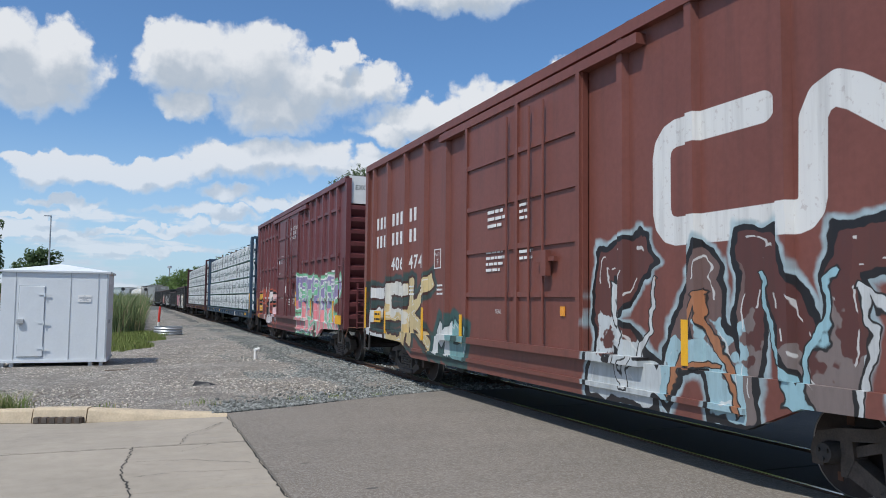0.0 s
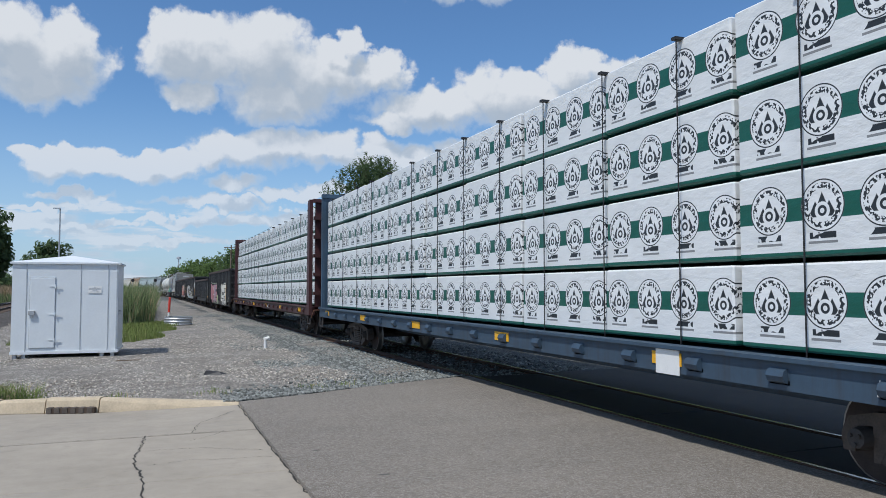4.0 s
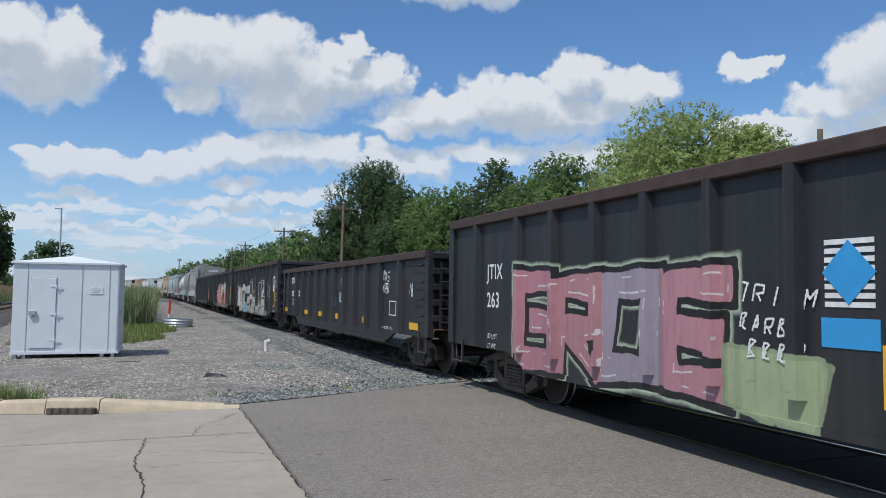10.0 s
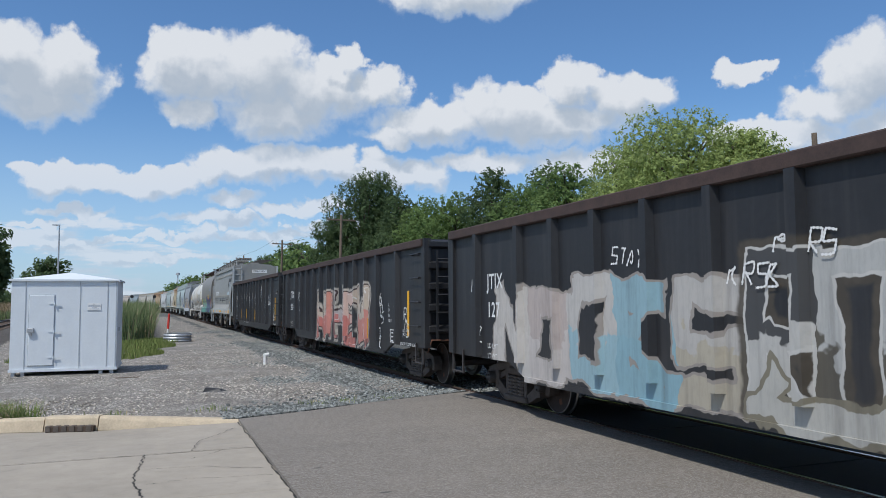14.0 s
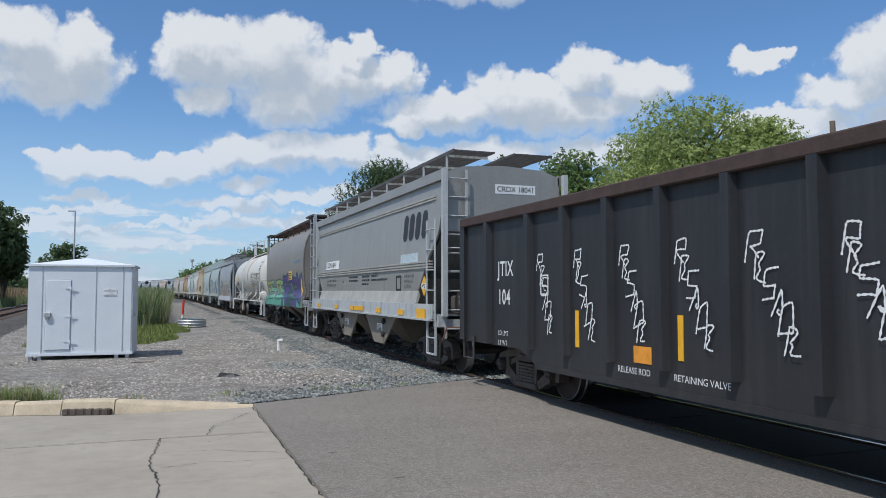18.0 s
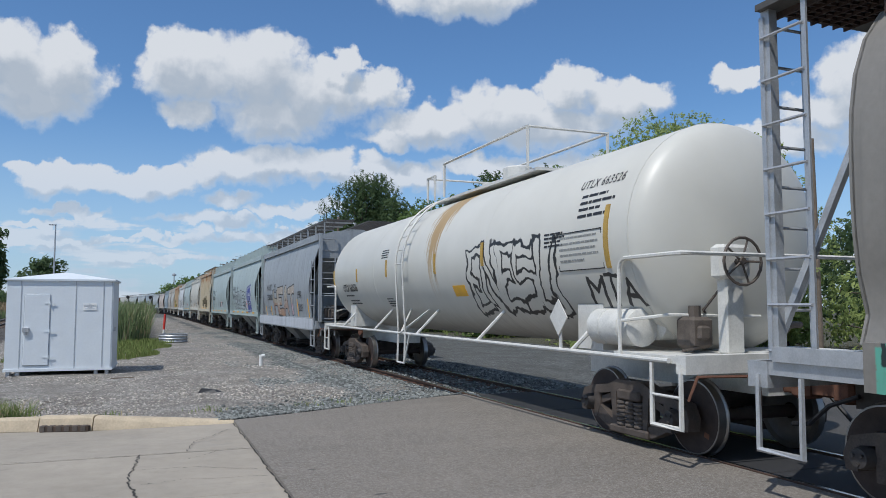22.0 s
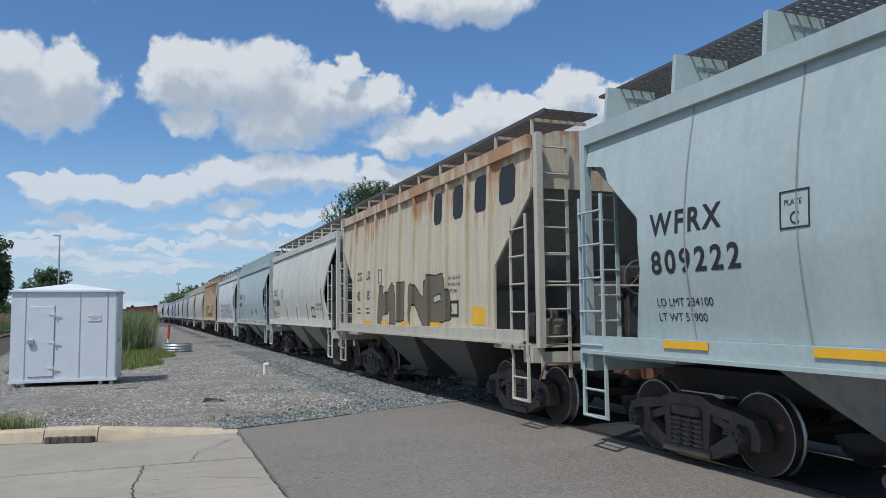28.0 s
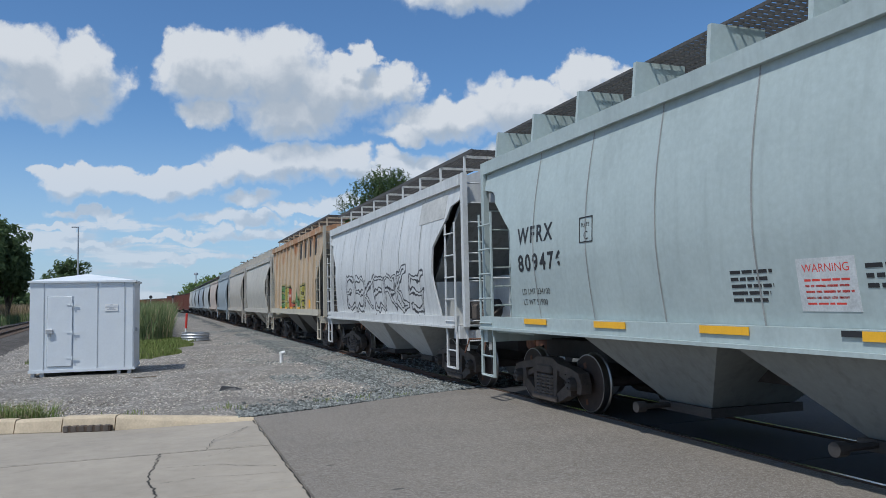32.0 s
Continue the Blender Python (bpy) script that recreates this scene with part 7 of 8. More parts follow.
def hopper(u0, u1, paint, label, eave=4.08, sill=1.40, bulge=0.13, mid=1.46, top=1.36, cut=((0.0, 3.62), (0.45, 3.55), (0.56, 3.34), (1.25, 2.80), (1.28, 2.2), (1.05, 1.42)), ribs=0, ribs_in=0,
           bays=2, bay_w=None, detail=True, board_up=0.52, board=GRATE, frame_paint=None, under=None, sill_h=0.18, brackets=9, thin=False, end_z=3.6):
    h = (u1 - u0) / 2
    car = car_empty("hopper_car", label, u0, u1)
    fp = frame_paint or paint
    under = under or paint
    # near and far sides: curved sheets cut back at the ends
    prof = []
    n = 12
    for i in range(n + 1):
        u = i / n
        z = sill + (eave - sill) * u
        x = mid + bulge * math.sin(math.pi * min(1, u * 1.05)) + (top - mid) * max(0, u - 0.35) / 0.65
        prof.append((x, z))

    def back(z):
        c = cut
        if z >= c[0][1]:
            return c[0][0]
        for (a, za), (b, zb) in zip(c, c[1:]):
            if za >= z >= zb:
                return a + (b - a) * (za - z) / (za - zb)
        return c[-1][0]
    fine = []
    for (xa, za), (xb, zb) in zip(prof, prof[1:]):
        for j in range(3):
            fine.append((xa + (xb - xa) * j / 3, za + (zb - za) * j / 3))
    fine.append(prof[-1])
    for sx in (-1, 1):
        s = Shape()
        v, f = [], []
        m = 2
        for x, z in fine:
            e = h - 0.12 - back(z)
            for o in (0.0, 0.04):
                v += [(sx * (x - o), -e, z), (sx * (x - o), e, z)]
        for i in range(len(fine) - 1):
            a, b = 4 * i, 4 * i + 4
            f += [(a, a + 1, b + 1, b), (a + 2, b + 2, b + 3, a + 3), (a, b, b + 2, a + 2), (a + 1, a + 3, b + 3, b + 1)]
        s.add(v, f)
        part("side_sheet", s, paint, car, smooth=True)
        part("side_sill", Shape().box(sx * (mid + 0.06) - 0.05, sx * (mid + 0.06) + 0.05, -h + 0.15, h - 0.15, sill - sill_h, sill + 0.02).box(sx * (mid + 0.10) - 0.06, sx * (mid + 0.10) + 0.06, -h + 0.15, h - 0.15, sill - sill_h - 0.02, sill - sill_h + 0.02), fp, car)
        part("eave_angle", Shape().box(sx * (top + 0.03) - 0.06, sx * (top + 0.03) + 0.06, -h + 0.1, h - 0.1, eave - 0.16, eave + 0.05), paint, car)
    roof = Shape()
    rp = [(-top, eave), (-top * 0.7, eave + 0.14), (0, eave + 0.20), (top * 0.7, eave + 0.14), (top, eave)]
    roof.prism(rp + [(0, eave - 0.02)], "y", -h + 0.12, h - 0.12)
    part("roof", roof, paint, car)
    part("hatch", Shape().box(-0.32, 0.32, -h + 0.8, h - 0.8, eave + 0.16, eave + 0.30), paint, car, "long trough hatch")
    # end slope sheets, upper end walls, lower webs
    for sg in (-1, 1):
        e = sg * (h - 0.14)
        s = Shape()
        za = end_z + 0.05
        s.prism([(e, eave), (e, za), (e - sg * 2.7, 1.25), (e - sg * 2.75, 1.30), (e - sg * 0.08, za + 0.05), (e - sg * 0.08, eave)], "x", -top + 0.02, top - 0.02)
        part("slope_sheet", s, SHADED_END, car, "sloping end sheet coloured dark for its shade, with grime streaks")
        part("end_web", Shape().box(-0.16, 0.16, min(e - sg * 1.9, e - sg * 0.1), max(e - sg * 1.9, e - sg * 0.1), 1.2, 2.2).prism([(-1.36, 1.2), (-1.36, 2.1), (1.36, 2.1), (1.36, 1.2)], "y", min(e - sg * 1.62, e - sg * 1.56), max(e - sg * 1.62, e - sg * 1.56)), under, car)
        part("end_sill", Shape().box(-1.52, 1.52, min(sg * h, sg * h - sg * 0.3), max(sg * h, sg * h - sg * 0.3), 0.98, 1.22).box(-1.35, 1.35, min(sg * h, sg * h - sg * 1.7), max(sg * h, sg * h - sg * 1.7), 1.14, 1.20), fp, car, "end platform sill")
        if detail:
            for sx in (-1, 1):
                part("end_post", Shape().box(sx * 1.40 - 0.05, sx * 1.40 + 0.05, sg * h - 0.10, sg * h + 0.02, 1.2, eave + 0.05), fp, car)
            if True:
                ladder(car, "end_ladder", 0.75 if sg < 0 else 1.1, eave + 0.05, (-1.36, sg * (h + 0.01), 0.46), 9, fp, along="x")
                y = sg * h - (sg > 0) * 0.0 + (0.10 if sg < 0 else -0.62)
                ladder(car, "side_ladder", 1.1, 3.2, (-1.56, y, 0.50), 5, fp)
                part("sill_step", Shape().tube([(-1.54, y, 1.1), (-1.54, y, 0.42), (-1.54, y + 0.5, 0.42), (-1.54, y + 0.5, 1.1)], 0.025, 5).bar((-1.54, y, 0.75), (-1.54, y + 0.5, 0.75), 0.018, 5), fp, car)
    # discharge bays
    a = h - 2.95
    step = 2 * a / bays
    for i in range(bays):
        y0 = -a + i * step
        y1, ym = y0 + step, y0 + step / 2
        if bay_w:
            y0, y1 = ym - bay_w / 2, ym + bay_w / 2
        b = Shape()
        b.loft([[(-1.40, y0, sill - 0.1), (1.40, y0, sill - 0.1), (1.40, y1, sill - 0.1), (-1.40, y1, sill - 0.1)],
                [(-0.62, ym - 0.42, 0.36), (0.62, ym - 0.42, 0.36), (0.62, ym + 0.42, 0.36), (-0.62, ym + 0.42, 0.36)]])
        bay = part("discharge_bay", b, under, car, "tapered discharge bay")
        if detail:
            part("outlet_gate", Shape().box(-0.70, 0.70, ym - 0.50, ym + 0.50, 0.26, 0.37).bar((-1.15, ym + 0.3, 0.33), (0, ym + 0.3, 0.33), 0.035, 8).lathe([(-1.2, 0.07), (-1.08, 0.07)], (0, ym + 0.3, 0.33), "x", 10), STEEL, bay)
            bars(bay, -1.02, ym + 0.1, 1.05, (0.4, 0.45), 0.04, 1.7, STEEL)
    part("centre_sill", Shape().box(-0.28, 0.28, -h + 0.1, h - 0.1, 0.70, 1.0), STEEL, car)
    # roof walk
    w = Shape()
    if detail:
        for sx in (-1, 1):
            x = sx * (top * 0.62)
            for o in (-0.60, -0.45, -0.30, -0.15, 0, 0.15, 0.30):
                w.box(x + sx * o - 0.006, x + sx * o + 0.006, -h + 0.05, h - 0.05, eave + board_up, eave + board_up + 0.04)
            k = int(2 * h / 0.09)
            for i in range(k):
                y = -h + 0.05 + i * 0.09
                w.box(min(x - sx * 0.61, x + sx * 0.31), max(x - sx * 0.61, x + sx * 0.31), y, y + 0.012, eave + board_up + 0.005, eave + board_up + 0.035)
    else:
        for sx in (-1, 1):
            w.box(sx * top * 0.62 - 0.3, sx * top * 0.62 + 0.3, -h + 0.05, h - 0.05, eave + board_up, eave + board_up + 0.04)
    part("running_board", w, board, car, "open steel grating roof walk")
    if detail:
        br = Shape().prism([(-top - 0.02, eave + 0.08), (-top * 0.45, eave + 0.16), (-top * 0.45, eave + board_up), (-top * 0.98, eave + board_up)], "y", -0.03, 0.03).mesh("walk_bracket", fp)
        if thin:
            br = Shape().box(-top * 0.62 - 0.33, -top * 0.62 - 0.29, -0.02, 0.02, eave, eave + board_up + 0.02).box(-top * 0.62 - 0.33, -0.2, -0.02, 0.02, eave + board_up - 0.05, eave + board_up - 0.002).mesh("walk_bracket", fp)
            part("board_edge", Shape().box(-top * 0.62 - 0.335, -top * 0.62 - 0.315, -h + 0.05, h - 0.05, eave + board_up - 0.02, eave + board_up + 0.05), board, car)
        for y in steps(-h + 0.5, h - 0.5, brackets):
            part("walk_bracket", br, fp, car, m=pose(0, y, 0))
    if detail and not ribs:
        # welded seams between the side panels
        strip = Shape()
        sv = [(-x - 0.006, o, z) for x, z in prof for o in (-0.011, 0.011)]
        strip.add(sv, [(2 * i, 2 * i + 1, 2 * i + 3, 2 * i + 2) for i in range(len(prof) - 1)])
        seam = strip.mesh("panel_seam", SEAM)
        for y in steps(-h + 2.2, h - 2.2, 6):
            part("panel_seam", seam, SEAM, car, m=pose(0, y, 0))
    for sg in (-1, 1):
        e = sg * (h - 0.13)
        arch = [(-top, eave), (-top * 0.7, eave + 0.14), (0, eave + 0.20), (top * 0.7, eave + 0.14), (top, eave), (top, end_z), (-top, end_z)]
        part("upper_end_wall", Shape().prism(arch, "y", min(e, e + sg * 0.03), max(e, e + sg * 0.03)), paint, car)
    if ribs:
        rp = [(-x - 0.07, z) for x, z in prof[::3]] + [(-x + 0.02, z) for x, z in prof[::-3]]
        for y in steps(-h + ribs_in, h - ribs_in, ribs):
            part("side_rib", Shape().prism(rp, "y", y - 0.055, y + 0.055), paint, car)
    if detail:
        brake_gear(car, -h + 0.05, 1.20, 0.45, STEEL)
        part("end_handrail", Shape().tube([(-1.40, -h - 0.03, 2.12), (1.40, -h - 0.03, 2.12)], 0.016, 5).tube([(-1.40, -h - 0.03, 2.6), (-0.9, -h - 0.03, 2.6)], 0.014, 5), fp, car)
    running_gear(car, u0, u1, h, 1.48, detail)

    def face(z):
        """How far the side stands out at the height z."""
        for (xa, za), (xb, zb) in zip(prof, prof[1:]):
            if za <= z <= zb:
                return -(xa + (xb - xa) * (z - za) / (zb - za)) - 0.003
        return -prof[0][0] - 0.003
    return car, h, face


def yellow_row(car, x, z0, z1, ys, w=0.55):
    for y in ys:
        plate(car, "reflector", x, y, y + w, z0, z1, YELLOW, "yellow reflector strip")


def diamond(car, x, y, z, r, number):
    part("hazard_diamond", Shape().prism([(y - r, z), (y, z - r), (y + r, z), (y, z + r)], "x", x - 0.008, x), YELLOW, car, "yellow hazard diamond with a number")
    plate(car, "diamond_panel", x - 0.01, y - r * 0.72, y + r * 0.72, z - r * 0.25, z + r * 0.25, WHITE, thick=0.003)
    text(car, number, x - 0.016, y + r * 0.66, z - r * 0.17, r * 0.34, BLACK, bold=0.004)


def letter_block(car, face, y0, y1, z0, z1):
    """A heavy black mark: a plain block with cut corners."""
    c = 0.09
    outer = [(y0 - c, z0), (y1 + c, z0), (y1, z0 + c), (y1, z1 - c), (y1 + c, z1), (y0 - c, z1), (y0, z1 - c), (y0, z0 + c)]
    s = Shape()
    s.add([(face(z) - 0.002, y, z) for y, z in outer], [(0, 1, 2, 3, 4, 5, 6, 7)])
    part("letter_block", s, BLACK, car, "heavy black block mark")


def hoppers():
    # long bare-metal car
    u0, u1 = 180.4, 193.45
    paint = car_paint("weathered_aluminium", (0.325, 0.315, 0.29), 0.0, 0.5, (), 0.42, fade=0.7, metal=0.3)
    car, h, face = hopper(u0, u1, paint, "weathered silver-grey covered hopper with ridged side bands", 4.18, 1.42, 0.0, 1.50, 1.34, cut=((0.0, 3.3), (0.05, 2.93), (1.36, 1.59), (1.36, 1.42)), bays=2, bay_w=1.9, board_up=0.44, thin=True, end_z=2.95,
                          frame_paint=car_paint("pale_sill_paint", (0.46, 0.48, 0.48), 0.1, 0.35), under=car_paint("tan_bay_paint", (0.27, 0.235, 0.185), 0.05, 0.3), sill_h=0.30)
    for z in (3.66, 3.72, 2.22, 2.28, 2.34):
        part("side_ridge", Shape().box(face(z) - 0.03, face(z) + 0.05, -h + 0.5, h - 0.3, z - 0.018, z + 0.018), RIDGE, car)
    part("lower_flare", Shape().prism([(-1.50, 1.72), (-1.58, 1.44), (-1.54, 1.40), (-1.46, 1.62)], "y", -h + 1.3, h - 1.3), RIDGE, car, "pale flared lower side band")
    x = face(3.0)
    y = -3.94
    for i in range(4):
        letter_block(car, face, y - i * 0.44, y - i * 0.44 - 0.33, 2.86, 3.48)
    plate(car, "washed_patch", face, -5.17, -3.9, 2.36, 2.56, plain("washed_blue", (0.42, 0.50, 0.53), 0.7, vary=0.3, scale=10), "faded pale blue patch")
    plate(car, "stencil_panel", face, 2.62, 4.56, 2.42, 2.68, WHITE, "white panel with black lettering")
    text(car, "CRDX|18041", lambda z: face(z) - 0.008, 4.52, 2.47, 0.17, BLACK, squeeze=1.12)
    part("end_panel", Shape().box(-0.2, 0.75, -h + 0.095, -h + 0.10, 3.78, 3.98), WHITE, car, "white end panel with black lettering")
    text(car, "CRDX 18041", -0.16, -h + 0.09, 3.83, 0.11, BLACK, end=True)
    for yy, ws in ((1.2, (1.0, 1.0)), (-0.3, (0.8, 0.8, 0.7)), (-1.3, (0.6, 1.5))):
        bars(car, face, yy, 2.14, ws, 0.07, 1.5, BLACK)
    frame_mark(car, face, -3.95, -3.55, 1.72, 2.08, 0.05, BLACK)
    text(car, "LD LMT 219400 LBS 99500 KGS", face, 4.39, 2.0, 0.075, BLACK)
    text(car, "LT WT 50600 LBS 22950 KGS", face, 4.37, 1.86, 0.075, BLACK)
    text(car, "PLATE C", face, 2.15, 1.95, 0.06, BLACK)
    text(car, "EXW 10-5 H 9-3", face, -4.2, 2.02, 0.07, BLACK)
    text(car, "EW 8-3 H 14-7", face, -4.2, 1.90, 0.07, BLACK)
    text(car, "CU FT 3621", face, -4.2, 1.78, 0.07, BLACK)
    text(car, "CAUTION", face, -1.4, 2.16, 0.07, BLACK)
    diamond(car, -1.53, -5.69, 1.82, 0.22, "1495")
    yellow_row(car, -1.622, 1.17, 1.29, (-4.5, -2.6, 0.2, 2.2, 4.9), 0.42)
    plate(car, "warning_notice", -1.625, -0.9, 0.1, 1.18, 1.30, YELLOW, "yellow notice strip")
    plate(car, "shoe_notice", -1.625, -6.0, -5.45, 1.12, 1.34, YELLOW, "orange notice panel")
    tan = bpy.data.materials["tan_bay_paint"]
    for sg in (-1, 1):
        pts = [(sg * y, z) for y, z in ((3.37, 1.14), (2.46, 0.53), (2.2, 0.37), (1.3, 0.37), (1.0, 0.62), (0.3, 1.14))]
        b = part("bay_plate", Shape().prism(pts, "x", -1.42, -1.38), tan, car, "tan bay plate with a warning notice")
        for dy, z in ((2.3, 0.95), (2.25, 0.62)):
            part("gate_shaft", Shape().lathe([(-1.50, 0.03), (-1.49, 0.075), (-1.44, 0.075), (-1.43, 0.045), (-1.41, 0.045)], (0, sg * dy, z), "x", 10), STEEL, b)
        y = 2.05 if sg > 0 else -1.6
        plate(b, "notice", -1.421, y - 0.48, y, 0.70, 0.88, WHITE, "white notice with a red heading")
        text(b, "WARNING", -1.43, y - 0.05, 0.81, 0.045, RED)
        bars(b, -1.428, y - 0.06, 0.785, (0.34, 0.36, 0.3), 0.024, 1.3, BLACK)
    # round-sided dark car
    u0, u1 = 194.5, 207.2
    art = [dict(word="ESHOE", y0=-0.2, y1=4.9, z0=1.35, z1=2.2, top=[(0.34, 0.42, 0.12), (0.20, 0.38, 0.18), (0.16, 0.36, 0.24)], low=[(0.12, 0.38, 0.27), (0.14, 0.42, 0.30)], line=(0.015, 0.03, 0.03), edge=0.04, fat=0.10, wave=0.2),
           dict(word="RESK", y0=-4.9, y1=-0.1, z0=1.1, z1=2.35, top=[(0.075, 0.05, 0.20), (0.085, 0.055, 0.22)], low=[(0.10, 0.075, 0.27), (0.03, 0.10, 0.11), (0.09, 0.06, 0.24)], line=(0.012, 0.045, 0.055), edge=0.07,
                halo=(0.05, 0.14, 0.14), rim=0.04, fat=0.10, wave=0.3, glint=False)]
    paint = car_paint("dull_metal_paint", (0.225, 0.208, 0.182), 0.02, 0.4, art, 0.45, fade=0.3, patch=((-4.95, 5.1, 1.0, 1.42, (0.12, 0.40, 0.30)),))
    round_hopper(u0, u1, paint)
    tank_car(208.3, 224.85)
    mk = hopper
    # grey car with tan and black graffiti
    art = [dict(word="HEAT", y0=-2.3, y1=2.35, z0=1.30, z1=2.42, top=[(0.42, 0.36, 0.28), (0.44, 0.37, 0.30)], low=[(0.40, 0.23, 0.15), (0.42, 0.26, 0.17), (0.42, 0.28, 0.22), (0.55, 0.36, 0.40)],
                line=(0.022, 0.020, 0.018), edge=0.04, fat=0.12, split=0.45, wave=0.10, lean=0.0)]
    paint = car_paint("grey_blue_paint", (0.315, 0.335, 0.35), 0.04, 0.45, art, 0.5, fade=0.2)
    white_sill = car_paint("white_sill_paint", (0.55, 0.57, 0.60), 0.1, 0.3)
    car, h, face = mk(226.1, 237.75, paint, "blue-grey covered hopper with tan graffiti and a white sill", frame_paint=paint, sill_h=0.36, sill=1.30, eave=4.03, thin=True, board_up=0.5, end_z=3.28, cut=((0.0, 3.6), (0.25, 3.3), (0.6, 2.9), (0.8, 2.4), (0.85, 1.32)))
    part("pale_sill", Shape().box(-1.60, -1.565, -h + 0.2, h - 0.2, 0.93, 1.29), white_sill, car, "white-painted side sill")
    side_marks(car, h, face, "NAHX", "330085", 3.85, BLACK, 2.38, plate_c=True)
    text(car, "NAHX", 0.25, -h + 0.09, 4.02, 0.13, BLACK, end=True)
    text(car, "330085", 0.22, -h + 0.09, 3.84, 0.13, BLACK, end=True)
    text(car, "1980", face, -2.92, 1.98, 0.26, BLACK)
    text(car, "2005", face, -2.98, 1.52, 0.26, BLACK)
    for y in (-4.68, -2.85, 3.0, 4.35):
        plate(car, "reflector", face, y, y + 0.09, 1.32, 1.95 if y < 3 else 1.7, YELLOW, "yellow reflector strip")
    # three pale grey-green cars
    for u0, u1, number, art in ((238.5, 250.35, "809251", [dict(word="RAVUER", y0=-1.25, y1=3.25, z0=1.50, z1=2.50, top=[(0.44, 0.48, 0.48)], line=(0.015, 0.015, 0.02), edge=0.05, fat=0.10, hollow=True, wave=0.16),
                                                           dict(word="G", y0=-3.1, y1=-1.75, z0=1.45, z1=2.6, top=[(0.05, 0.07, 0.30)], line=(0.55, 0.57, 0.6), edge=0.04, halo=(0.05, 0.06, 0.24), rim=0.10, fat=0.12, wave=0.2)]),
                                (251.5, 263.3, "809222", []), (290.08, 302.0, "809476", [])):
        paint = car_paint("pale_grey_green_paint", (0.395, 0.462, 0.452), 0.0, 0.15, art, 0.5, fade=0.06)
        # bays and end webs: body colour darkened for the shade beneath the car
        car, h, face = mk(u0, u1, paint, "pale grey-green covered hopper with black lettering", under=car_paint("grey_green_bay_shade", (0.25, 0.275, 0.275), 0.03, 0.3))
        side_marks(car, h, face, "WFRX", number, 4.28, BLACK, 2.56, plate_c=True)
        yellow_row(car, -1.585, 1.33, 1.41, (-4.75, -2.6, -0.65, 1.4, 3.4), 0.7)
        bars(car, face, -0.38, 1.95, (0.55, 0.5, 0.55, 0.5, 0.45), 0.045, 1.5, BLACK)
        bars(car, face, -1.92, 1.95, (0.6, 0.65, 0.6), 0.05, 1.6, BLACK)
        plate(car, "warning_notice", face, -1.83, -1.22, 1.56, 2.02, plain("pale_notice", (0.52, 0.54, 0.54), 0.6), thick=0.002)
        text(car, "WARNING", face, -1.28, 1.90, 0.07, RED)
        bars(car, face, -1.29, 1.84, (0.48, 0.46, 0.5, 0.44, 0.4), 0.028, 1.8, RED)
        part("sill_print", Shape().box(-1.59, -1.585, -2.3, -1.7, 1.36, 1.41), BLACK, car)
    # ribbed tan cars with rust
    for u0, u1, hue, art in ((264.6, 276.2, (0.56, 0.49, 0.36), [dict(word="MIND", y0=-2.5, y1=2.05, z0=1.46, z1=2.42, top=[(0.15, 0.128, 0.085)], line=(0.018, 0.016, 0.014), edge=0.03, fat=0.20, wave=0.14, lean=0.0, glint=False)]),
                             (316.2, 328.9, (0.52, 0.40, 0.27), [dict(word="SOLAR", y0=-3.0, y1=2.9, z0=1.5, z1=2.4, top=[(0.10, 0.22, 0.07), (0.40, 0.36, 0.08), (0.45, 0.10, 0.06)], line=(0.03, 0.03, 0.02), halo=(0.3, 0.28, 0.1), fat=0.11)])):
        paint = car_paint("rusted_tan_paint", hue, 0.30, 0.25, art, 0.65, rust_top=3.55, rust_colour=(0.26, 0.115, 0.05))
        # dark grey of the bays is underside shade put into the colour
        car, h, face = mk(u0, u1, paint, "tan ribbed covered hopper streaked with orange rust", 4.36, 1.44, 0.0, 1.50, 1.42, cut=((0.0, 3.5), (1.20, 2.48), (1.22, 1.5)), ribs=10, ribs_in=1.5, board_up=0.42, frame_paint=car_paint("tan_frame_paint", (0.50, 0.46, 0.37), 0.05, 0.2), under=car_paint("grey_bay_shade", (0.12, 0.118, 0.112), 0.05, 0.4), bays=2, brackets=9, thin=True)
        y = -1.62
        for i in range(4):
            letter_block(car, face, y - i * 1.0, y - i * 1.05 - 0.42, 3.46, 4.08)
        for words, yy, zz in (("CG", 4.08, 2.58), ("LX", 3.20, 2.58), ("42", 4.08, 2.07), ("15", 3.17, 2.07)):
            text(car, words, face, yy, zz, 0.22, BLACK, squeeze=0.9, bold=0.006)
        frame_mark(car, face, 1.85, 2.13, 2.45, 2.78, 0.014, BLACK)
        for yy in (4.05, 3.2):
            bars(car, face, yy, 1.86, (0.28, 0.3), 0.05, 2.2, BLACK)
        yellow_row(car, -1.585, 1.45, 1.54, (-2.2, -0.4, 1.1, 2.6), 0.5)
        plate(car, "reflector", face, -4.11, -3.57, 1.52, 1.82, YELLOW, "yellow reflector panel")
        text(car, "EXW 10-8 H 4-7", face, -2.4, 2.34, 0.065, BLACK)
        text(car, "EW 9-0 H 14-10", face, -2.4, 2.22, 0.065, BLACK)
        text(car, "CU FT 3260", face, -2.4, 2.10, 0.065, BLACK)
        frame_mark(car, face, -2.95, -2.55, 1.65, 1.95, 0.05, BLACK)
    # cream car
    paint = car_paint("cream_paint", (0.58, 0.56, 0.49), 0.0, 0.16, (), 0.55, fade=0.05)
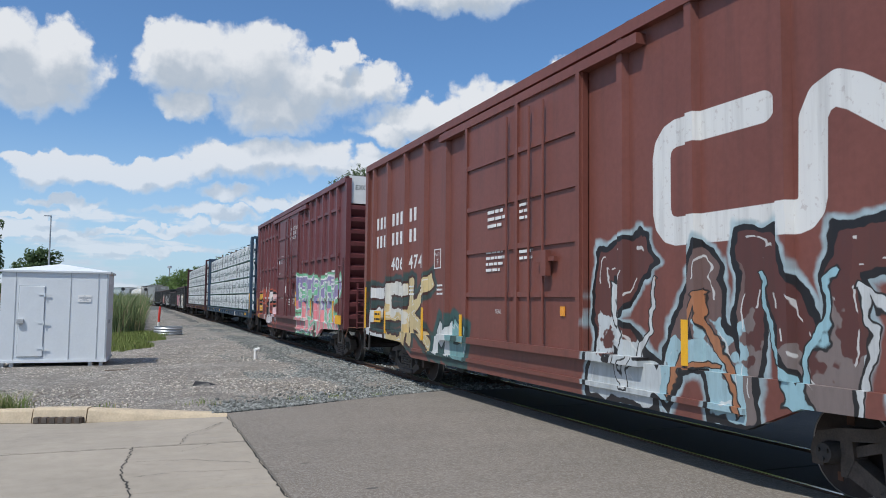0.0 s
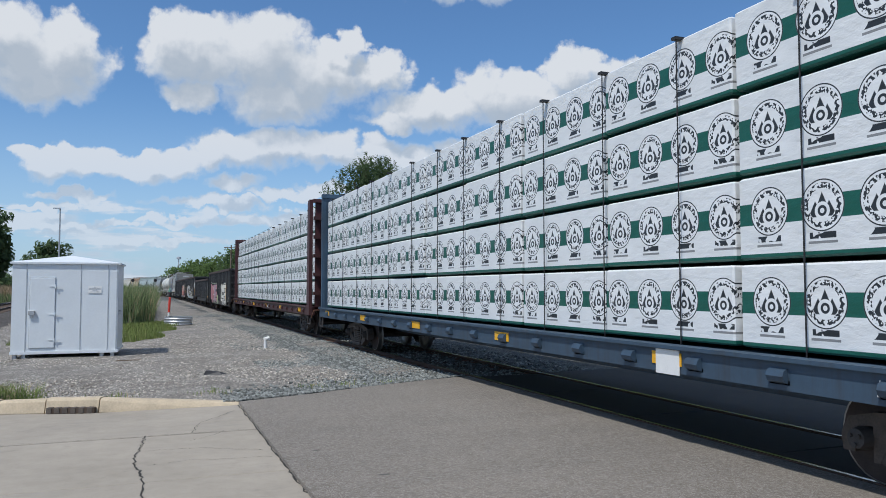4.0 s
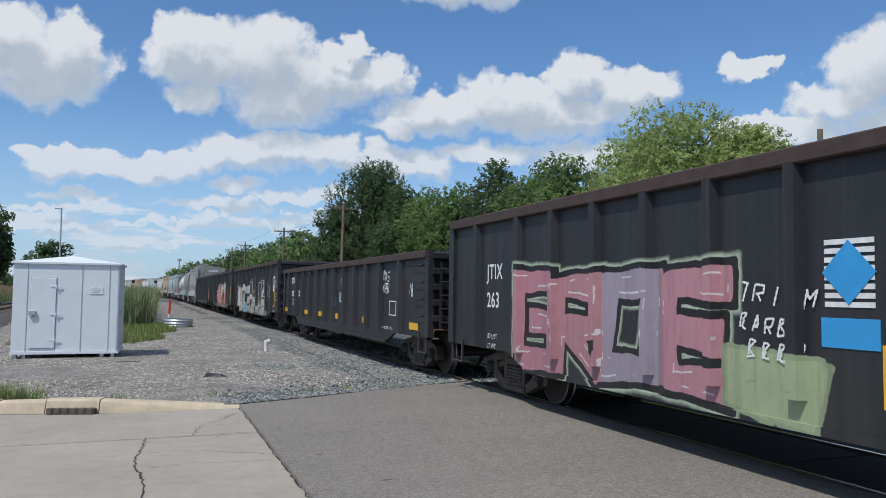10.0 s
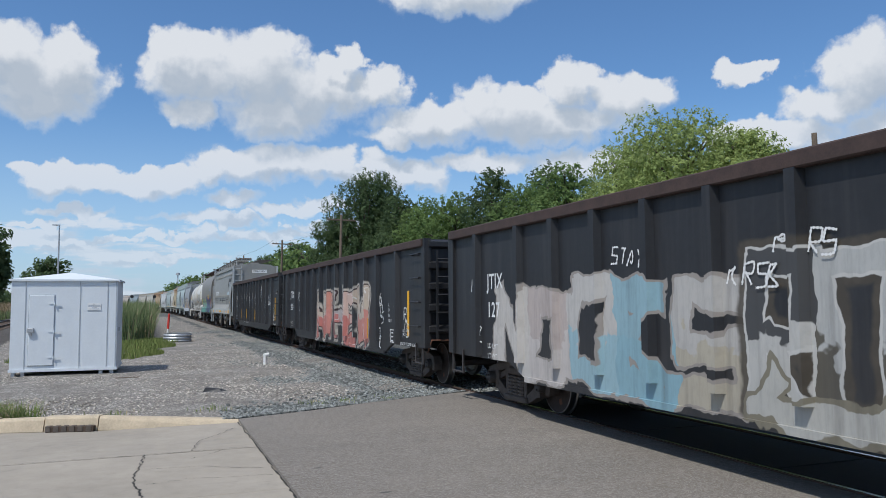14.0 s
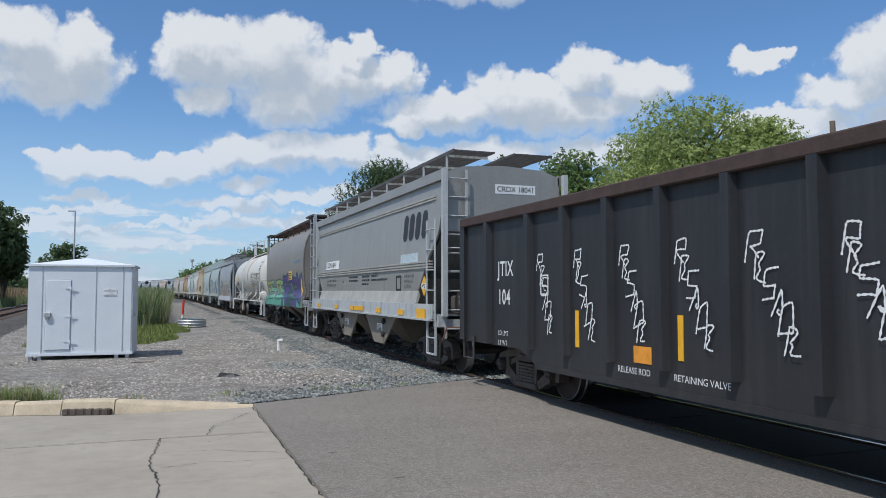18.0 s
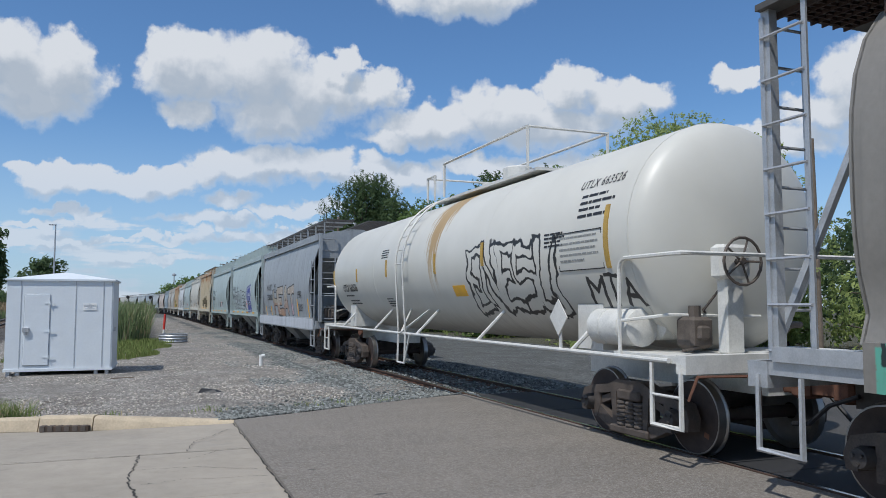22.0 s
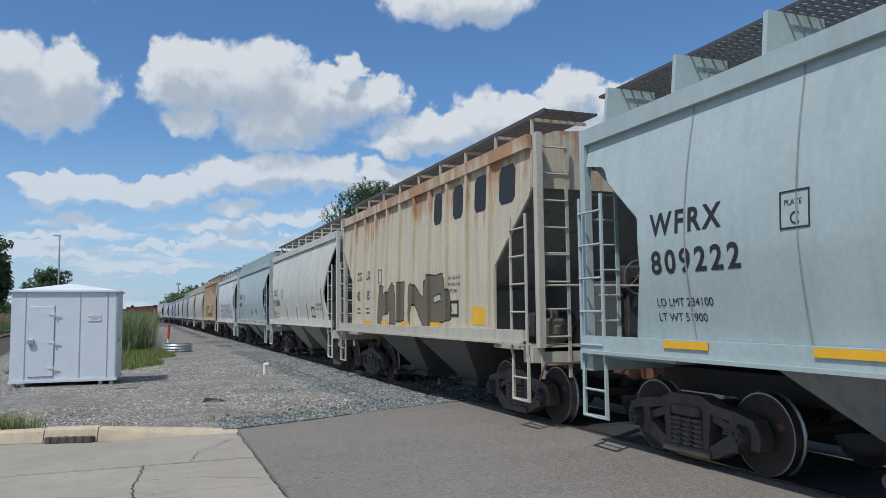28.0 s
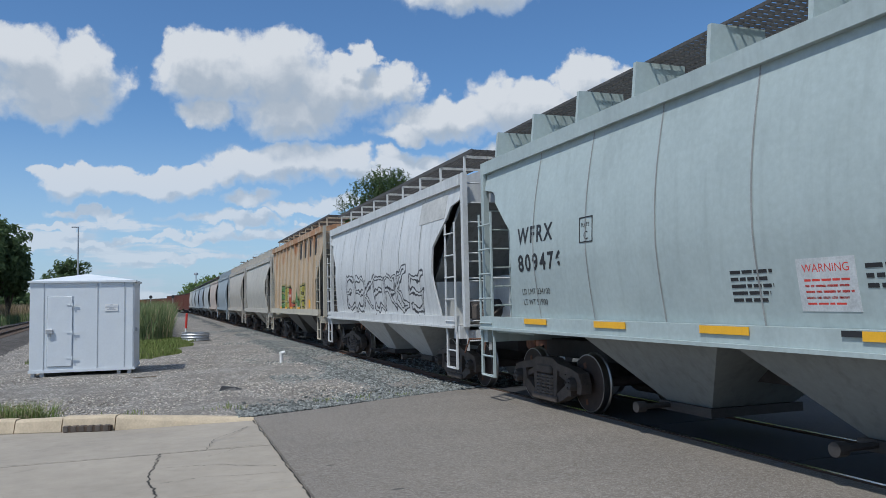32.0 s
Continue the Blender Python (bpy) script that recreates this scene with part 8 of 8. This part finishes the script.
    # the bays take a dimmer cream, with the shade below the sill coloured in
    car, h, face = mk(277.1, 289.2, paint, "cream covered hopper with brown strips", 4.17, 1.50, thin=True, board_up=0.5, under=car_paint("cream_bay_shade", (0.34, 0.32, 0.27), 0.05, 0.3), cut=((0.0, 3.75), (0.2, 3.6), (0.55, 3.15), (1.08, 2.4), (1.10, 2.1), (0.85, 1.55)))
    side_marks(car, h, face, "TILX", "333090", 4.78, BLACK, 2.48, plate_c=True)
    brown = plain("brown_strip", (0.30, 0.16, 0.05), 0.6, vary=0.3)
    for y, z1 in ((-4.55, 2.52), (-2.1, 2.05), (-0.15, 2.0), (1.85, 1.95), (4.75, 1.9)):
        plate(car, "brown_strip", face, y, y + 0.10, 1.52, z1, brown, "brown adhesive strip")
    text(car, "EXW 10-8 H 9-3", face, -3.6, 1.98, 0.08, BLACK)
    text(car, "EW 8-6 H 15-0", face, -3.6, 1.84, 0.08, BLACK)
    frame_mark(car, face, -3.31, -2.78, 1.6, 1.95, 0.05, BLACK)
    # white car with line graffiti
    art = [dict(word="ESKERBS", y0=-4.0, y1=3.2, z0=1.5, z1=2.4, top=None, line=(0.02, 0.02, 0.03), edge=0.045, fat=0.06, hollow=True, wave=0.45)]
    paint = car_paint("white_hopper_paint", (0.60, 0.61, 0.60), 0.02, 0.2, art, 0.5)
    car, h, face = mk(303.0, 315.0, paint, "white covered hopper with black outline graffiti", 4.08, 1.38, thin=True, board_up=0.5)
    plate(car, "grey_patch", face, -5.2, -3.6, 3.35, 3.85, plain("grey_patch_paint", (0.45, 0.45, 0.43), 0.7))
    # the rest of the string, farther back
    hues = [(0.50, 0.47, 0.41), (0.48, 0.44, 0.38), (0.32, 0.37, 0.40), (0.52, 0.44, 0.38), (0.42, 0.45, 0.46), (0.30, 0.34, 0.38), (0.40, 0.43, 0.44), (0.44, 0.46, 0.46), (0.50, 0.48, 0.44)]
    u = 330.1
    for i, c in enumerate(hues):
        paint = car_paint("far_hopper_paint", c, 0.05, 0.3, (), 0.55)
        mk(u, u + 12.0, paint, "pale covered hopper in the distant part of the train", detail=i < 3)
        u += 13.35
    for i in range(10):
        c = ((0.14, 0.045, 0.03), (0.20, 0.075, 0.035), (0.24, 0.10, 0.045), (0.16, 0.06, 0.035))[i % 4 if i > 2 else 0]
        paint = car_paint("rust_gondola_paint", c, 0.4, 0.3, (), 0.75)
        gondola(u, u + 15.4, paint, "rust-brown gondola in the distant part of the train", 3.5 if i > 2 else 4.0, steps(-7.0, 7.0, 12), detail=False)
        u += 16.8


def side_marks(car, h, face, marks, number, y, mat, z, plate_c=False):
    text(car, marks, face, y, z, 0.24, mat, squeeze=1.0, bold=0.008, space=1.25)
    text(car, number, face, y, z - 0.42, 0.24, mat, squeeze=1.05, bold=0.008, space=1.3)
    text(car, "LD LMT 234100", face, y - 0.02, z - 0.78, 0.085, mat, squeeze=1.1)
    text(car, "LT WT 51900", face, y - 0.02, z - 0.94, 0.085, mat, squeeze=1.1)
    if plate_c:
        frame_mark(car, face, y - 2.2, y - 1.87, z - 0.12, z + 0.22, 0.014, mat)
        text(car, "PLATE", face, y - 1.92, z + 0.09, 0.05, mat)
        text(car, "C", face, y - 1.98, z - 0.08, 0.11, mat)


BAY = car_paint("grimy_bay_paint", (0.115, 0.098, 0.082), 0.2, 0.5)


def round_hopper(u0, u1, paint):
    h = (u1 - u0) / 2
    car = car_empty("hopper_car", "dark round-sided covered hopper with green and purple graffiti", u0, u1)
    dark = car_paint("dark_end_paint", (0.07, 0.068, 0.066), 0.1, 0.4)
    ring = []
    for i in range(25):
        a = math.pi * (-0.18 + 1.36 * i / 24)
        c, sn = math.cos(a), math.sin(a)
        grow = (abs(c) ** 2.9 + abs(sn) ** 2.9) ** (-1 / 2.9)
        ring.append((1.54 * c * grow, 2.70 + 1.78 * sn * grow))
    ring += [(-1.50, 1.42), (1.50, 1.42)]
    s = Shape().prism(ring, "y", -h + 1.1, h - 1.1)
    part("barrel", s, paint, car, smooth=True)
    for sg in (-1, 1):
        e = sg * (h - 1.1)
        s = Shape()
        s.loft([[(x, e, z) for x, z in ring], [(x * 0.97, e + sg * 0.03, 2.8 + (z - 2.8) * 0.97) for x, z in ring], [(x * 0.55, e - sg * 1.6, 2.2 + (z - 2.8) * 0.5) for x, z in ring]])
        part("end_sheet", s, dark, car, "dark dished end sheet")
        part("end_rim", Shape().prism(ring, "y", e - 0.02, e + 0.025), paint, car)
        part("slope_sheet", Shape().prism([(e + sg * 0.05, 4.0), (e + sg * 0.45, 1.25), (e + sg * 0.38, 1.25), (e, 3.9)], "x", -0.12, 0.12).box(-1.3, 1.3, min(e, e + sg * 0.1), max(e, e + sg * 0.1), 1.2, 2.0), dark, car)
        part("end_sill", Shape().box(-1.5, 1.5, min(sg * h, sg * h - sg * 1.4), max(sg * h, sg * h - sg * 1.4), 1.10, 1.22).box(-1.52, 1.52, sg * h - 0.12, sg * h + 0.12, 0.98, 1.22), GALV, car)
        for sx in (-1, 1):
            part("end_post", Shape().box(sx * 1.30 - 0.05, sx * 1.30 + 0.05, sg * h - 0.1, sg * h, 1.2, 4.6), GALV, car)
        part("brace", Shape().bar((-1.25, sg * h, 1.4), (-0.9, e, 4.1), 0.05), GALV, car)
        part("brace", Shape().bar((0.9, sg * h, 1.4), (0.9, e, 4.1), 0.05), GALV, car)
        ladder(car, "end_ladder", 1.1, 4.62, (-1.28, sg * (h + 0.01), 0.48), 9, GALV, along="x")
        y = sg * h + (0.02 if sg < 0 else -0.52)
        ladder(car, "side_ladder", 1.1, 4.5, (-1.36, y, 0.50), 8, GALV)
        part("sill_step", Shape().tube([(-1.54, y, 1.1), (-1.54, y, 0.42), (-1.54, y + 0.5, 0.42), (-1.54, y + 0.5, 1.1)], 0.025, 5), GALV, car)
        part("roof_platform", Shape().box(-1.42, 1.42, min(sg * h, sg * (h - 1.3)), max(sg * h, sg * (h - 1.3)), 4.56, 4.62), GRATE, car)
    w = Shape()
    for o in (-0.3, -0.15, 0, 0.15, 0.3, 0.45, 0.6):
        w.box(-0.85 + o - 0.006, -0.85 + o + 0.006, -h, h, 4.52, 4.57)
    for i in range(int(2 * h / 0.09)):
        y = -h + i * 0.09
        w.box(-1.16, -0.22, y, y + 0.012, 4.53, 4.565)
    part("running_board", w, CHORD, car, "rusty grating roof walk")
    for y in steps(-h + 1.2, h - 1.2, 8):
        part("walk_bracket", Shape().box(-1.19, -1.15, y - 0.02, y + 0.02, 4.15, 4.57).box(-1.15, -0.6, y - 0.02, y + 0.02, 4.46, 4.515), CHORD, car)
    part("board_edge", Shape().box(-1.20, -1.17, -h, h, 4.50, 4.59), CHORD, car)
    part("side_sill", Shape().box(-1.56, -1.46, -h + 1.15, h - 1.15, 1.05, 1.44), paint, car)
    for sg in (-1, 1):
        part("end_sill_beam", Shape().box(-1.54, -1.46, min(sg * (h - 0.2), sg * (h - 1.147)), max(sg * (h - 0.2), sg * (h - 1.147)), 1.225, 1.36), GALV, car)
    part("centre_sill", Shape().box(-0.28, 0.28, -h, h, 0.72, 1.05), STEEL, car)
    for ym in (-1.4, 1.4):
        b = Shape().loft([[(-1.40, ym - 1.3, 1.2), (1.40, ym - 1.3, 1.2), (1.40, ym + 1.3, 1.2), (-1.40, ym + 1.3, 1.2)], [(-0.4, ym - 0.3, 0.36), (0.4, ym - 0.3, 0.36), (0.4, ym + 0.3, 0.36), (-0.4, ym + 0.3, 0.36)]])
        part("discharge_bay", b, BAY, car, "grimy brown discharge bay")
    brake_gear(car, -h + 0.05, 1.22, 0.2, STEEL)
    plate(car, "notice", -1.535, -2.58, -1.8, 2.18, 2.55, YELLOW, "yellow notice panel")
    bars(car, -1.545, -1.86, 2.48, (0.65, 0.6, 0.62, 0.5), 0.045, 1.7, BLACK)
    text(car, "SODIUM CHLORATE", -1.546, -3.05, 2.86, 0.12, BLUE)
    diamond(car, -1.54, -5.05, 1.72, 0.2, "1495")
    plate(car, "reflector", -1.53, -4.92, -4.82, 1.5, 2.2, YELLOW, "yellow reflector strip")
    plate(car, "reflector", -1.53, h - 1.6, h - 1.5, 1.6, 2.2, YELLOW, "yellow reflector strip")
    running_gear(car, u0, u1, h, 1.62)


def tank_car(u0, u1):
    h = (u1 - u0) / 2
    car = car_empty("tank_car", "white tank car with a brown spill stain and black scrawl", u0, u1)
    m, k, b, co = shader("white_tank_paint", 0.42)
    x, y, z = k.split(co)
    streak = k.noise(k.vec("MULTIPLY", co, (1.2, 9.0, 0.35)), 1.5, 5, 0.6)
    col = k.mix(k.noise(co, 1.1, 5), (0.52, 0.505, 0.45), (0.64, 0.625, 0.565))
    edge = k.math("ADD", k.math("ABSOLUTE", k.math("SUBTRACT", y, -0.75)), k.math("MULTIPLY", k.math("SUBTRACT", streak, 0.5), 1.4))
    narrow = k.math("ADD", 0.05, k.math("MULTIPLY", k.step(z, 1.8, 4.2), 0.42))
    spill = k.step(k.math("SUBTRACT", edge, narrow), 0.10, -0.02)
    col = k.mix(k.math("MULTIPLY", spill, k.step(z, 1.7, 2.9)), col, k.mix(streak, (0.34, 0.20, 0.06), (0.46, 0.34, 0.18)))
    col = k.mix(k.math("MULTIPLY", k.step(k.math("ADD", z, k.math("MULTIPLY", streak, 0.8)), 2.2, 1.2), 0.55), col, (0.22, 0.19, 0.15))
    flat = k.xyz(y, z)
    wob = k.vec("SUBTRACT", k.noise(flat, 1.7, 3, 0.5, "2D", "Color"), (0.5, 0.5, 0.5))
    for spray in (dict(word="ENESU", y0=-5.5, y1=-2.45, z0=1.60, z1=2.75, top=None, line=(0.02, 0.02, 0.02), edge=0.055, fat=0.075, hollow=True, wave=0.42, lean=0.2),
                  dict(word="MTA", y0=-7.35, y1=-6.2, z0=1.72, z1=2.1, top=[(0.03, 0.03, 0.03)], line=(0.03, 0.03, 0.03), edge=0.01, fat=0.055, wave=0.2, glint=False)):
        col = sprayed(k, col, flat, z, wob, **spray)
    k.link(col, b.inputs["Base Color"])
    bump(k, b, k.noise(co, 2, 3), 0.1, 0.02)
    R, zc = 1.46, 2.60
    L = h - 0.98
    prof = []
    for i in range(9):
        a = math.pi / 2 * i / 8
        prof.append((-L - 0.50 * math.cos(a), R * math.sin(a) + 0.001))
    full = prof + [(-p, r) for p, r in prof[::-1]]
    part("tank", Shape().lathe(full, (0, 0, zc), "y", 48), m, car, "white cylindrical tank", smooth=True)
    for y in (-L, L * 0.45, -L * 0.45, L):
        part("weld_band", Shape().lathe([(y - 0.01, R + 0.003), (y + 0.01, R + 0.003)], (0, 0, zc), "y", 48), m, car)
    part("stub_sill", Shape().box(-0.3, 0.3, -h, -h + 3.6, 0.72, 1.2), TANK_WHITE, car)
    part("stub_sill", Shape().box(-0.3, 0.3, h - 3.6, h, 0.72, 1.2), TANK_WHITE, car)
    for sg in (-1, 1):
        part("end_platform", Shape().box(-1.45, 1.45, min(sg * h, sg * h - sg * 1.3), max(sg * h, sg * h - sg * 1.3), 1.10, 1.18).box(-1.5, 1.5, sg * h - 0.08, sg * h + 0.08, 1.0, 1.2), TANK_WHITE, car)
        part("saddle", Shape().prism([(-1.2, 1.15), (-1.2, 1.75), (-0.7, 1.42), (0.7, 1.42), (1.2, 1.75), (1.2, 1.15)], "y", sg * (h - 2.2) - 0.3, sg * (h - 2.2) + 0.3), TANK_WHITE, car)
        y = sg * h
        part("end_rail", Shape().tube([(-1.46, y - sg * 1.15, 1.15), (-1.46, y - sg * 1.15, 2.18), (-1.46, y - sg * 1.12, 2.26), (-1.46, y - sg * 1.04, 2.30), (-1.46, y - sg * 0.12, 2.30), (-1.44, y - sg * 0.03, 2.30), (-1.35, y, 2.30),
                                      (1.35, y, 2.30), (1.44, y, 2.26), (1.46, y, 2.18), (1.46, y, 1.15)], 0.025, 6).tube([(-1.46, y - sg * 1.12, 1.55), (-1.1, y - sg * 0.7, 1.62), (0.2, y - sg * 0.6, 1.60)], 0.02, 6), TANK_WHITE, car, "white tubular end railing")
        part("sill_step", Shape().tube([(-1.5, y, 1.1), (-1.5, y, 0.42), (-1.5, y - sg * 0.5, 0.42), (-1.5, y - sg * 0.5, 1.1)], 0.025, 5).bar((-1.5, y, 0.75), (-1.5, y - sg * 0.5, 0.75), 0.018, 5), TANK_WHITE, car)
    part("side_rail", Shape().bar((-1.50, -h + 0.2, 1.13), (-1.50, h - 0.2, 1.13), 0.028, 8), TANK_WHITE, car, "white side handrail")
    for y in steps(-h + 2.2, h - 2.2, 5):
        part("rail_bracket", Shape().bar((-1.50, y, 1.13), (-1.05, y - 0.25, 1.68), 0.03, 6), TANK_WHITE, car)
    # middle platform, ladder, dome
    y0 = 0.65
    lad = Shape()
    pts = [(-1.52, 0, 1.13)]
    for i in range(9):
        a = math.pi * (1.0 - 0.44 * i / 8)
        pts.append(((R + 0.14) * math.cos(a), 0, zc + (R + 0.14) * math.sin(a)))
    for o in (0.0, 0.46):
        lad.tube([(px, y0 + o, pz) for px, _, pz in pts], 0.022, 5)
        lad.tube([(-1.52, y0 + o, 1.13), (-1.54, y0 + o, 0.5)], 0.022, 5)
    lad.tube([(-1.54, y0, 0.5), (-1.54, y0 + 0.46, 0.5)], 0.022, 5).tube([(-1.54, y0 - 0.35, 1.13), (-1.54, y0, 0.5)], 0.022, 5).tube([(-1.1, y0 - 0.4, 1.65), (-1.54, y0 + 0.2, 1.15), (-1.1, y0 + 0.8, 1.65)], 0.022, 5)
    t = part("tank_ladder", lad, TANK_WHITE, car, "white ladder curving over the tank")
    for i in range(9):
        u = i / 8 * (len(pts) - 1)
        j = min(int(u), len(pts) - 2)
        a, bb = Vector(pts[j]), Vector(pts[j + 1])
        q = a + (bb - a) * (u - j)
        part("rung", Shape().bar((q.x, y0, q.z), (q.x, y0 + 0.46, q.z), 0.014, 5), TANK_WHITE, t)
    top = zc + R
    plat = Shape().box(-0.62, 0.62, -3.6, 1.2, top - 0.02, top + 0.03)
    part("dome_platform", plat, TANK_WHITE, car)
    rail = Shape()
    for x in (-0.8, 0.8):
        rail.tube([(x, 1.2, top), (x, 1.2, top + 0.55), (x, 0.75, top + 0.55), (x, 0.75, top)], 0.025, 5)
        rail.tube([(x, 0.2, top), (x, 0.2, top + 0.72), (x, -3.6, top + 0.72), (x, -3.6, top)], 0.025, 5)
    rail.tube([(-0.8, -3.6, top + 0.72), (0.8, -3.6, top + 0.72)], 0.025, 5).tube([(-0.8, 1.2, top + 0.55), (0.8, 1.2, top + 0.55)], 0.025, 5)
    part("dome_railing", rail, TANK_WHITE, car, "white tubular dome railing")
    part("dome", Shape().lathe([(top - 0.05, 0.30), (top + 0.35, 0.30), (top + 0.38, 0.26)], (0, -1.7, 0), "z", 16).lathe([(top - 0.05, 0.16), (top + 0.25, 0.16)], (0, -0.4, 0), "z", 12), TANK_WHITE, car)

    def skin(z):
        return -math.sqrt(max(0.01, R * R - (z - zc) ** 2)) - 0.003
    text(car, "UTLX 663526", skin, 6.4, 2.12, 0.19, BLACK, squeeze=0.9, bold=0.006)
    text(car, "UTLX 663526", skin, -6.0, 3.30, 0.12, BLACK, squeeze=0.9, bold=0.001, space=1.15)
    bars(car, skin, -6.15, 3.20, (0.6, 0.8, 0.5, 0.7), 0.05, 1.8, BLACK)
    bars(car, skin, 6.3, 2.02, (0.8,), 0.05, 1.5, BLACK)
    bars(car, skin, 6.1, 1.88, (0.9, 1.0), 0.045, 1.7, BLACK)
    for y, z in ((2.7, 3.05), (2.7, 1.9), (-5.3, 2.75)):
        bars(car, skin, y, z, (0.5, 0.55, 0.45, 0.5), 0.035, 1.6, BLACK)
    frame_mark(car, skin, -6.75, -5.65, 2.2, 2.72, 0.012, BLACK)
    bars(car, skin, -5.72, 2.66, (0.92, 0.95, 0.9, 0.95, 0.6), 0.03, 2.6, SEAM)
    for y, z0, z1 in ((7.3, 2.2, 2.75), (4.8, 2.35, 2.7), (2.2, 2.4, 2.8), (-0.95, 2.35, 2.75), (-3.2, 2.4, 2.8), (-6.9, 2.2, 3.0)):
        plate(car, "gold_strip", skin, y, y + 0.09, z0, z1, GOLD, "gold reflector strip", thick=0.012)
    plate(car, "notice", skin, -2.2, -1.65, 1.9, 2.1, YELLOW, "yellow notice")
    # brake gear on the leading end
    part("air_tank", Shape().lathe([(-0.50, 0.1), (-0.44, 0.235), (0.44, 0.235), (0.50, 0.1)], (-1.16, -h + 1.55, 1.46), "y", 16), TANK_WHITE, car, "white air reservoir", smooth=True)
    part("placard", Shape().prism([(-h + 2.27, 1.57), (-h + 2.50, 1.32), (-h + 2.73, 1.57), (-h + 2.50, 1.82)], "x", -1.52, -1.505), TANK_WHITE, car, "white diamond placard")
    part("placard_post", Shape().box(-1.50, -1.48, -h + 2.46, -h + 2.52, 1.15, 1.4), TANK_WHITE, car)
    part("reservoir_band", Shape().lathe([(-0.02, 0.242), (0.02, 0.242)], (-1.16, -h + 1.35, 1.46), "y", 16).lathe([(-0.02, 0.242), (0.02, 0.242)], (-1.16, -h + 1.75, 1.46), "y", 16), TANK_WHITE, car)
    brake_gear(car, -h + 0.02, 1.18, -0.55, TANK_WHITE)
    running_gear(car, u0, u1, h, 1.55)


boxcars()
lumber_cars()
gondolas()
hoppers()

# ---- distance ----
def distance():
    for i, (y, x) in enumerate(((66.0, 16.2), (95.0, 15.9), (127.0, 15.1), (143.0, 14.7))):
        pole(x, y, 9.95, True, 1.0)
    wires((16.2, 66.0), (15.9, 95.0), 9.6, 9.6, 1.0)
    wires((15.9, 95.0), (15.1, 127.0), 9.6, 9.6, -0.9)
    pole(26.0, 23.4, 9.0, False, -0.5)
    pole(24.2, 29.0, 7.0, False, 0.0)
    wires((26.0, 23.4), (20.5, 40.0), 7.2, 6.0, 0.0)
    t = thing("mast", "slender pale lighting mast in the distance", "mast", pose(-11.5, 124.0, -0.3))
    part("shaft", Shape().lathe([(0, 0.16), (13.8, 0.09)], axis="z", n=8), GALV, t)
    part("lamp_head", Shape().box(-0.9, 0.1, -0.12, 0.12, 13.7, 13.85), GALV, t)
    for x, y in ((-1.35, 118.0), (1.67, 118.0)):
        t = thing("signal_post", "railway signal with a black target head", "signal", pose(x, y, -0.3))
        part("shaft", Shape().lathe([(0, 0.06), (3.2, 0.05)], axis="z", n=8), GALV, t)
        part("target", Shape().lathe([(-0.1, 0.22), (0, 0.24), (0.02, 0.20)], (0, -0.1, 3.2), "y", 16), BLACK, t)
    t = thing("floodlight_tower", "tall floodlight tower far behind the trees", "tower", pose(13.5, 330.0, -0.3))
    part("shaft", Shape().lathe([(0, 0.25), (14, 0.2)], axis="z", n=8), GALV, t)
    part("head", Shape().lathe([(14, 0.3), (14.2, 0.9), (14.9, 0.8), (15.1, 0.3)], axis="z", n=12), GALV, t)


distance()
stones()


def motions():
    last = 32.0
    marks = [i * 1.0 for i in range(33)]
    for car, mid, sets in ROLLING:
        rows = []
        for t in marks:
            x, y, a = path(mid - gone(t))
            rows.append((t, pose(x, y, 0, 0, 0, math.degrees(a))))
        walk(car, rows)
        for w in sets:
            base = w.matrix_basis.translation.copy()
            rows = []

            def turned(t):
                return Matrix.Translation(base) @ Matrix.Rotation((gone(t) % (2 * math.pi * WHEEL_R)) / WHEEL_R, 4, "X")
            first = next((i for i in range(0, 961, 2) if mid + base.y - gone(i / 30) < 42), None)
            if first is None:
                continue
            stop = next((i for i in range(0, 961, 2) if mid + base.y - gone(i / 30) < -8), 960)
            if stop <= first:
                continue
            ticks = list(range(first, stop + 1, 2))
            if ticks[0] > 0:
                rows.append((0.0, turned(ticks[0] / 30)))
            rows += [(i / 30, turned(i / 30)) for i in ticks]
            if ticks[-1] < 960:
                rows.append((last, turned(ticks[-1] / 30)))
            walk(w, rows)


motions()
